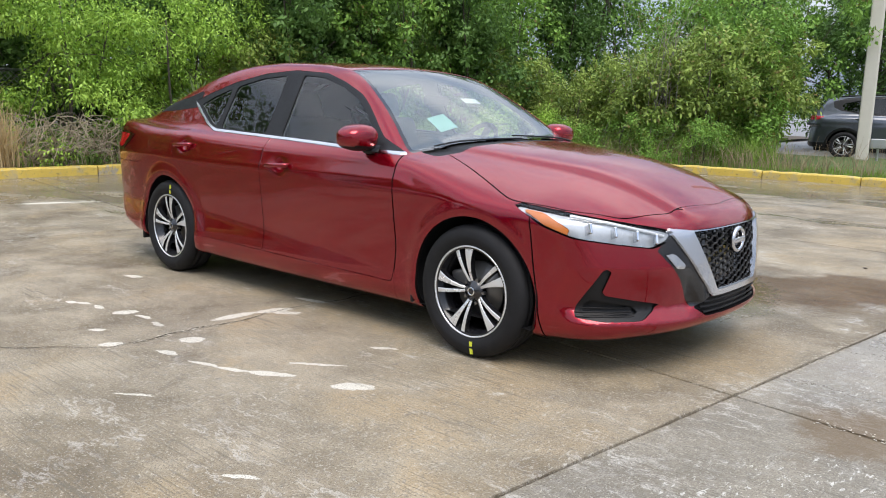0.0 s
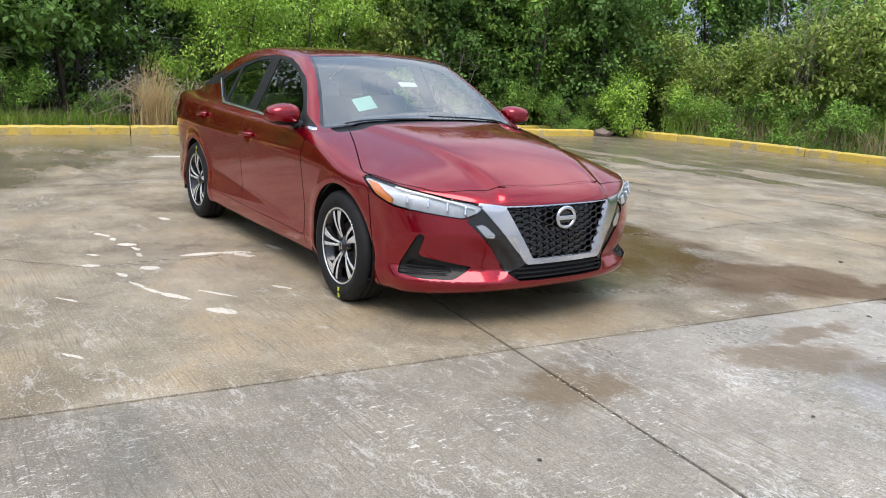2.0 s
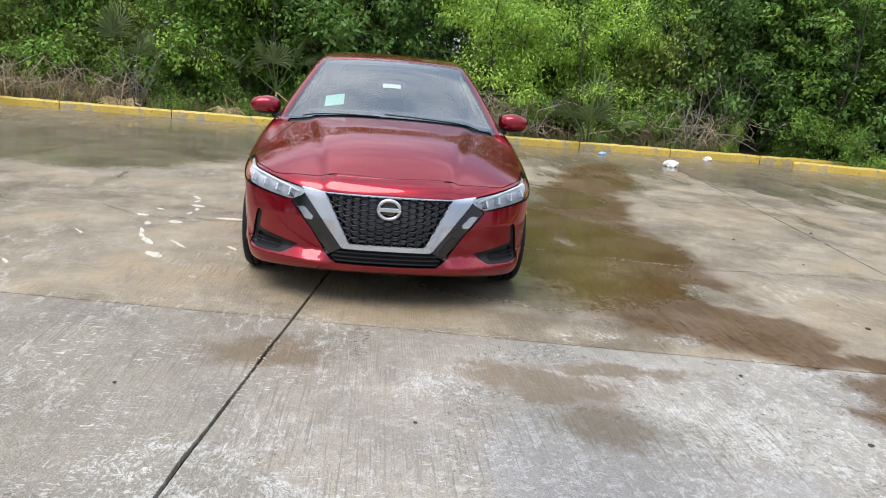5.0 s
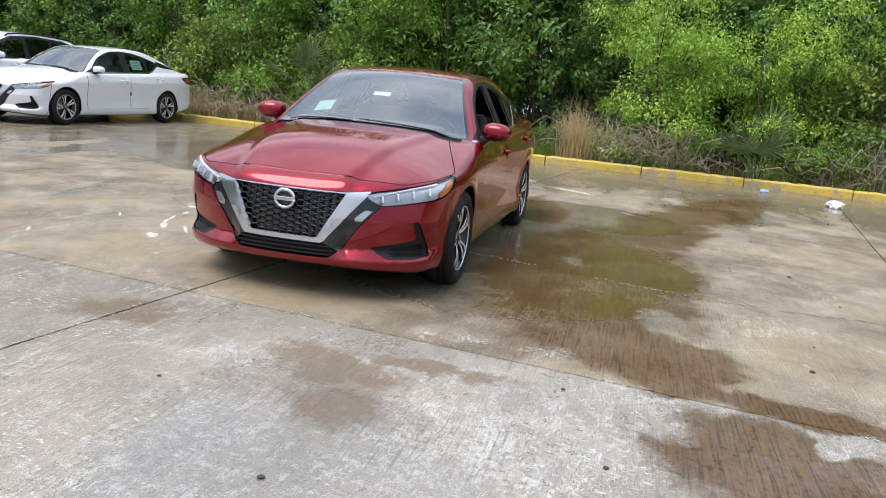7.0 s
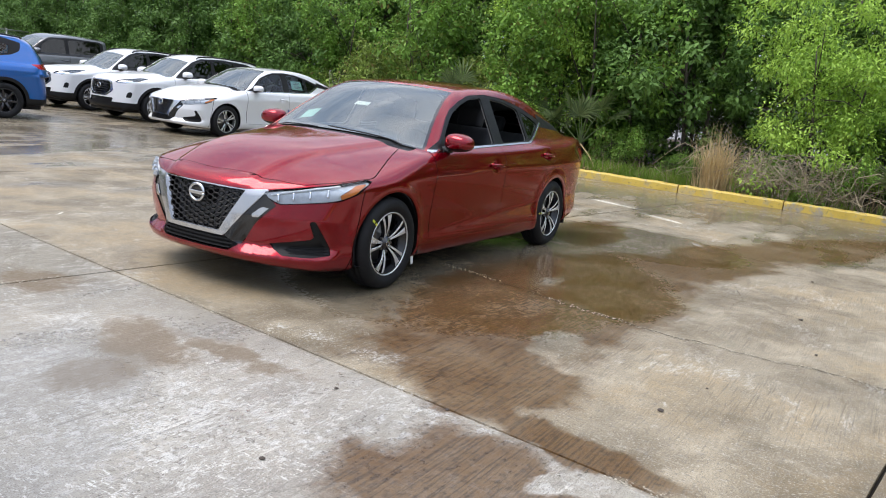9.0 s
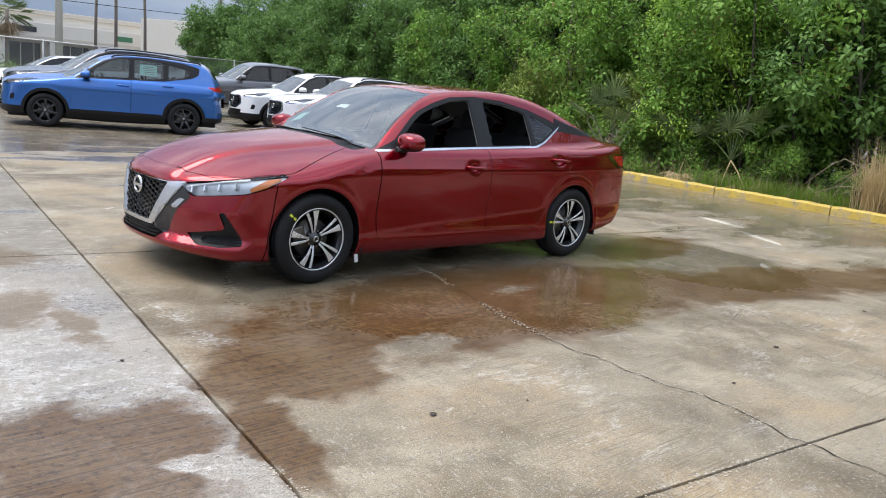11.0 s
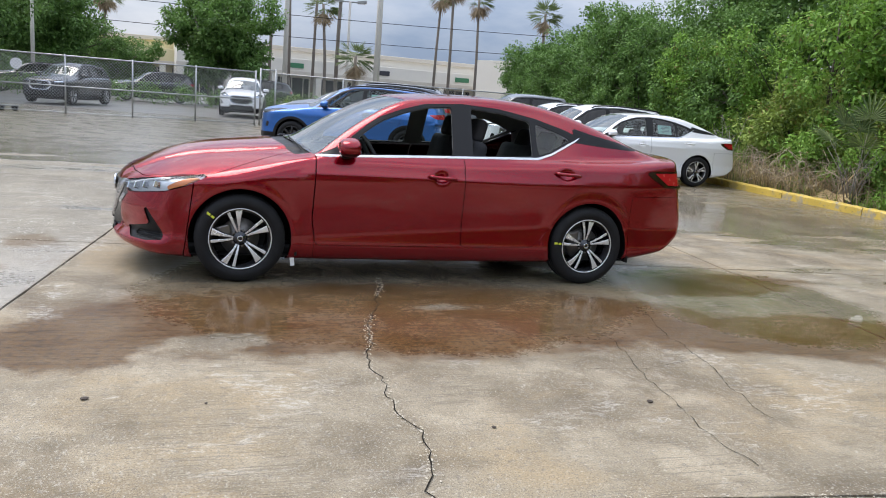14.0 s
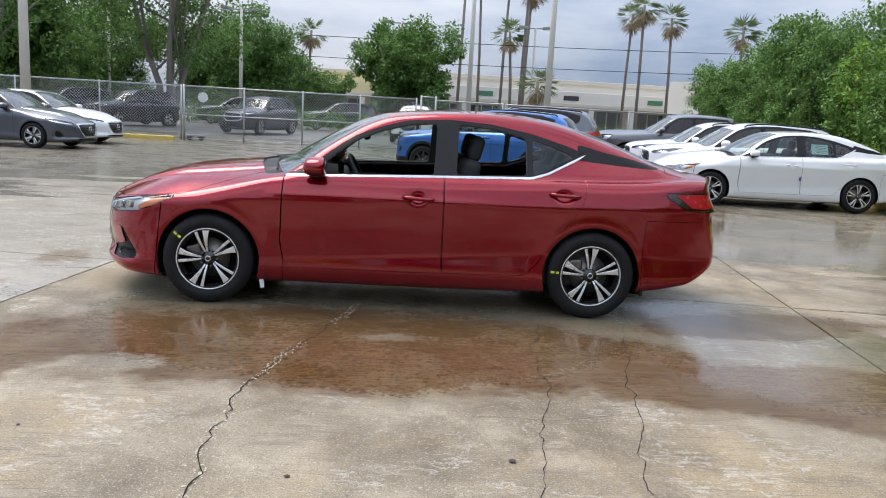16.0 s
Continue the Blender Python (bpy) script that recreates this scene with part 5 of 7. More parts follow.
    pool = ramp(nt, pools_and_shade, 0.02, 0.35)
    wet = maths(nt, "MAXIMUM", pool, maths(nt, "MULTIPLY", film, 0.6))
    wet = maths(nt, "MAXIMUM", wet, ramp(nt, maths(nt, "ADD", band, maths(nt, "MULTIPLY", far, 0.30)), 0.55, 0.72))
    c = mixed(nt, maths(nt, "MAXIMUM", maths(nt, "MULTIPLY", maths(nt, "SUBTRACT", wet, film), 0.45), 0.0), c, (0.10, 0.088, 0.068))
    nt.links.new(c, b.inputs["Base Color"])
    sheen = maths(nt, "MULTIPLY", ramp(nt, across, 2.50, 2.58), maths(nt, "MULTIPLY", ramp(nt, sep.outputs[1], -1.4, 0.7), ramp(nt, band, 0.35, 0.6, 0.45, 1.0)))
    sheen = maths(nt, "MULTIPLY", sheen, maths(nt, "SUBTRACT", 1.0, maths(nt, "MULTIPLY", maths(nt, "MAXIMUM", film, ramp(nt, rust, 0.0, 0.35)), 0.88)))
    rough = maths(nt, "SUBTRACT", ramp(nt, fine, 0.3, 0.7, 0.58, 0.75), maths(nt, "MULTIPLY", wet, maths(nt, "MULTIPLY", ramp(nt, mid_, 0.35, 0.6, 0.60, 0.50), maths(nt, "SUBTRACT", ramp(nt, dist.outputs["Value"], 6.0, 14.0, 1.0, 0.72), maths(nt, "MULTIPLY", maths(nt, "SUBTRACT", film, maths(nt, "MULTIPLY", pool, 0.9)), 0.14)))))
    rough = maths(nt, "MAXIMUM", maths(nt, "SUBTRACT", rough, maths(nt, "MULTIPLY", sheen, 0.44)), 0.05)
    nt.links.new(rough, b.inputs["Roughness"])
    nt.links.new(maths(nt, "ADD", maths(nt, "SUBTRACT", ramp(nt, wet, 0.0, 1.0, 0.4, 0.36), maths(nt, "MULTIPLY", film, maths(nt, "SUBTRACT", 0.20, maths(nt, "MULTIPLY", pool, 0.20)))), maths(nt, "MULTIPLY", sheen, 0.75)), b.inputs["Specular IOR Level"])
    h = maths(nt, "ADD", maths(nt, "MULTIPLY", grit, 0.6), maths(nt, "MULTIPLY", broom, 0.7))
    h = maths(nt, "ADD", h, maths(nt, "MULTIPLY", fine, 0.8))
    bumped(nt, b, h, 0.8, 0.006)
    relief = b.inputs["Normal"].links[0].from_node
    nt.links.new(ramp(nt, wet, 0.0, 1.0, 0.8, 0.06), relief.inputs["Strength"])
    return m


CONCRETE = concrete_material()
JOINT = plain("joint_dirt", (0.020, 0.017, 0.013), 0.85, spread=0.3, scale=9, spec=0.15)
ASPHALT = plain("damp_asphalt", (0.17, 0.165, 0.155), 0.45, spread=0.2, scale=0.6, bump=0.4, bump_scale=60)
SOIL = plain("leaf_litter", (0.075, 0.055, 0.036), 0.9, spread=0.45, scale=3, bump=0.8, bump_scale=40)
TURF = plain("short_turf", (0.075, 0.115, 0.022), 0.9, spread=0.4, scale=5, bump=0.9, bump_scale=70)


def yellow_paint():
    m, nt, b = nodes_of("worn_yellow_paint")
    base = mixed(nt, noise_at(nt, 2.5, 6), (0.52, 0.36, 0.05), (0.68, 0.50, 0.11))
    worn = ramp(nt, noise_at(nt, 5.5, 8, 0.7), 0.50, 0.62)
    info = nt.nodes.new("ShaderNodeObjectInfo")
    worn = maths(nt, "MULTIPLY", worn, ramp(nt, info.outputs["Random"], 0.1, 0.9, 0.35, 1.0))
    c = mixed(nt, worn, base, (0.36, 0.32, 0.25))
    c = mixed(nt, ramp(nt, noise_at(nt, 14, 6, 0.7), 0.54, 0.70, 0.0, 0.8), c, (0.10, 0.085, 0.055))
    nt.links.new(c, b.inputs["Base Color"])
    b.inputs["Roughness"].default_value = 0.45
    bumped(nt, b, noise_at(nt, 45, 5), 0.5, 0.006)
    return m


YELLOW = yellow_paint()

# one sheet to the horizon, under the slabs
bm = bmesh.new()
bmesh.ops.create_circle(bm, cap_ends=True, segments=48, radius=900)
bmesh.ops.translate(bm, vec=(0, 0, -0.035), verts=bm.verts)
ground = tagged(bm_object("ground", bm, ASPHALT, smooth=False), "damp grey ground reaching the horizon", "ground", kind="structure")
bm = bmesh.new()
bmesh.ops.create_grid(bm, x_segments=1, y_segments=1, size=1)
for v in bm.verts:
    v.co = (8 + 18.5 * v.co.x, -5.3 + 17.2 * v.co.y, -0.024)
tagged(bm_object("joint_bed", bm, JOINT, smooth=False), "dark dirt in the slab joints", "ground", kind="structure")

lot = tagged(thing("pavement", 2.47, -0.48, 0, -7.2, "wet stained concrete slabs of a parking lot", "pavement", kind="structure"), kind="structure")
BAY_U, BAY_V = 5.70, 4.32


def slab_mesh(w, d, seed):
    rnd = random.Random(seed)
    bm = bmesh.new()
    n = 26
    rim = []
    for k in range(4):
        for i in range(n):
            t = i / n
            x, y = [(t, 0), (1, t), (1 - t, 1), (0, 1 - t)][k]
            j = rnd.uniform(0, 0.003) if rnd.random() > .12 else rnd.uniform(.002, .009)
            cx, cy = x * w, y * d
            cx += j if x == 0 else (-j if x == 1 else 0)
            cy += j if y == 0 else (-j if y == 1 else 0)
            rim.append((cx, cy))
    top = [bm.verts.new((a * .9995 + w * .00025, b * .9995 + d * .00025, 0)) for a, b in rim]
    mid = [bm.verts.new((a, b, -0.006)) for a, b in rim]
    low = [bm.verts.new((a, b, -0.03)) for a, b in rim]
    bm.faces.new(top)
    m = len(rim)
    for A, B in ((top, mid), (mid, low)):
        for i in range(m):
            bm.faces.new((A[i], B[i], B[(i + 1) % m], A[(i + 1) % m]))
    bmesh.ops.recalc_face_normals(bm, faces=bm.faces)
    return bm


for k in range(3):
    part("slab", slab_mesh(BAY_U - .011, BAY_V - .011, k), CONCRETE, lot)
seed_slabs = list(lot.children)
for q in seed_slabs:
    bpy.data.objects.remove(q)
slab_data = [m for m in bpy.data.meshes if m.name.startswith("slab")]
for i in range(-3, 5):
    for j in range(-6, 4):
        cx, cy = (i + .5) * BAY_U + 2.47, (j + .5) * BAY_V - .48
        if cx < -12 or cy > 13:
            continue
        ob = new("slab", slab_data[(i * 5 + j * 3) % 3])
        ob.parent = lot
        ob.location = (i * BAY_U + .0055, j * BAY_V + .0055, 0)

# cracks: narrow dark grooves with crumbled pale rims
CRUMB = plain("crack_crumbs", (0.50, 0.45, 0.36), 0.8, spread=0.25, scale=20)


def crack(points, width, crumbs, seed, label):
    rnd = random.Random(seed)
    pts = []
    for (x0, y0), (x1, y1) in zip(points, points[1:]):
        n = max(3, int(math.hypot(x1 - x0, y1 - y0) / .05))
        for i in range(n):
            t = i / n
            pts.append((x0 + (x1 - x0) * t, y0 + (y1 - y0) * t))
    walk_ = 0.0
    line = []
    for x, y in pts:
        walk_ = walk_ * .85 + rnd.uniform(-.022, .022)
        line.append((x + walk_, y + walk_ * .3))
    bm = bmesh.new()
    prev = None
    for i, (x, y) in enumerate(line):
        a, b = line[max(0, i - 1)], line[min(len(line) - 1, i + 1)]
        dx, dy = b[0] - a[0], b[1] - a[1]
        L = math.hypot(dx, dy) + 1e-9
        w = width * rnd.uniform(.35, 1.1)
        cur = [bm.verts.new((x - dy / L * w, y + dx / L * w, .0042)), bm.verts.new((x + dy / L * w, y - dx / L * w, .0042))]
        if prev:
            bm.faces.new((prev[0], prev[1], cur[1], cur[0]))
        prev = cur
    c = tagged(bm_object("crack", bm, JOINT, smooth=False), label, "crack", kind="structure")
    if crumbs:
        bm = bmesh.new()
        for x, y in line:
            for _ in range(crumbs):
                if noise.noise((x * 1.7, y * 1.7, seed)) < -.05:
                    continue
                ang, r, q, slide = rnd.uniform(0, 6.28), rnd.uniform(.0015, .006), rnd.gauss(0, .013), rnd.uniform(-.05, .05)
                vs = [bm.verts.new((x + q + r * rnd.uniform(.6, 1.2) * math.cos(ang + k * 1.05), y + slide + r * 1.4 * math.sin(ang + k * 1.05), .0034 + r * .02)) for k in range(6)]
                bm.faces.new(vs)
        tagged(bm_object("crack_crumbs", bm, CRUMB, smooth=False), "pale crumbled concrete along a crack", "rubble", kind="stuff")


def joint_crumbs(u0, v0, u1, v1, n, seed):
    """Pale crumbs and chips lying along a slab joint."""
    rnd = random.Random(seed)
    bm = bmesh.new()
    m = Matrix.Translation((2.47, -.48, 0)) @ Matrix.Rotation(radians(-7.2), 4, "Z")
    for _ in range(n):
        t = rnd.random()
        c = m @ Vector((u0 + (u1 - u0) * t, v0 + (v1 - v0) * t, 0))
        if noise.noise((c.x * 1.3, c.y * 1.3, seed + 3.5)) < .14:
            continue
        side = rnd.choice((-1, 1)) * (.006 + abs(rnd.gauss(0, .014)))
        dx, dy = (side, 0) if u0 == u1 else (0, side)
        c = m @ Vector((u0 + (u1 - u0) * t + dx, v0 + (v1 - v0) * t + dy, 0))
        ang, r = rnd.uniform(0, 6.28), rnd.uniform(.0015, .006)
        bm.faces.new([bm.verts.new((c.x + r * rnd.uniform(.6, 1.3) * math.cos(ang + q * 1.25), c.y + r * rnd.uniform(.6, 1.5) * math.sin(ang + q * 1.25), .0036)) for q in range(5)])
    tagged(bm_object("joint_crumbs", bm, CRUMB, smooth=False), "pale crumbled concrete beside a slab joint", "rubble", kind="stuff")


joint_crumbs(0, -4, 0, 6, 2600, 1)
joint_crumbs(0, 0, 5.7, 0, 900, 2)
joint_crumbs(-5.7, 4.32, 5.7, 4.32, 1800, 3)
crack([(-.5, -6), (-.2, -4.6), (-.3, -2.4), (.05, -2.0), (.04, -1.0), (.2, 0), (.42, 1.1), (.58, 1.7), (.75, 2.5), (.77, 3.1), (.72, 3.5), (.84, 4.0), (.9, 6)], .0036, 8, 1, "long ragged crack across the concrete")
crack([(-1.05, .8), (-.8, 1.9), (-.78, 2.65), (-.62, 3.6), (-.6, 4.05)], .0022, 0, 2, "hairline crack in the concrete")
crack([(-1.7, .5), (-1.4, 1.85), (-1.2, 2.75), (-1.05, 3.6)], .0022, 0, 3, "hairline crack in the concrete")
crack([(-1.2, 2.7), (-.75, 2.85), (-.3, 2.82)], .0015, 0, 4, "hairline crack in the concrete")

rnd = random.Random(5)
# small debris: leaves and pebbles
bm = bmesh.new()
for x, y in ((4.26, .91), (3.66, .13), (2.99, 1.77), (2.83, 2.26), (2.1, 3.0), (-.5, 3.3), (.4, 3.5), (4.6, -.4), (3.4, -1.1), (1.6, 3.1), (-2.2, 3.2), (-1.1, 4.4), (5.0, 1.8), (3.7, 2.0)):
    r = rnd.uniform(.008, .018)
    own = bmesh.new()
    bmesh.ops.create_icosphere(own, subdivisions=1, radius=r)
    for v in own.verts:
        v.co = (x + v.co.x * rnd.uniform(.8, 1.3), y + v.co.y * rnd.uniform(.8, 1.3), max(0, r * .25 + v.co.z * .3) + .002)
    joined(bm, own)
tagged(bm_object("leaf_debris", bm, plain("dead_leaf", (.06, .045, .035), .8, spread=.4), smooth=False), "small dead leaves and pebbles on concrete", "debris", kind="stuff")


# ---- kerbs ----
def kerb_piece(x0, y0, x1, y1, seed, h=.15, w=.16, material=YELLOW):
    """A cast kerb block between two places, with worn edges and chipped ends."""
    rnd = random.Random(seed)
    L = math.hypot(x1 - x0, y1 - y0)
    bm = bmesh.new()
    prof = [(-w / 2, -.03), (-w / 2, h - .03), (-w / 2 + .012, h - .008), (-w / 2 + .035, h), (w / 2 - .03, h), (w / 2 - .008, h - .02), (w / 2, -.03)]
    n = max(4, int(L / .12))
    rows = []
    for i in range(n + 1):
        u = i / n * (L - .02) + .01
        j = rnd.uniform(-.006, .006)
        end = .012 if i in (0, n) else 0
        rows.append([bm.verts.new((u, a * (1 - end) + j * (b > .05), b + (j - end) * (b > .05) + (rnd.uniform(-.012, 0) if b > .1 and rnd.random() < .15 else 0))) for a, b in prof])
    for A, B in zip(rows, rows[1:]):
        for k in range(len(prof) - 1):
            bm.faces.new((A[k], B[k], B[k + 1], A[k + 1]))
    bm.faces.new(rows[0])
    bm.faces.new(rows[-1][::-1])
    bmesh.ops.recalc_face_normals(bm, faces=bm.faces)
    ob = bm_object("kerb_block", bm, material, smooth=False)
    ob.matrix_world = pose(x0, y0, 0, 0, 0, math.degrees(math.atan2(y1 - y0, x1 - x0)))
    return ob


def kerb_run(points, length, label, seed, **kw):
    top = thing("kerb", points[0][0], points[0][1], 0, 0, label, "kerb", kind="structure")
    k = seed
    for (x0, y0), (x1, y1) in zip(points, points[1:]):
        n = max(1, round(math.hypot(x1 - x0, y1 - y0) / length))
        for i in range(n):
            a, b = i / n, (i + 1) / n
            ob = kerb_piece(x0 + (x1 - x0) * a, y0 + (y1 - y0) * a, x0 + (x1 - x0) * b, y0 + (y1 - y0) * b, k, **kw)
            m = ob.matrix_world.copy()
            ob.parent = top
            ob.matrix_basis = Matrix.Translation((-points[0][0], -points[0][1], 0)) @ m
            k += 1


kerb_run([(-10.55, -22.5), (-9.35, -6.2), (-8.92, 0.2), (-8.62, 9.3)], 1.9, "worn yellow kerb blocks before the wood", 10)
kerb_run([(-7.86, 7.75), (-7.50, 9.6)], 1.8, "yellow kerb block set askew", 40)
kerb_run([(-7.35, 10.62), (-6.2, 10.95), (-5.0, 11.15), (0, 11.15), (14, 10.9)], 1.5, "worn yellow kerb of the planted verge", 60)
kerb_run([(7.9, -20.9), (13, -21.2)], 1.5, "low yellow kerb by the gate", 90)

# planted ground behind the kerbs
def verge(name, pts, z, material, label, bumps=.05):
    bm = bmesh.new()
    vs = [bm.verts.new((x, y, z)) for x, y in pts]
    f = bm.faces.new(vs)
    bm.normal_update()
    if f.normal.z < 0:
        bmesh.ops.reverse_faces(bm, faces=[f])
    bmesh.ops.triangulate(bm, faces=bm.faces[:])
    for _ in range(4):
        bmesh.ops.subdivide_edges(bm, edges=[e for e in bm.edges if e.calc_length() > 1.2], cuts=1)
        bmesh.ops.triangulate(bm, faces=bm.faces[:])
    for v in bm.verts:
        v.co.z += bumps * noise.noise((v.co.x * .8, v.co.y * .8, 3))
    return tagged(bm_object(name, bm, material), label, "ground", kind="structure")


verge("woodland_soil", [(-7.55, 10.55), (-8.45, 9.35), (-8.70, 9.2), (-9.0, .2), (-9.45, -6.2), (-10.7, -22.5), (-11.5, -40), (-40, -40), (-40, 40), (-9, 40)], .07, SOIL, "brown leaf litter under the trees")
verge("grass_verge", [(-7.45, 10.7), (-6.2, 11.05), (-5.0, 11.25), (0, 11.25), (14, 11.0), (14, 19.2), (-7, 19.2), (-9.5, 14)], .09, TURF, "short green turf behind the kerb", .03)

# ---- plants ----
def leaf_material(name, dark, light, gloss=0.55, dead=None):
    m, nt, b = nodes_of(name)
    g = nt.nodes.new("ShaderNodeNewGeometry")
    c = mixed(nt, g.outputs["Random Per Island"], dark, light)
    # clump-sized shading put into the leaf colour, lighter where clumps look lit
    clump_light = noise_at(nt, 2.0, 3)
    c = mixed(nt, ramp(nt, clump_light, 0.40, 0.62, 0.0, 0.75), c, light)
    if dead:
        c = mixed(nt, ramp(nt, g.outputs["Random Per Island"], 0.93, 0.97), c, dead)
    nt.links.new(c, b.inputs["Base Color"])
    b.inputs["Roughness"].default_value = gloss
    b.inputs["Specular IOR Level"].default_value = 0.28
    tr = nt.nodes.new("ShaderNodeBsdfTranslucent")
    nt.links.new(mixed(nt, 0.5, c, light), tr.inputs[0])
    mx = nt.nodes.new("ShaderNodeMixShader")
    mx.inputs[0].default_value = 0.28
    nt.links.new(b.outputs[0], mx.inputs[1])
    nt.links.new(tr.outputs[0], mx.inputs[2])
    nt.links.new(mx.outputs[0], nt.nodes["Material Output"].inputs[0])
    return m


LEAF_DARK = leaf_material("leaf_dark", (0.020, 0.055, 0.013), (0.160, 0.295, 0.070))
LEAF_MID = leaf_material("leaf_mid", (0.033, 0.085, 0.018), (0.255, 0.450, 0.080), dead=(0.2, 0.15, 0.05))
LEAF_LIGHT = leaf_material("leaf_light", (0.075, 0.185, 0.024), (0.430, 0.640, 0.105))
LEAF_OLIVE = leaf_material("leaf_olive", (0.045, 0.090, 0.022), (0.330, 0.440, 0.095), dead=(0.25, 0.18, 0.07))
PALM_GREEN = leaf_material("palm_green", (0.050, 0.090, 0.030), (0.150, 0.200, 0.075))
STRAW = leaf_material("straw", (0.34, 0.24, 0.12), (0.66, 0.52, 0.29), 0.7)
TWIG = leaf_material("dry_twig", (0.13, 0.095, 0.060), (0.40, 0.31, 0.20), 0.8)
GRASS = leaf_material("grass", (0.060, 0.130, 0.018), (0.210, 0.330, 0.045), 0.6)
BARK = plain("bark", (0.085, 0.070, 0.055), 0.85, spread=0.45, scale=8, bump=0.9, bump_scale=30)
PALEBARK = plain("pale_bark", (0.24, 0.22, 0.19), 0.85, spread=0.3, scale=6, bump=0.8, bump_scale=30)


def fast_mesh(name, V, quads, material):
    me = bpy.data.meshes.new(name)
    n = len(quads)
    me.vertices.add(len(V))
    me.vertices.foreach_set("co", np.asarray(V, np.float32).ravel())
    me.loops.add(n * 4)
    me.loops.foreach_set("vertex_index", np.asarray(quads, np.int32).ravel())
    me.polygons.add(n)
    me.polygons.foreach_set("loop_start", np.arange(n, dtype=np.int32) * 4)
    me.update(calc_edges=True)
    me.materials.append(material)
    return me


def leaves(rng, centres, spread, per, length, wide, droop=0.25):
    """Quads for leaves scattered about clump centres, each a folded pointed blade."""
    k = len(centres)
    c = np.repeat(centres, per, 0)
    n = len(c)
    off = rng.normal(size=(n, 3))
    off /= np.linalg.norm(off, axis=1)[:, None]
    rad = rng.random(n) ** 0.4
    sp = np.repeat(spread, per) if np.ndim(spread) else np.full(n, spread)
    p = c + off * (rad * sp)[:, None] * np.array([1, 1, .8])
    d = off * .6 + rng.normal(size=(n, 3)) * .55 + np.array([0, 0, -droop])
    d /= np.linalg.norm(d, axis=1)[:, None]
    up = np.array([0, 0, 1.0]) + rng.normal(size=(n, 3)) * .32 + off * .8
    s = np.cross(d, up)
    s /= np.linalg.norm(s, axis=1)[:, None] + 1e-9
    nn = np.cross(s, d)
    L = length * rng.uniform(.6, 1.25, n)[:, None]
    W = wide * rng.uniform(.7, 1.2, n)[:, None]
    a = p
    t = p + d * L - nn * L * .12
    l = p + d * L * .45 + s * W * .5 + nn * W * .12
    r = p + d * L * .45 - s * W * .5 + nn * W * .12
    V = np.stack([a, r, t, l], 1).reshape(-1, 3)
    Q = np.arange(n * 4).reshape(-1, 4)
    return V, Q


def make_plant(name, seed, height, radius, clumps, per, length, wide, leaf, trunk=0.06, low=0.1, spread=0.42, label="", bark=BARK, lobes=5, stems=3, droop=.25):
    """A woody plant: tapered trunk with limbs, and a crown of leaf clumps with an uneven outline and gaps."""
    rng = np.random.default_rng(seed)
    rnd = random.Random(seed)
    top = new(name)
    tagged(top, label, "tree" if height > 3.2 else "shrub")
    lob = [(rnd.uniform(-.45, .45) * radius, rnd.uniform(-.45, .45) * radius, height * (low + (1 - low) * (.10 + .74 * (k + rnd.random()) / lobes)), radius * rnd.uniform(.5, .8)) for k in range(lobes)]
    C = []
    while len(C) < clumps:
        lx, ly, lz, lr = rnd.choice(lob)
        u = rng.normal(size=3)
        u /= np.linalg.norm(u)
        r = lr * (.55 + .5 * rnd.random() ** .6)
        p = np.array([lx, ly, lz]) + u * r * np.array([1, 1, height * .42 / radius])
        if p[2] < low * height or p[2] > height or noise.noise((p[0] * .9, p[1] * .9, p[2] * .9 + seed)) < -.08:
            if rnd.random() < .85:
                continue
        p[2] = min(max(p[2], low * height), height)
        C.append(p)
    C = np.array(C)
    bm = bmesh.new()
    for sidx in range(stems):
        a = 2 * math.pi * (sidx + rnd.random() * .5) / stems
        bx, by = (0, 0) if stems == 1 else (.15 * math.cos(a), .15 * math.sin(a))
        tip = Vector((radius * .4 * math.cos(a), radius * .4 * math.sin(a), height * rnd.uniform(.6, .85)))
        mid = tip * .5 + Vector((rnd.uniform(-.2, .2), rnd.uniform(-.2, .2), 0))
        pts = [(bx, by, -.05), (bx * 1.1 + mid.x * .25, by * 1.1 + mid.y * .25, mid.z * .5), tuple(mid), tuple((mid + tip) / 2), tuple(tip)]
        tube(pts, trunk, trunk * .3, 7, bm)
        for i in range(6):
            st = mid.lerp(tip, rnd.random()) if rnd.random() < .7 else Vector(pts[1]).lerp(mid, rnd.random())
            en = Vector(C[rnd.randrange(len(C))])
            tube([tuple(st), tuple(st.lerp(en, .5) + Vector((0, 0, .12))), tuple(en)], trunk * .35, trunk * .1, 5, bm)
    part("trunk", bm, bark, top, smooth=True)
    V, Q = leaves(rng, C, rng.uniform(.6, 1.2, len(C)) * spread, per, length, wide, droop)
    ob = new("crown", fast_mesh("crown", V, Q, leaf))
    ob.parent = top
    return top


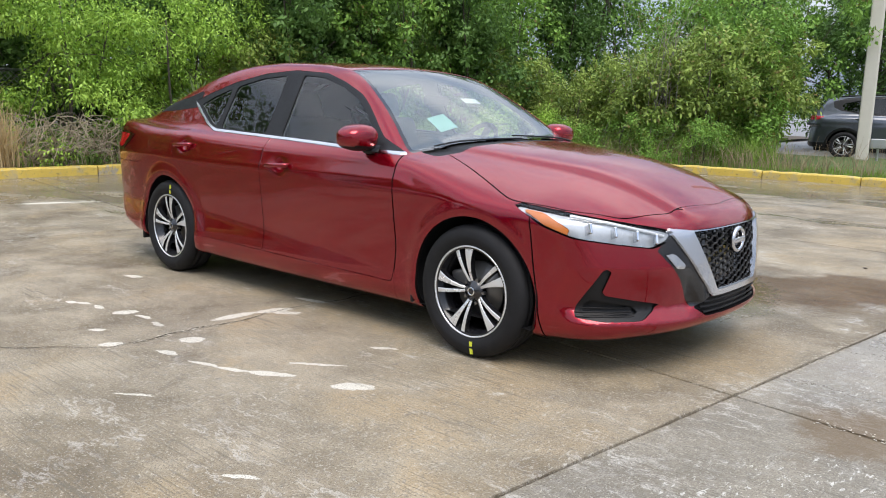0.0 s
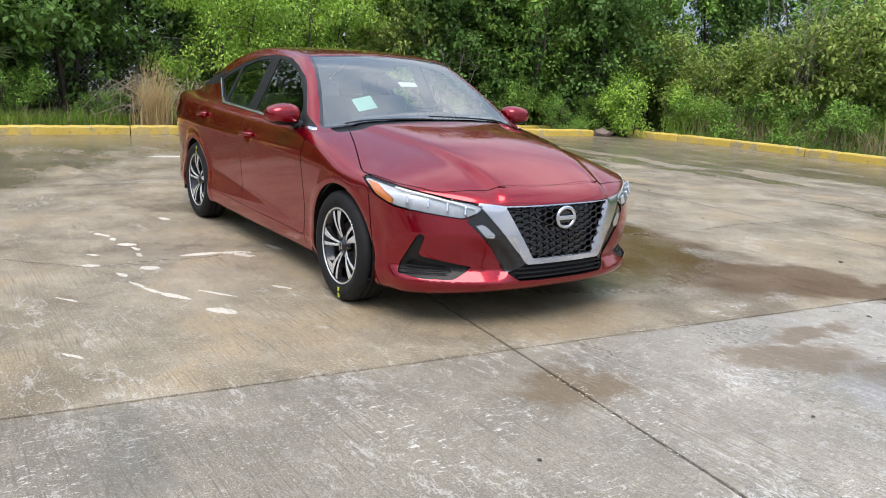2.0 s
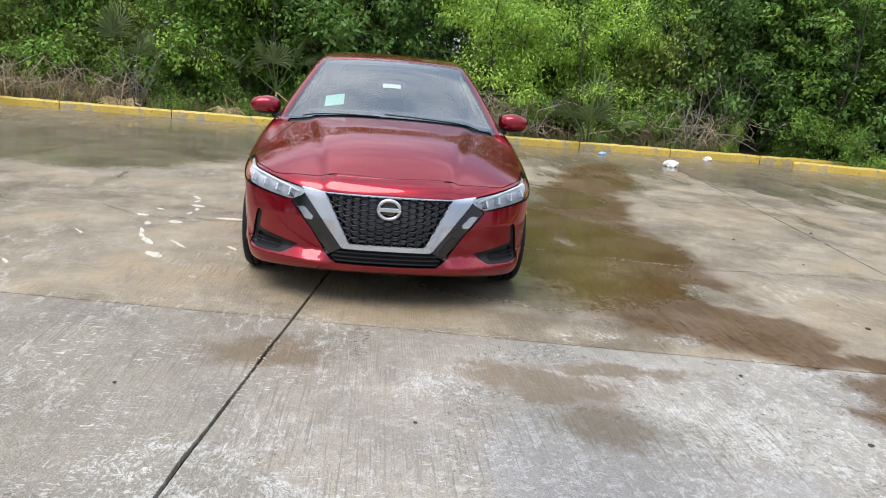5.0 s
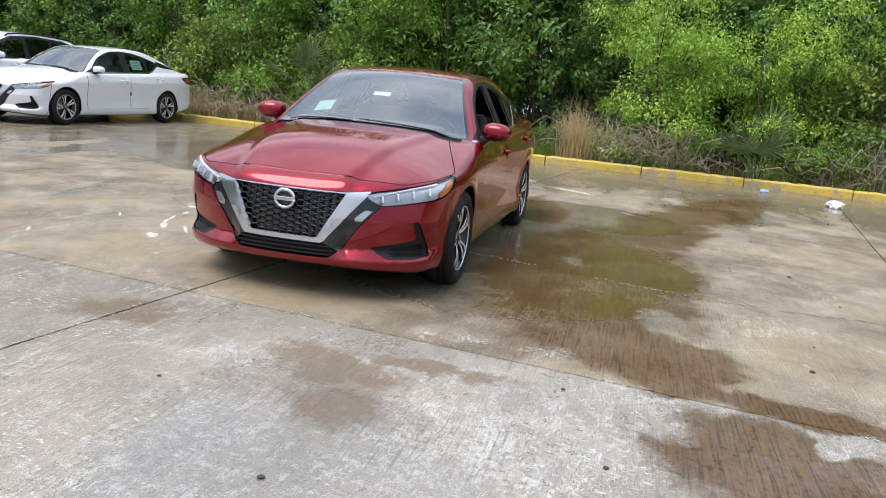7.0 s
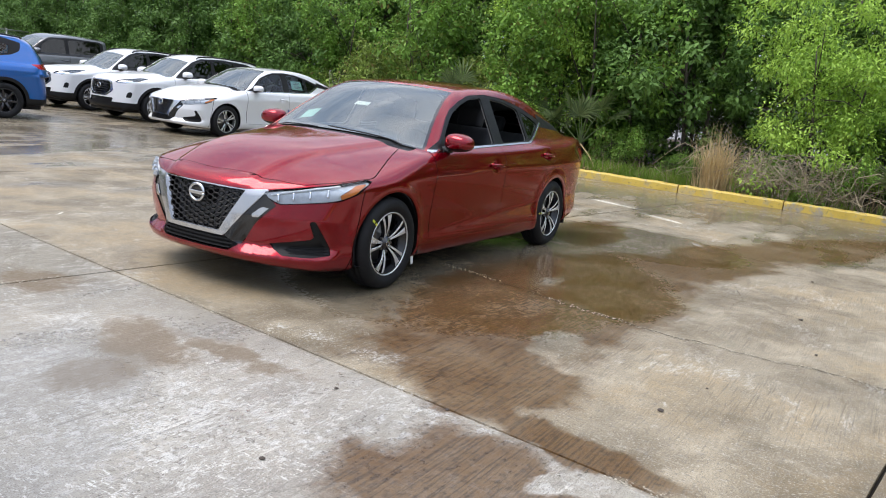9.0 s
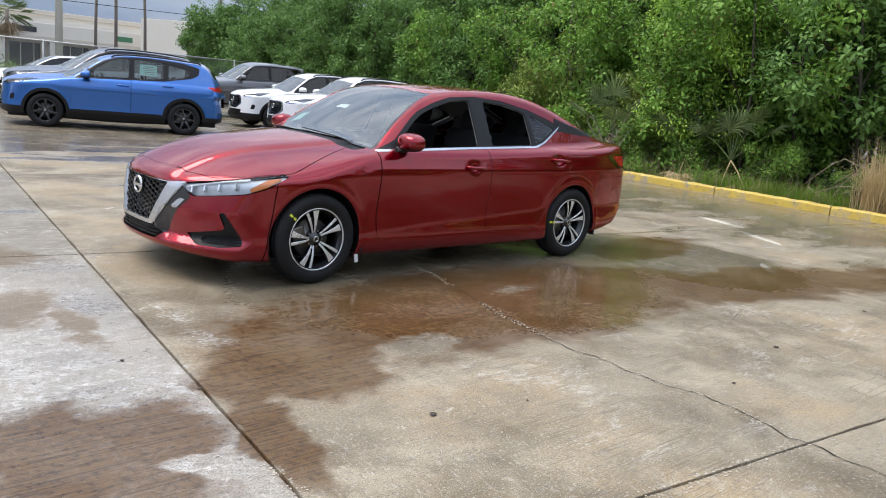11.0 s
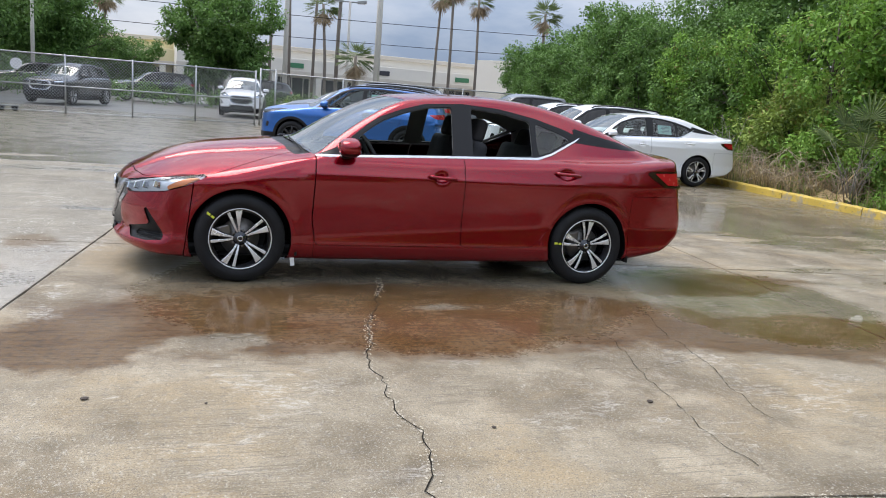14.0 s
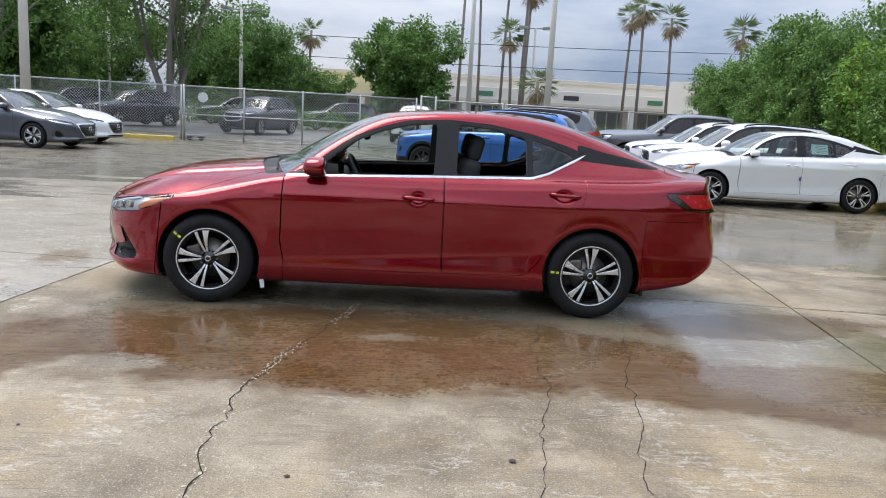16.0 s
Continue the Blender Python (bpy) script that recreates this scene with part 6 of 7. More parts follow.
def ribbons(rng, roots, height, lean, width, seg=4, curl=0.3):
    """Thin curved blades from root places: vertices and quads."""
    n = len(roots)
    a = rng.uniform(0, 2 * math.pi, n)
    d = np.stack([np.cos(a), np.sin(a), np.zeros(n)], 1)
    s = np.stack([-np.sin(a + rng.normal(size=n)), np.cos(a), np.zeros(n)], 1)
    H = height * rng.uniform(.45, 1.15, n)
    ln = lean * rng.uniform(.1, 1.2, n)
    V = []
    for k in range(seg + 1):
        t = k / seg
        p = roots + d * (ln * H * t ** 1.7)[:, None] + np.array([0, 0, 1.0]) * (H * (t - curl * ln * t ** 2.4))[:, None]
        p = p + rng.normal(size=(n, 3)) * (.02 * H * t)[:, None]
        w = width * (1 - .85 * t)
        V += [p - s * w, p + s * w]
    V = np.stack(V, 1)
    m = V.shape[1]
    Q = []
    for k in range(seg):
        Q.append(np.stack([np.arange(n) * m + 2 * k, np.arange(n) * m + 2 * k + 1, np.arange(n) * m + 2 * k + 3, np.arange(n) * m + 2 * k + 2], 1))
    return V.reshape(-1, 3), np.concatenate(Q)


def along(rng, pts, n, depth, z=.07, behind=(-1, 0)):
    """n random places along a broken line, spread back from it by depth."""
    P = np.array(pts, float)
    seg = np.linalg.norm(np.diff(P, axis=0), axis=1)
    i = rng.choice(len(seg), n, p=seg / seg.sum())
    t = rng.random(n)[:, None]
    xy = P[i] * (1 - t) + P[i + 1] * t + np.array(behind) * (rng.random(n) ** 1.3 * depth)[:, None]
    return np.column_stack([xy, np.full(n, z)])


# stock of plants, then copies of them along the lot's edges
def stock():
    out = {}
    out["dark"] = make_plant("broadleaf_tree", 1, 5.2, 1.9, 190, 62, .14, .075, LEAF_DARK, .05, .03, .30, "dense dark green broadleaf tree in the wood", lobes=7)
    out["mid"] = make_plant("broadleaf_tree", 2, 4.6, 1.8, 190, 62, .13, .068, LEAF_MID, .045, .03, .30, "leafy mid-green tree at the wood's edge", lobes=7)
    out["bright"] = make_plant("leafy_shrub", 3, 3.7, 1.75, 190, 95, .09, .036, LEAF_LIGHT, .04, .04, .34, "bright yellow-green feathery shrub behind the kerb", lobes=6, droop=.45)
    out["olive"] = make_plant("wild_shrub", 4, 2.7, 1.4, 130, 60, .115, .052, LEAF_OLIVE, .03, .04, .30, "olive green wild shrub on the verge", lobes=6)
    out["low"] = make_plant("wild_shrub", 5, 1.25, .9, 55, 70, .08, .036, LEAF_MID, .015, .02, .26, "low green undergrowth shrub", lobes=5)
    out["tall"] = make_plant("tall_tree", 6, 7.6, 2.4, 170, 70, .17, .09, LEAF_DARK, .10, .06, .65, "tall dark tree deep in the wood", lobes=8, stems=2)
    out["lowlight"] = make_plant("wild_shrub", 7, 1.5, .85, 55, 75, .08, .036, LEAF_LIGHT, .015, .02, .28, "bright green sapling by the kerb", lobes=4)
    return out


STOCK = stock()
placed = set()


def put(kind, x, y, rz=0.0, s=1.0, z=.06, group=""):
    src = STOCK[kind]
    m = pose(x, y, z, 0, 0, rz) @ Matrix.Scale(s, 4)
    if kind not in placed:
        placed.add(kind)
        src.matrix_basis = m
        ob = src
    else:
        ob = copy_thing(src, m)
        ob.matrix_basis = m
    if group:
        tagged(ob, group=group)
    return ob


rp = random.Random(11)


def edge_x(y):
    return -8.95 + .07 * y


# the wood behind the car: a front of shrubs and trees, then taller ones
for i in range(34):
    y = -27 + i * 1.22
    kind = rp.choice(["mid", "dark", "mid", "dark", "olive"])
    if y < -15:
        kind = "dark"
    if 1.0 < y < 5.0:
        continue
    hgt = 1.0 if y > -14 else max(.72, 1 - (-14 - y) * .03)
    put(kind, edge_x(y) - 1.9 - rp.uniform(0, .8), y + rp.uniform(-.3, .3), rp.uniform(0, 360), hgt * rp.uniform(.8, 1.1), group="trees at the wood's edge")
put("bright", edge_x(3) - 1.55, 2.3, 40, .98, group="bright shrubs")
put("bright", edge_x(3) - 1.75, 4.4, 170, .92, group="bright shrubs")
put("dark", edge_x(-16) - 1.6, -15.8, 250, .8, group="trees at the wood's edge")
put("bright", edge_x(-4) - 2.6, -3.2, 20, 1.1, group="bright shrubs")
for i in range(24):
    y = -30 + i * 1.9
    hgt = 1.0 if y > -15 else max(.62, 1 - (-15 - y) * .028)
    put(rp.choice(["tall", "dark", "tall"]), edge_x(y) - 4.6 - rp.uniform(0, 1.6), y + rp.uniform(-.5, .5), rp.uniform(0, 360), hgt * rp.uniform(.85, 1.15), group="tall trees of the wood")
for i in range(12):
    y = -30 + i * 3.8
    put("tall", edge_x(y) - 8.2 - rp.uniform(0, 1.5), y + rp.uniform(-.5, .5), rp.uniform(0, 360), (1.0 if y > -14 else .75) * rp.uniform(.9, 1.2), group="tall trees of the wood")
# undergrowth
for i in range(16):
    y = -13 + i * 1.45 + rp.uniform(-.4, .4)
    if .0 < y < 1.2 or 3.3 < y < 4.6:
        continue
    put(rp.choice(["low", "low", "lowlight", "low"]), edge_x(y) - .75 - rp.uniform(0, .4), y, rp.uniform(0, 360), rp.uniform(.5, .95), group="undergrowth")
# corner and the right-hand thicket
for x, y, k, s in ((-9.6, 9.2, "mid", .95), (-9.0, 11.0, "dark", .9), (-8.3, 12.6, "olive", 1.0), (-9.8, 13.4, "mid", 1.0), (-7.0, 12.6, "olive", .75), (-5.8, 13.4, "olive", .9), (-4.6, 13.0, "olive", .95), (-3.9, 13.5, "olive", 1.1),
                   (-4.0, 14.6, "mid", .85), (-5.4, 15.0, "olive", 1.2), (-10.2, 16.5, "dark", 1.1), (-7.4, 15.4, "olive", .8), (-12, 12, "tall", .9), (-13, 16, "tall", 1.0),
                   (-11.0, 20, "tall", 1.0), (-7.5, 24, "tall", .9), (-3.5, 26.5, "tall", .95), (1.0, 27.5, "tall", 1.0), (5.5, 27, "tall", .9), (-1.0, 24.6, "mid", 1.1), (3.0, 24.8, "mid", 1.1), (7, 24.5, "mid", 1.1)):
    put(k, x, y, rp.uniform(0, 360), s, group="thicket behind the verge")
for x, y, k, s in ((-3.6, 15.2, "olive", 1.2), (-3.9, 17.4, "mid", 1.05), (-6.5, 17.5, "mid", 1.0), (-9, 27, "dark", 1.3), (-5.5, 29, "dark", 1.35), (-2.5, 30.5, "dark", 1.3), (.5, 31, "dark", 1.4), (3.5, 30.5, "dark", 1.3), (-12.6, 1.6, "dark", .95), (-12.4, 3.2, "dark", .9), (-12.5, 4.8, "dark", .95)):
    put(k, x, y, rp.uniform(0, 360), s, group="trees behind the thicket")
put("lowlight", -7.3, 10.7, 60, .95, group="undergrowth")
put("lowlight", -7.0, 11.6, 200, .8, group="undergrowth")
for x, y in ((-6.3, 11.9), (-5.2, 12.0), (-4.2, 12.2), (-3.4, 12.1), (-8.2, 9.3), (-8.0, 10.2)):
    put("low", x, y, rp.uniform(0, 360), rp.uniform(.6, .9), group="undergrowth")

# dry brush, grass and straw along the kerb
rng = np.random.default_rng(4)
back_line = [(-10.6, -22), (-9.5, -6.2), (-9.1, .2), (-8.8, 7.2)]


def stuff(name, V, Q, material, label, category):
    ob = new(name, fast_mesh(name, V, Q, material))
    return tagged(ob, label, category, kind="stuff")


V, Q = ribbons(rng, along(rng, back_line, 2600, .9), .62, .9, .0045, 5, .5)
stuff("dry_brush", V, Q, TWIG, "tangled dry brown twigs along the kerb", "brush")
V, Q = ribbons(rng, along(rng, [(-10.3, -12), (-9.7, -5.2)], 1300, 1.0), 1.0, 1.0, .006, 5, .6)
stuff("dry_brush", V, Q, TWIG, "heap of dead pale brushwood at the wood's edge", "brush")
V, Q = ribbons(rng, along(rng, [(-10.5, -21), (-9.5, -5.5)], 3000, 1.1), .85, .9, .006, 5, .6)
stuff("dry_brush", V, Q, STRAW, "tan dead grass and stalks before the wood", "brush")
V, Q = ribbons(rng, along(rng, back_line, 2600, .7), .28, .6, .007)
stuff("grass", V, Q, GRASS, "fresh green grass behind the kerb", "grass")
V, Q = ribbons(rng, along(rng, [(-9.25, -2.4), (-9.2, .3)], 1500, .9), .32, .6, .009)
stuff("grass", V, Q, GRASS, "thick green grass behind the kerb", "grass")
V, Q = ribbons(rng, along(rng, [(-6.6, 11.2), (-4.0, 11.7), (6, 11.6)], 1500, .8, .09, (0, 1)), .7, .8, .006, 5, .5)
stuff("dry_brush", V, Q, TWIG, "brown dead stalks under the thicket", "brush")
V, Q = ribbons(rng, along(rng, [(-6.6, 10.9), (-4.6, 11.4), (8, 11.4)], 5200, 1.5, .09, (0, 1)), .16, .6, .006)
stuff("grass", V, Q, GRASS, "green verge grass behind the kerb", "grass")
V, Q = ribbons(rng, along(rng, [(-6.8, 11.0), (-5.0, 11.9), (-2, 12.4)], 1600, 1.2, .09, (0, 1)), .75, .6, .008)
stuff("grass", V, Q, GRASS, "tall green weeds in the verge", "grass")


def tangle(pts, n, seed, label):
    """Pale dead vines that loop over one another."""
    rg = np.random.default_rng(seed)
    r = along(rg, pts, n, .5)
    bm = bmesh.new()
    for x, y, z in r:
        a, h, w = rg.uniform(0, 6.28), rg.uniform(.25, .85), rg.uniform(.5, 1.7)
        dx, dy = math.cos(a) * w * .6, math.sin(a) * w
        bend = rg.normal(size=(7, 3)) * .10
        tube([(x + dx * t + b[0], y + dy * t + b[1], max(.04, z + h * math.sin(2.5 * t) + b[2])) for t, b in zip((0, .15, .3, .47, .65, .82, 1.0), bend)], rg.uniform(.006, .013), .004, 5, bm)
    return tagged(bm_object("dead_vines", bm, PALEVINE), label, "brush", kind="stuff")


PALEVINE = plain("dead_vine", (0.42, 0.35, 0.25), 0.85, spread=.3, scale=5)
tangle([(-9.5, .9), (-9.25, 3.2)], 190, 1, "tangle of pale dead vines behind the kerb")
tangle([(-10.0, -8.5), (-9.75, -5.2)], 110, 2, "tangle of pale dead vines at the wood's edge")
tangle([(-10.6, -20), (-10.0, -9)], 170, 3, "tangle of pale dead vines at the wood's edge")
tangle([(-9.2, 5.0), (-9.0, 7.2)], 70, 4, "tangle of pale dead vines behind the kerb")


def straw_tuft(x, y, n=520, h=1.15, label="tall tan dried grass tuft behind the kerb"):
    r = np.column_stack([x + rng.normal(size=n) * .10, y + rng.normal(size=n) * .13, np.full(n, .07)])
    V, Q = ribbons(rng, r, h, .55, .006, 6, .8)
    ob = new("grass_tuft", fast_mesh("grass_tuft", V, Q, STRAW))
    return tagged(ob, label, "grass tuft")


straw_tuft(-9.25, .70, 620, 1.25)


def palmetto(x, y, size=1.0, fans=9, dead=1, seed=0, label="fan palm with stiff green fronds behind the kerb", z=.07):
    """A trunkless fan palm: stalks that each carry a fan of folded blades."""
    rnd = random.Random(seed)
    top = tagged(new("fan_palm"), label, "palm")
    top.matrix_world = pose(x, y, z)
    for i in range(fans):
        az = 2 * math.pi * (i + rnd.random() * .6) / fans
        el = rnd.uniform(.5, 1.35) if i >= dead else rnd.uniform(-1.1, -.5)
        d = Vector((math.cos(az) * math.cos(el), math.sin(az) * math.cos(el), math.sin(el)))
        L = size * rnd.uniform(.5, .8)
        tip = d * L
        bm = bmesh.new()
        tube([(0, 0, 0), tuple(d * L * .5 + Vector((0, 0, .04))), tuple(tip)], .012 * size, .006 * size, 5, bm)
        s = d.cross(Vector((0, 0, 1))).normalized()
        n = s.cross(d)
        k = 17
        for j in range(k):
            a = (j / (k - 1) - .5) * radians(200)
            bd = (d * math.cos(a) + s * math.sin(a)).normalized()
            bl = size * rnd.uniform(.42, .56) * (1 - .25 * abs(a) / 1.75)
            w = .021 * size
            sd = bd.cross(n).normalized()
            p0, p1 = tip, tip + bd * bl * .55 + n * .02
            p2 = tip + bd * bl + Vector((0, 0, -.10 * size * rnd.random()))
            v = [bm.verts.new(q) for q in (p0, p1 + sd * w, p2, p1 - sd * w)]
            mid = bm.verts.new(p1 - n * w * .6)
            bm.faces.new((v[0], v[1], mid))
            bm.faces.new((v[1], v[2], mid))
            bm.faces.new((v[2], v[3], mid))
            bm.faces.new((v[3], v[0], mid))
        part("frond", bm, STRAW if i < dead else PALM_GREEN, top)
    return top


palmetto(-9.12, 4.08, 1.3, 12, 3, 1)
palmetto(-10.1, -3.3, 1.1, 9, 2, 2, "fan palm with drooping brown dead fronds", .5)
palmetto(-10.1, -5.2, 1.2, 9, 1, 3, z=.75)
palmetto(-9.9, -2.2, 1.1, 9, 2, 4, z=.6)
palmetto(-9.6, 6.9, .9, 8, 1, 5)
palmetto(-8.2, 13.2, 1.1, 9, 1, 6, z=.4)


def bare_shrub(x, y, h, seed, label="leafless pale shrub with thin crossing twigs"):
    rnd = random.Random(seed)
    bm = bmesh.new()
    for i in range(9):
        a = rnd.uniform(0, 6.28)
        p = Vector((rnd.uniform(-.1, .1), rnd.uniform(-.1, .1), 0))
        d = Vector((math.cos(a) * .35, math.sin(a) * .35, 1)).normalized()
        L = h * rnd.uniform(.6, 1.1)
        m, t = p + d * L * .5, p + d * L + Vector((rnd.uniform(-.2, .2), rnd.uniform(-.2, .2), 0))
        tube([tuple(p), tuple(m), tuple(t)], .011, .003, 5, bm)
        for _ in range(5):
            s = m.lerp(t, rnd.random())
            e = s + Vector((rnd.uniform(-.4, .4), rnd.uniform(-.4, .4), rnd.uniform(.1, .5))) * h * .3
            tube([tuple(s), tuple(e)], .005, .002, 4, bm)
    ob = bm_object("bare_shrub", bm, PALEBARK)
    ob.matrix_world = pose(x, y, .05)
    return tagged(ob, label, "shrub")


bare_shrub(-9.3, 7.0, 2.0, 1)
bare_shrub(-9.2, 6.2, 1.4, 2)
bare_shrub(-4.9, 12.7, 3.3, 3)
bare_shrub(-4.4, 12.9, 3.0, 4)
bare_shrub(-9.6, -4.8, 1.3, 5)
bare_shrub(-9.9, -8.6, 1.5, 6)


def litter(x, y, seed, material, s=.12, label="crumpled white paper litter on the ground"):
    rnd = random.Random(seed)
    bm = bmesh.new()
    bmesh.ops.create_icosphere(bm, subdivisions=2, radius=s)
    for v in bm.verts:
        v.co *= 1 + .5 * noise.noise(v.co * 14 + Vector((seed, 0, 0)))
        v.co.z = max(0, v.co.z * .55 + s * .3)
    ob = bm_object("litter", bm, material, smooth=False)
    ob.matrix_world = pose(x, y, 0)
    return tagged(ob, label, "litter")


litter(-6.7, 4.95, 1, WHITELABEL, .13)
litter(-8.0, 4.1, 2, plain("blue_wrapper", (.25, .45, .62), .4), .07, "small blue wrapper by the kerb")
litter(-7.55, 9.98, 3, plain("brown_rag", (.22, .17, .14), .8), .2, "brown bundle of debris beside the kerb")
litter(-8.35, 6.3, 4, WHITELABEL, .09)

# ---- the cars ----
hero, hero_field = build_sedan(0, 0, 0, RED, "dark metallic red four-door sedan on wet concrete")


def on_screen(x, y, w, d, name, material, label):
    """A paper label on the inside of the windscreen."""
    bm = bmesh.new()
    n = 4
    g = []
    for i in range(n + 1):
        for j in range(n + 1):
            px, py = x + d * (i / n - .5), y + w * (j / n - .5)
            pz = float(shell_z(hero_field, np.array(px), np.array(abs(py)))) - .006
            g.append(bm.verts.new((px, py, pz)))
    for i in range(n):
        for j in range(n):
            bm.faces.new((g[i * (n + 1) + j], g[(i + 1) * (n + 1) + j], g[(i + 1) * (n + 1) + j + 1], g[i * (n + 1) + j + 1]))
    return part(name, bm, material, hero, label)


on_screen(.742, -.41, .135, .11, "delivery_sheet", PAPER, "pale green paper sheet inside the windscreen")
on_screen(.60, -.008, .135, .05, "screen_label", WHITELABEL, "white paper label at the screen's top")
mp = part("mirror_pod", box_bm(.05, .20, .06, (.32, 0, 1.20), .02, 3), DASH, hero, smooth=True)
for ax_, s, dx, dz in ((1.356, 1, .205, .165), (-1.356, 1, .262, .02), (1.356, -1, .03, -.262), (-1.356, -1, .05, .258)):
    part("tyre_tag", box_bm(.016, .004, .06, (ax_ + dx, s * .893, .316 + dz), 0, rot=Matrix.Rotation(math.atan2(dx, dz), 3, "Y")), YELLOWTAG, hero, "small yellow tyre label")
for s in (1, -1):
    part("mud_flap", box_bm(.02, .16, .17, (-1.735, s * .80, .27), .006), TRIM, hero)

for s in (1, -1):
    part("mud_flap", box_bm(.018, .13, .15, (.965, s * .80, .27), .005), TRIM, hero)
part("transit_tag", box_bm(.03, .006, .065, (.985, .835, .150), .002, rot=Matrix.Rotation(radians(8), 3, "Y")), WHITELABEL, hero, "white plastic tag hanging behind the wheel")

white_sedan, ws_field = build_sedan(-7.05, -8.72, -5, WHITE, "white four-door sedan parked with its tail to the wood", False, .036, open_driver=False)
window_sheet(white_sedan, ws_field, -.62, 1.13, .30, .20)
part("door_guard", box_bm(.03, .02, .07, (-.25, .905, .58), .006), plain("blue_foam", (.05, .09, .3), .7), white_sedan, "small blue door guard")

white_suv = build_vehicle(CROSSOVER, "compact_suv", -7.55, -11.40, -6, WHITE, "white compact crossover parked in the row", rails=True, group="white crossovers")
white_suv2 = copy_thing(white_suv, pose(-7.85, -14.05, 0, 0, 0, -6))
blue_suv = build_vehicle(CROSSOVER, "compact_suv", -1.88, -12.02, -20, BLUE, "bright blue compact crossover with black steel wheels", rails=True, rim=RIMBLACK, glass=SIDEGLASS, spokes=7, pairs=False)
window_sheet(blue_suv, car_field(CROSSOVER), -.60, 1.27, .34, .24)
pickup = build_vehicle(TRUCK, "pickup_truck", -8.7, -18.6, -8, GREY, "dark grey crew-cab pickup truck", h=.06)
dark_suv = build_vehicle(CROSSOVER, "family_suv", -3.0, -15.9, -12, SLATE, "dark grey sport utility vehicle beside the blue one", rails=True, scale=1.1, h=.06)
white_saloon = build_vehicle(COUPE4, "saloon_car", -2.6, -18.6, -10, WHITE, "white saloon with dark windows by the fence", h=.06)
grey_saloon = build_vehicle(COUPE4, "saloon_car", 10.45, -14.7, 172, SLATE, "dark grey saloon facing the driveway", h=.05)
pale_saloon = copy_thing(white_saloon, pose(10.75, -17.5, 0, 0, 0, 172))
tagged(pale_saloon, "white saloon parked beside a grey one")
# beyond the fence and behind the thicket
far_white = copy_thing(white_suv, pose(-.3, -30.6, 0, 0, 0, 88) @ Matrix.Scale(1.08, 4))
far_white.matrix_basis = pose(-.3, -30.6, 0, 0, 0, 84) @ Matrix.Scale(1.08, 4)
tagged(far_white, "white sport utility vehicle facing the gate", group="cars beyond the fence")
far_dark = build_vehicle(CROSSOVER, "family_suv", 7.0, -31.5, 70, DARK, "black sport utility vehicle beyond the fence", rails=True, scale=1.1, h=.07, group="cars beyond the fence")
for px, py, rz in ((13.6, -33.5, 55), (17.2, -34.5, 50), (4.2, -43, 5), (-1.6, -44, 5), (10.6, -43.5, 5)):
    q = copy_thing(far_dark, pose(px, py, 0, 0, 0, rz))
    q.matrix_basis = pose(px, py, 0, 0, 0, rz) @ Matrix.Scale(1.1, 4)
crossover = copy_thing(dark_suv, pose(-.6, 20.5, 0, 0, 0, 14))
crossover.matrix_basis = pose(-1.55, 21.2, 0, 0, 0, 14) @ Matrix.Scale(1.12, 4)
tagged(crossover, "grey sport utility vehicle with bright wheels behind the verge")
for px, py in ((-11.5, 22.5), (-14.6, 22.0)):
    q = copy_thing(white_saloon, pose(px, py, 0, 0, 0, 100))
    tagged(q, "white car half hidden by the thicket")

# ---- fence and gate ----
GALV = plain("galvanised_steel", (0.42, 0.43, 0.43), 0.45, metal=0.7, spread=0.15, scale=8)
WOODPOLE = plain("weathered_pole", (0.20, 0.17, 0.14), 0.85, spread=0.3, scale=4, bump=.5, bump_scale=30)
POLECONC = plain("concrete_pole", (0.58, 0.55, 0.49), 0.75, spread=0.12, scale=5, bump=.3, bump_scale=60)
LAMPGREY = plain("lamp_housing", (0.30, 0.30, 0.29), 0.5, spread=.1)
STUCCO = plain("cream_stucco", (0.72, 0.68, 0.60), 0.8, spread=0.06, scale=2, bump=.2, bump_scale=40)
STUCCO_Y = plain("yellow_stucco", (0.68, 0.60, 0.36), 0.8, spread=0.06, scale=2)
STUCCO_B = plain("beige_band", (0.58, 0.53, 0.45), 0.8, spread=0.06, scale=2)
SHOPGLASS = plain("shop_glass", (0.03, 0.035, 0.04), 0.1, spread=.2)
SIGNDARK = plain("sign_letters", (0.04, 0.04, 0.05), 0.5)
SIGNGREEN = plain("sign_green", (0.05, 0.2, 0.1), 0.5)


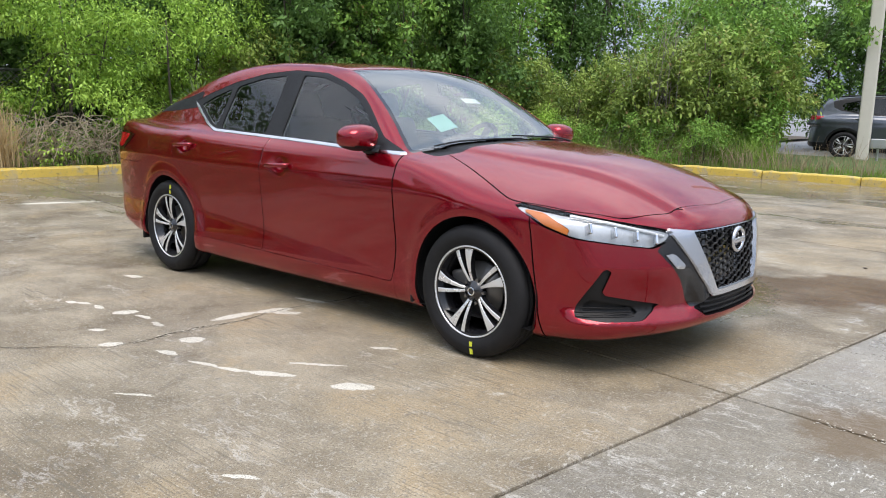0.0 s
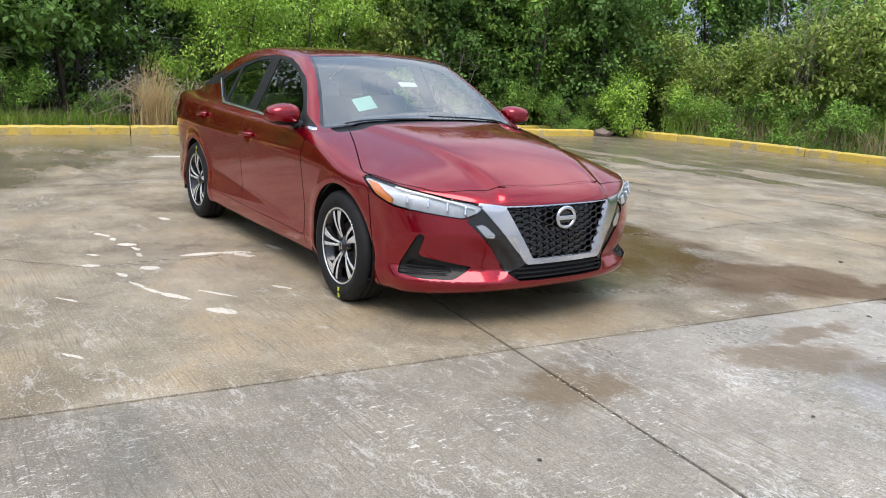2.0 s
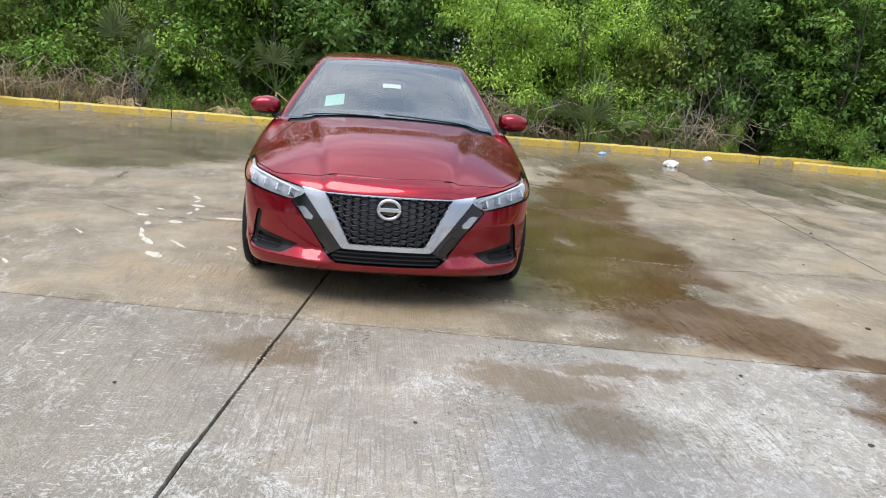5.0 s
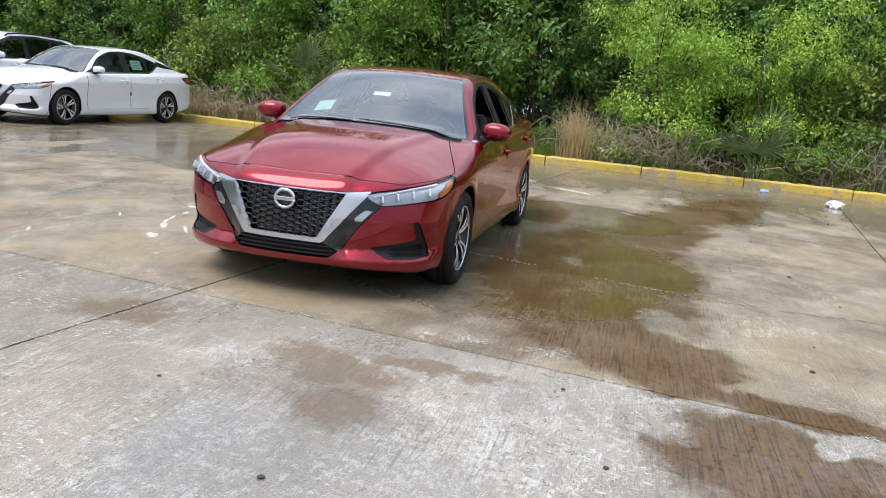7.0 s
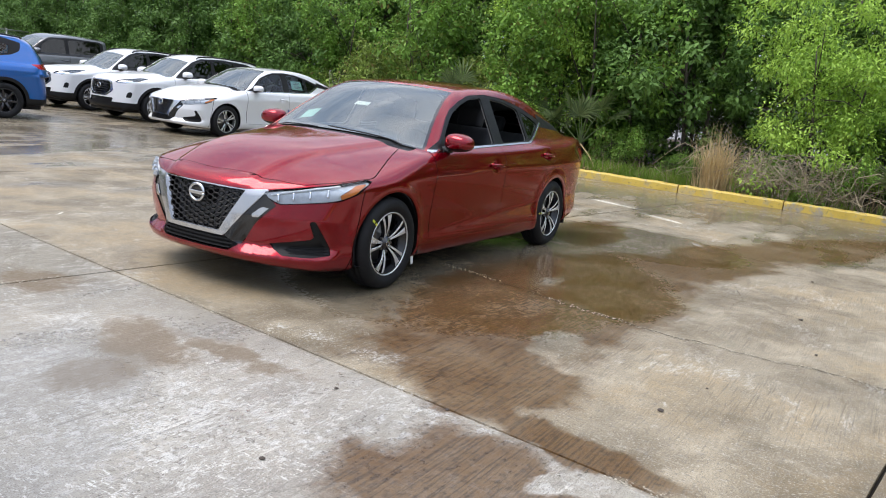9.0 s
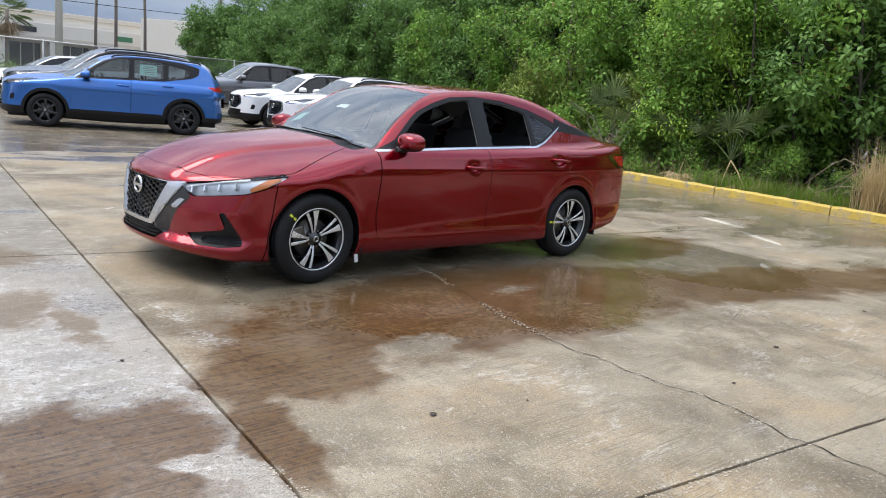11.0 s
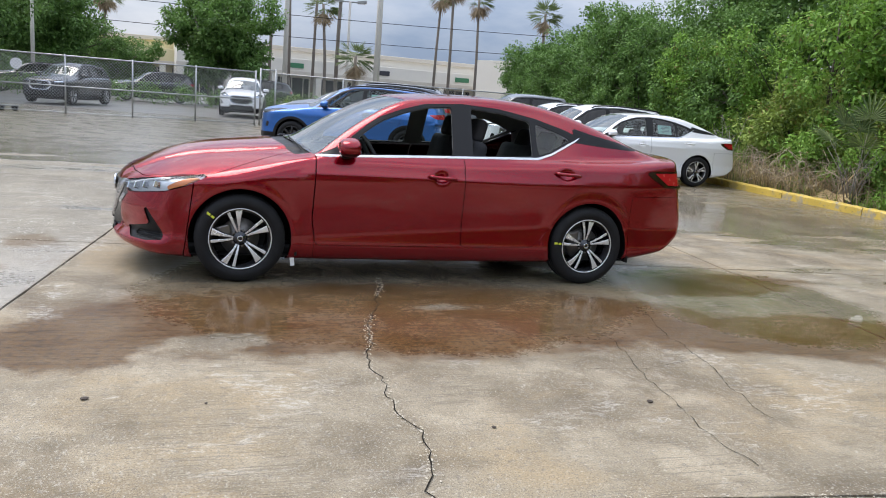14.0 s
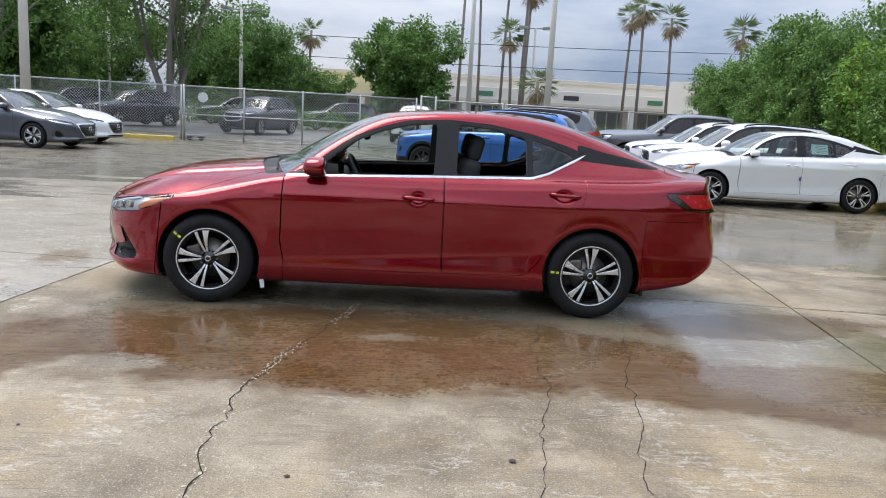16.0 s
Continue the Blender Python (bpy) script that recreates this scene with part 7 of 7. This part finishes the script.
def mesh_panel(length, height, pitch=.10, r=.0042):
    """Woven diamond wire between two posts, standing on x."""
    bm = bmesh.new()
    n = int((length + height) / pitch) + 1
    for i in range(n):
        for sgn in (1, -1):
            x0 = i * pitch - (height if sgn > 0 else 0)
            pts = []
            xa, za, xb, zb = (x0, 0, x0 + height, height) if sgn > 0 else (x0, 0, x0 - height, height)
            for xx, zz, x2, z2 in ((xa, za, xb, zb),):
                t0, t1 = 0.0, 1.0
                dx = x2 - xx
                lo, hi = (0 - xx) / dx, (length - xx) / dx
                t0, t1 = max(t0, min(lo, hi)), min(t1, max(lo, hi))
                if t1 - t0 > .01:
                    pts = [(xx + dx * t0, 0, height * t0), (xx + dx * t1, 0, height * t1)]
            if pts:
                a, b = Vector(pts[0]), Vector(pts[1])
                d = (b - a).normalized()
                s = Vector((-d.z, 0, d.x)) * r
                o = Vector((0, r * sgn, 0))
                vs = [bm.verts.new(q) for q in (a - s + o, b - s + o, b + s + o, a + s + o)]
                bm.faces.new(vs)
    return bm


def fence_run(name, x0, y0, x1, y1, bays, label, h=1.85, mid=False, sign=False, base=.06, category="fence"):
    L = math.hypot(x1 - x0, y1 - y0)
    f = thing(name, x0, y0, 0, math.degrees(math.atan2(y1 - y0, x1 - x0)), label, category)
    for i in range(bays + 1):
        u = L * i / bays
        part("post", tube([(u, 0, 0), (u, 0, h + .05)], .032 if i in (0, bays) else .026, n=8), GALV, f, smooth=True)
    part("top_rail", tube([(0, 0, h), (L, 0, h)], .022, n=8), GALV, f, smooth=True)
    if mid:
        part("middle_rail", tube([(0, 0, h * .48), (L, 0, h * .48)], .020, n=8), GALV, f, smooth=True)
    part("bottom_rail", tube([(0, 0, base), (L, 0, base)], .016, n=8), GALV, f, smooth=True)
    w = L / bays
    for i in range(bays):
        bm = mesh_panel(w, h - base)
        bmesh.ops.translate(bm, vec=(w * i, .03, base), verts=bm.verts)
        part("wire_mesh", bm, GALV, f)
    if sign:
        bm = lathe([(0, .0), (.17, .0), (.17, .012), (0, .012)], 28)
        bmesh.ops.translate(bm, vec=(.62, .05, h - .36), verts=bm.verts)
        part("round_sign", bm, WHITELABEL, f, "plain white round sign")
        for q in (.18, .55):
            bm = lathe([(0, -.03), (.09, -.03), (.10, -.02), (.10, .02), (.09, .03), (0, .03)], 18)
            bmesh.ops.translate(bm, vec=(q, .12, .10), verts=bm.verts)
            part("gate_wheel", bm, RUBBER, f, smooth=True)
        part("wheel_bracket", box_bm(.7, .06, .05, (.36, .1, .17), .01), GALV, f)
    return f


fence_run("sliding_gate", 7.75, -21.55, -.25, -22.45, 4, "chain-link sliding gate with a round sign", mid=True, sign=True, category="gate")
fence_run("chain_fence", 7.9, -21.75, 24, -20.2, 6, "galvanised chain-link fence beside the gate")
fence_run("chain_fence", -.42, -22.5, -.95, -22.6, 1, "narrow chain-link gate pier", 1.95)
fence_run("chain_fence", -.95, -22.65, -16, -25.6, 6, "galvanised chain-link fence running to the wood")
fence_run("chain_fence", -12.6, -3, -12.3, 3.2, 3, "old chain-link fence overgrown by the wood", 1.7)


# ---- poles, lamps, wires ----
def lamp_post(x, y, h, az, label="twin-head parking lot lamp on a concrete pole", r=.13, heads=2, lean=0.0):
    p = thing("street_lamp", x, y, 0, az, label, "street lamp", "parking lot lamps")
    part("pole", tube([(0, 0, -.03), (lean * .5, 0, h * .5), (lean, 0, h)], r, r * .7, 10), POLECONC, p, smooth=True)
    if heads:
        part("cross_arm", tube([(lean - .75, 0, h - .05), (lean + .75, 0, h - .05)], .05), LAMPGREY, p)
        for s in (1, -1):
            hd = part("lamp_head", box_bm(.75, .42, .22, (lean + s * .95, 0, h), .04, rot=Matrix.Rotation(radians(-s * 8), 3, "Y")), LAMPGREY, p)
            part("lens", box_bm(.6, .34, .03, (lean + s * .95, 0, h - .13), .01), WHITELABEL, hd)
    return p


def by_az(az, d, t=16):
    ex, ey = (0.0, 6.35)
    return ex + d * math.cos(radians(az)), ey + d * math.sin(radians(az))


for az, d, h in ((-89.2, 56, 7.4), (-78.2, 55, 7.4), (-69.8, 58, 7.4), (-98.6, 66, 8.6)):
    x, y = by_az(az, d)
    lamp_post(x, y, h, az + 90)
for az, d, h, r, ln in ((-64.9, 30, 9, .17, 0), (-99.8, 40, 11, .17, .0), (-93.35, 75, 14, .16, -.3), (-94.2, 62, 15, .20, 0)):
    x, y = by_az(az, d)
    p = thing("utility_pole", x, y, 0, az, "tall bare utility pole", "pole")
    part("pole_shaft", tube([(0, 0, -.03), (0, ln, h)], r, r * .7, 10), POLECONC if az != -93.35 else WOODPOLE, p, smooth=True)
post = thing("light_pole", -1.75, 17.95, .09, 10, "square grey concrete pole on the verge with a meter box", "pole")
part("shaft", box_bm(.29, .29, 8.0, (0, 0, 4.0), .03), POLECONC, post)
part("meter_box", box_bm(.34, .20, .24, (.33, -.02, .42), .02), GALV, post, "small grey meter box")
part("conduit", tube([(.33, 0, 0), (.33, 0, .32)], .03), GALV, post)
for i, (a0, a1, z0, z1, d) in enumerate(((-60, -118, 7.0, 7.6, 72), (-60, -118, 5.6, 6.0, 74))):
    p, q = by_az(a0, d), by_az(a1, d)
    pts = [(p[0] + (q[0] - p[0]) * t, p[1] + (q[1] - p[1]) * t, z0 + (z1 - z0) * t - 2.0 * t * (1 - t)) for t in [k / 16 for k in range(17)]]
    tagged(bm_object("overhead_wire", tube(pts, .03, n=4), TRIM), "thin overhead wire between utility poles", "wire")


# ---- buildings ----
def shop_row(x, y, rz, length, depth, h, bays, wall, label, signs=True):
    b = thing("shop_building", x, y, 0, rz, label, "building")
    part("wall", box_bm(length, depth, h, (0, -depth / 2, h / 2), .02), wall, b)
    part("parapet", box_bm(length + .5, .5, .45, (0, .05, h - .1), .05), STUCCO_B, b)
    part("canopy", box_bm(length, 2.0, 1.5, (0, 1.0, h - 1.9), .04), wall, b)
    part("canopy_band", box_bm(length + .1, .12, .35, (0, 2.03, h - 2.6), .02), STUCCO_B, b)
    w = length / bays
    for i in range(bays + 1):
        part("column", box_bm(.6, .6, h - 2.6, (-length / 2 + w * i * .985 + .4, 1.7, (h - 2.6) / 2), .03), STUCCO, b)
    for i in range(bays):
        win = part("shop_window", box_bm(w * .78, .08, h - 3.2, (-length / 2 + w * (i + .5), .06, (h - 3.2) / 2 + .1), .01), SHOPGLASS, b)
        for k in (-1, 0, 1):
            part("mullion", box_bm(.08, .06, h - 3.2, (-length / 2 + w * (i + .5) + k * w * .26, .13, (h - 3.2) / 2 + .1)), STUCCO, win)
        if signs and i % 2 == 0:
            sg = part("shop_sign", box_bm(w * .36, .06, .5, (-length / 2 + w * (i + .5), 2.06, h - 1.85), .02), SIGNDARK if i % 4 else SIGNGREEN, b)
    return b


shop_row(-22, -82, 4, 52, 14, 5.6, 11, STUCCO, "long cream stucco shop building with dark signs")
part_b = shop_row(-37.5, -70.5, 30, 13, 10, 5.9, 3, STUCCO, "cream shop building's gable wing", False)
shop_row(11.5, -86, -3, 22, 14, 5.6, 5, STUCCO_Y, "pale yellow stucco building behind trees", False)

# ---- far plants ----
def washingtonia(x, y, h, seed, label="tall thin fan palm with a shaggy crown"):
    rnd = random.Random(seed)
    top = tagged(new("palm_tree"), label, "palm", "tall fan palms")
    top.matrix_world = pose(x, y, -.03)
    lean = rnd.uniform(-.5, .5)
    part("trunk", tube([(0, 0, 0), (lean * .3, 0, h * .5), (lean, 0, h)], .15, .11, 8), WOODPOLE, top, smooth=True)
    bm, dm = bmesh.new(), bmesh.new()
    for i in range(46):
        az = rnd.uniform(0, 6.28)
        el = rnd.uniform(-1.45, 1.2)
        tgt = dm if el < -.55 else bm
        d = Vector((math.cos(az) * math.cos(el), math.sin(az) * math.cos(el), math.sin(el)))
        c = Vector((lean, 0, h - .2))
        L = rnd.uniform(.7, 1.0)
        tip = c + d * L
        s = d.cross(Vector((0, 0, 1))).normalized()
        for j in range(9):
            a = (j / 8 - .5) * 2.4
            bd = d * math.cos(a) + s * math.sin(a)
            e = tip + bd * rnd.uniform(.75, 1.0) + Vector((0, 0, -.35 * rnd.random()))
            w = s * .05 + Vector((0, 0, .02))
            v = [tgt.verts.new(q) for q in (c.lerp(tip, .8), (tip + e) / 2 + w, e, (tip + e) / 2 - w)]
            tgt.faces.new(v)
    part("crown", bm, PALM_GREEN, top)
    part("dead_skirt", dm, TWIG, top, "brown hanging dead fronds")


for k, (az, d, el) in enumerate(((-94.85, 80, 9.5), (-96.4, 78, 9.6), (-97.2, 70, 5.9), (-98.0, 74, 8.9), (-105.0, 78, 7.4), (-106.0, 72, 8.0), (-108.0, 76, 7.2), (-82.8, 78, 5.2), (-97.8, 66, 9.8), (-99.0, 60, 2.6), (-112.5, 70, 6.5))):
    x, y = by_az(az, d)
    washingtonia(x, y, 1.4 + d * math.tan(radians(el)), k)

BIG = dict(
    round=make_plant("shade_tree", 21, 6.0, 3.0, 300, 120, .21, .125, LEAF_DARK, .18, .22, .55, "rounded green shade tree beyond the fence", PALEBARK, 8, 2),
    oak=make_plant("shade_tree", 22, 11.0, 5.4, 230, 80, .22, .12, LEAF_DARK, .20, .30, .8, "large spreading tree with pale limbs beyond the fence", PALEBARK, 10, 4),
    far=make_plant("shade_tree", 23, 9.0, 4.6, 300, 120, .26, .145, LEAF_DARK, .22, .06, .85, "dense dark tree in the distance", BARK, 9, 2))


def far_tree(kind, az, d, s=1.0, rz=0.0, first=set()):
    x, y = by_az(az, d)
    m = pose(x, y, -.03, 0, 0, rz) @ Matrix.Scale(s, 4)
    if kind not in first:
        first.add(kind)
        BIG[kind].matrix_basis = m
        return
    copy_thing(BIG[kind], m).matrix_basis = m


far_tree("round", -89.2, 52, 1.12)
far_tree("round", -83.9, 58, .62, 80)
far_tree("oak", -73.5, 44, 1.0)
far_tree("far", -79.5, 60, .88)
far_tree("far", -76.5, 66, .85, 90)
far_tree("far", -69.0, 60, .9, 200)
far_tree("far", -64.5, 50, 1.0, 40)
far_tree("oak", -62.0, 40, .95, 120)
far_tree("far", -60.5, 62, 1.2, 140)
far_tree("far", -80.9, 82, .8, 30)
far_tree("round", -99.8, 120, .8, 10)
far_tree("round", -107.0, 118, .75, 60)
far_tree("far", -113.0, 60, .75, 20)
far_tree("far", -115.5, 52, .75, 110)
far_tree("far", -117.5, 46, .8, 250)
far_tree("far", -112.0, 66, .6, 300)

# hedge and planting along the street beyond the fence
rh = np.random.default_rng(9)
C = np.column_stack([rh.uniform(-14, 30, 520), rh.normal(-39.5, .5, 520), rh.uniform(.2, 1.0, 520)])
V, Q = leaves(rh, C, .45, 26, .16, .09)
stuff("hedge", V, Q, LEAF_DARK, "clipped dark green hedge along the street", "hedge")
C = np.column_stack([rh.uniform(-13, -2, 130), rh.normal(-33, .6, 130), rh.uniform(.15, .75, 130)])
V, Q = leaves(rh, C, .4, 26, .14, .07)
stuff("hedge", V, Q, LEAF_OLIVE, "olive green planting beside the drive", "hedge")
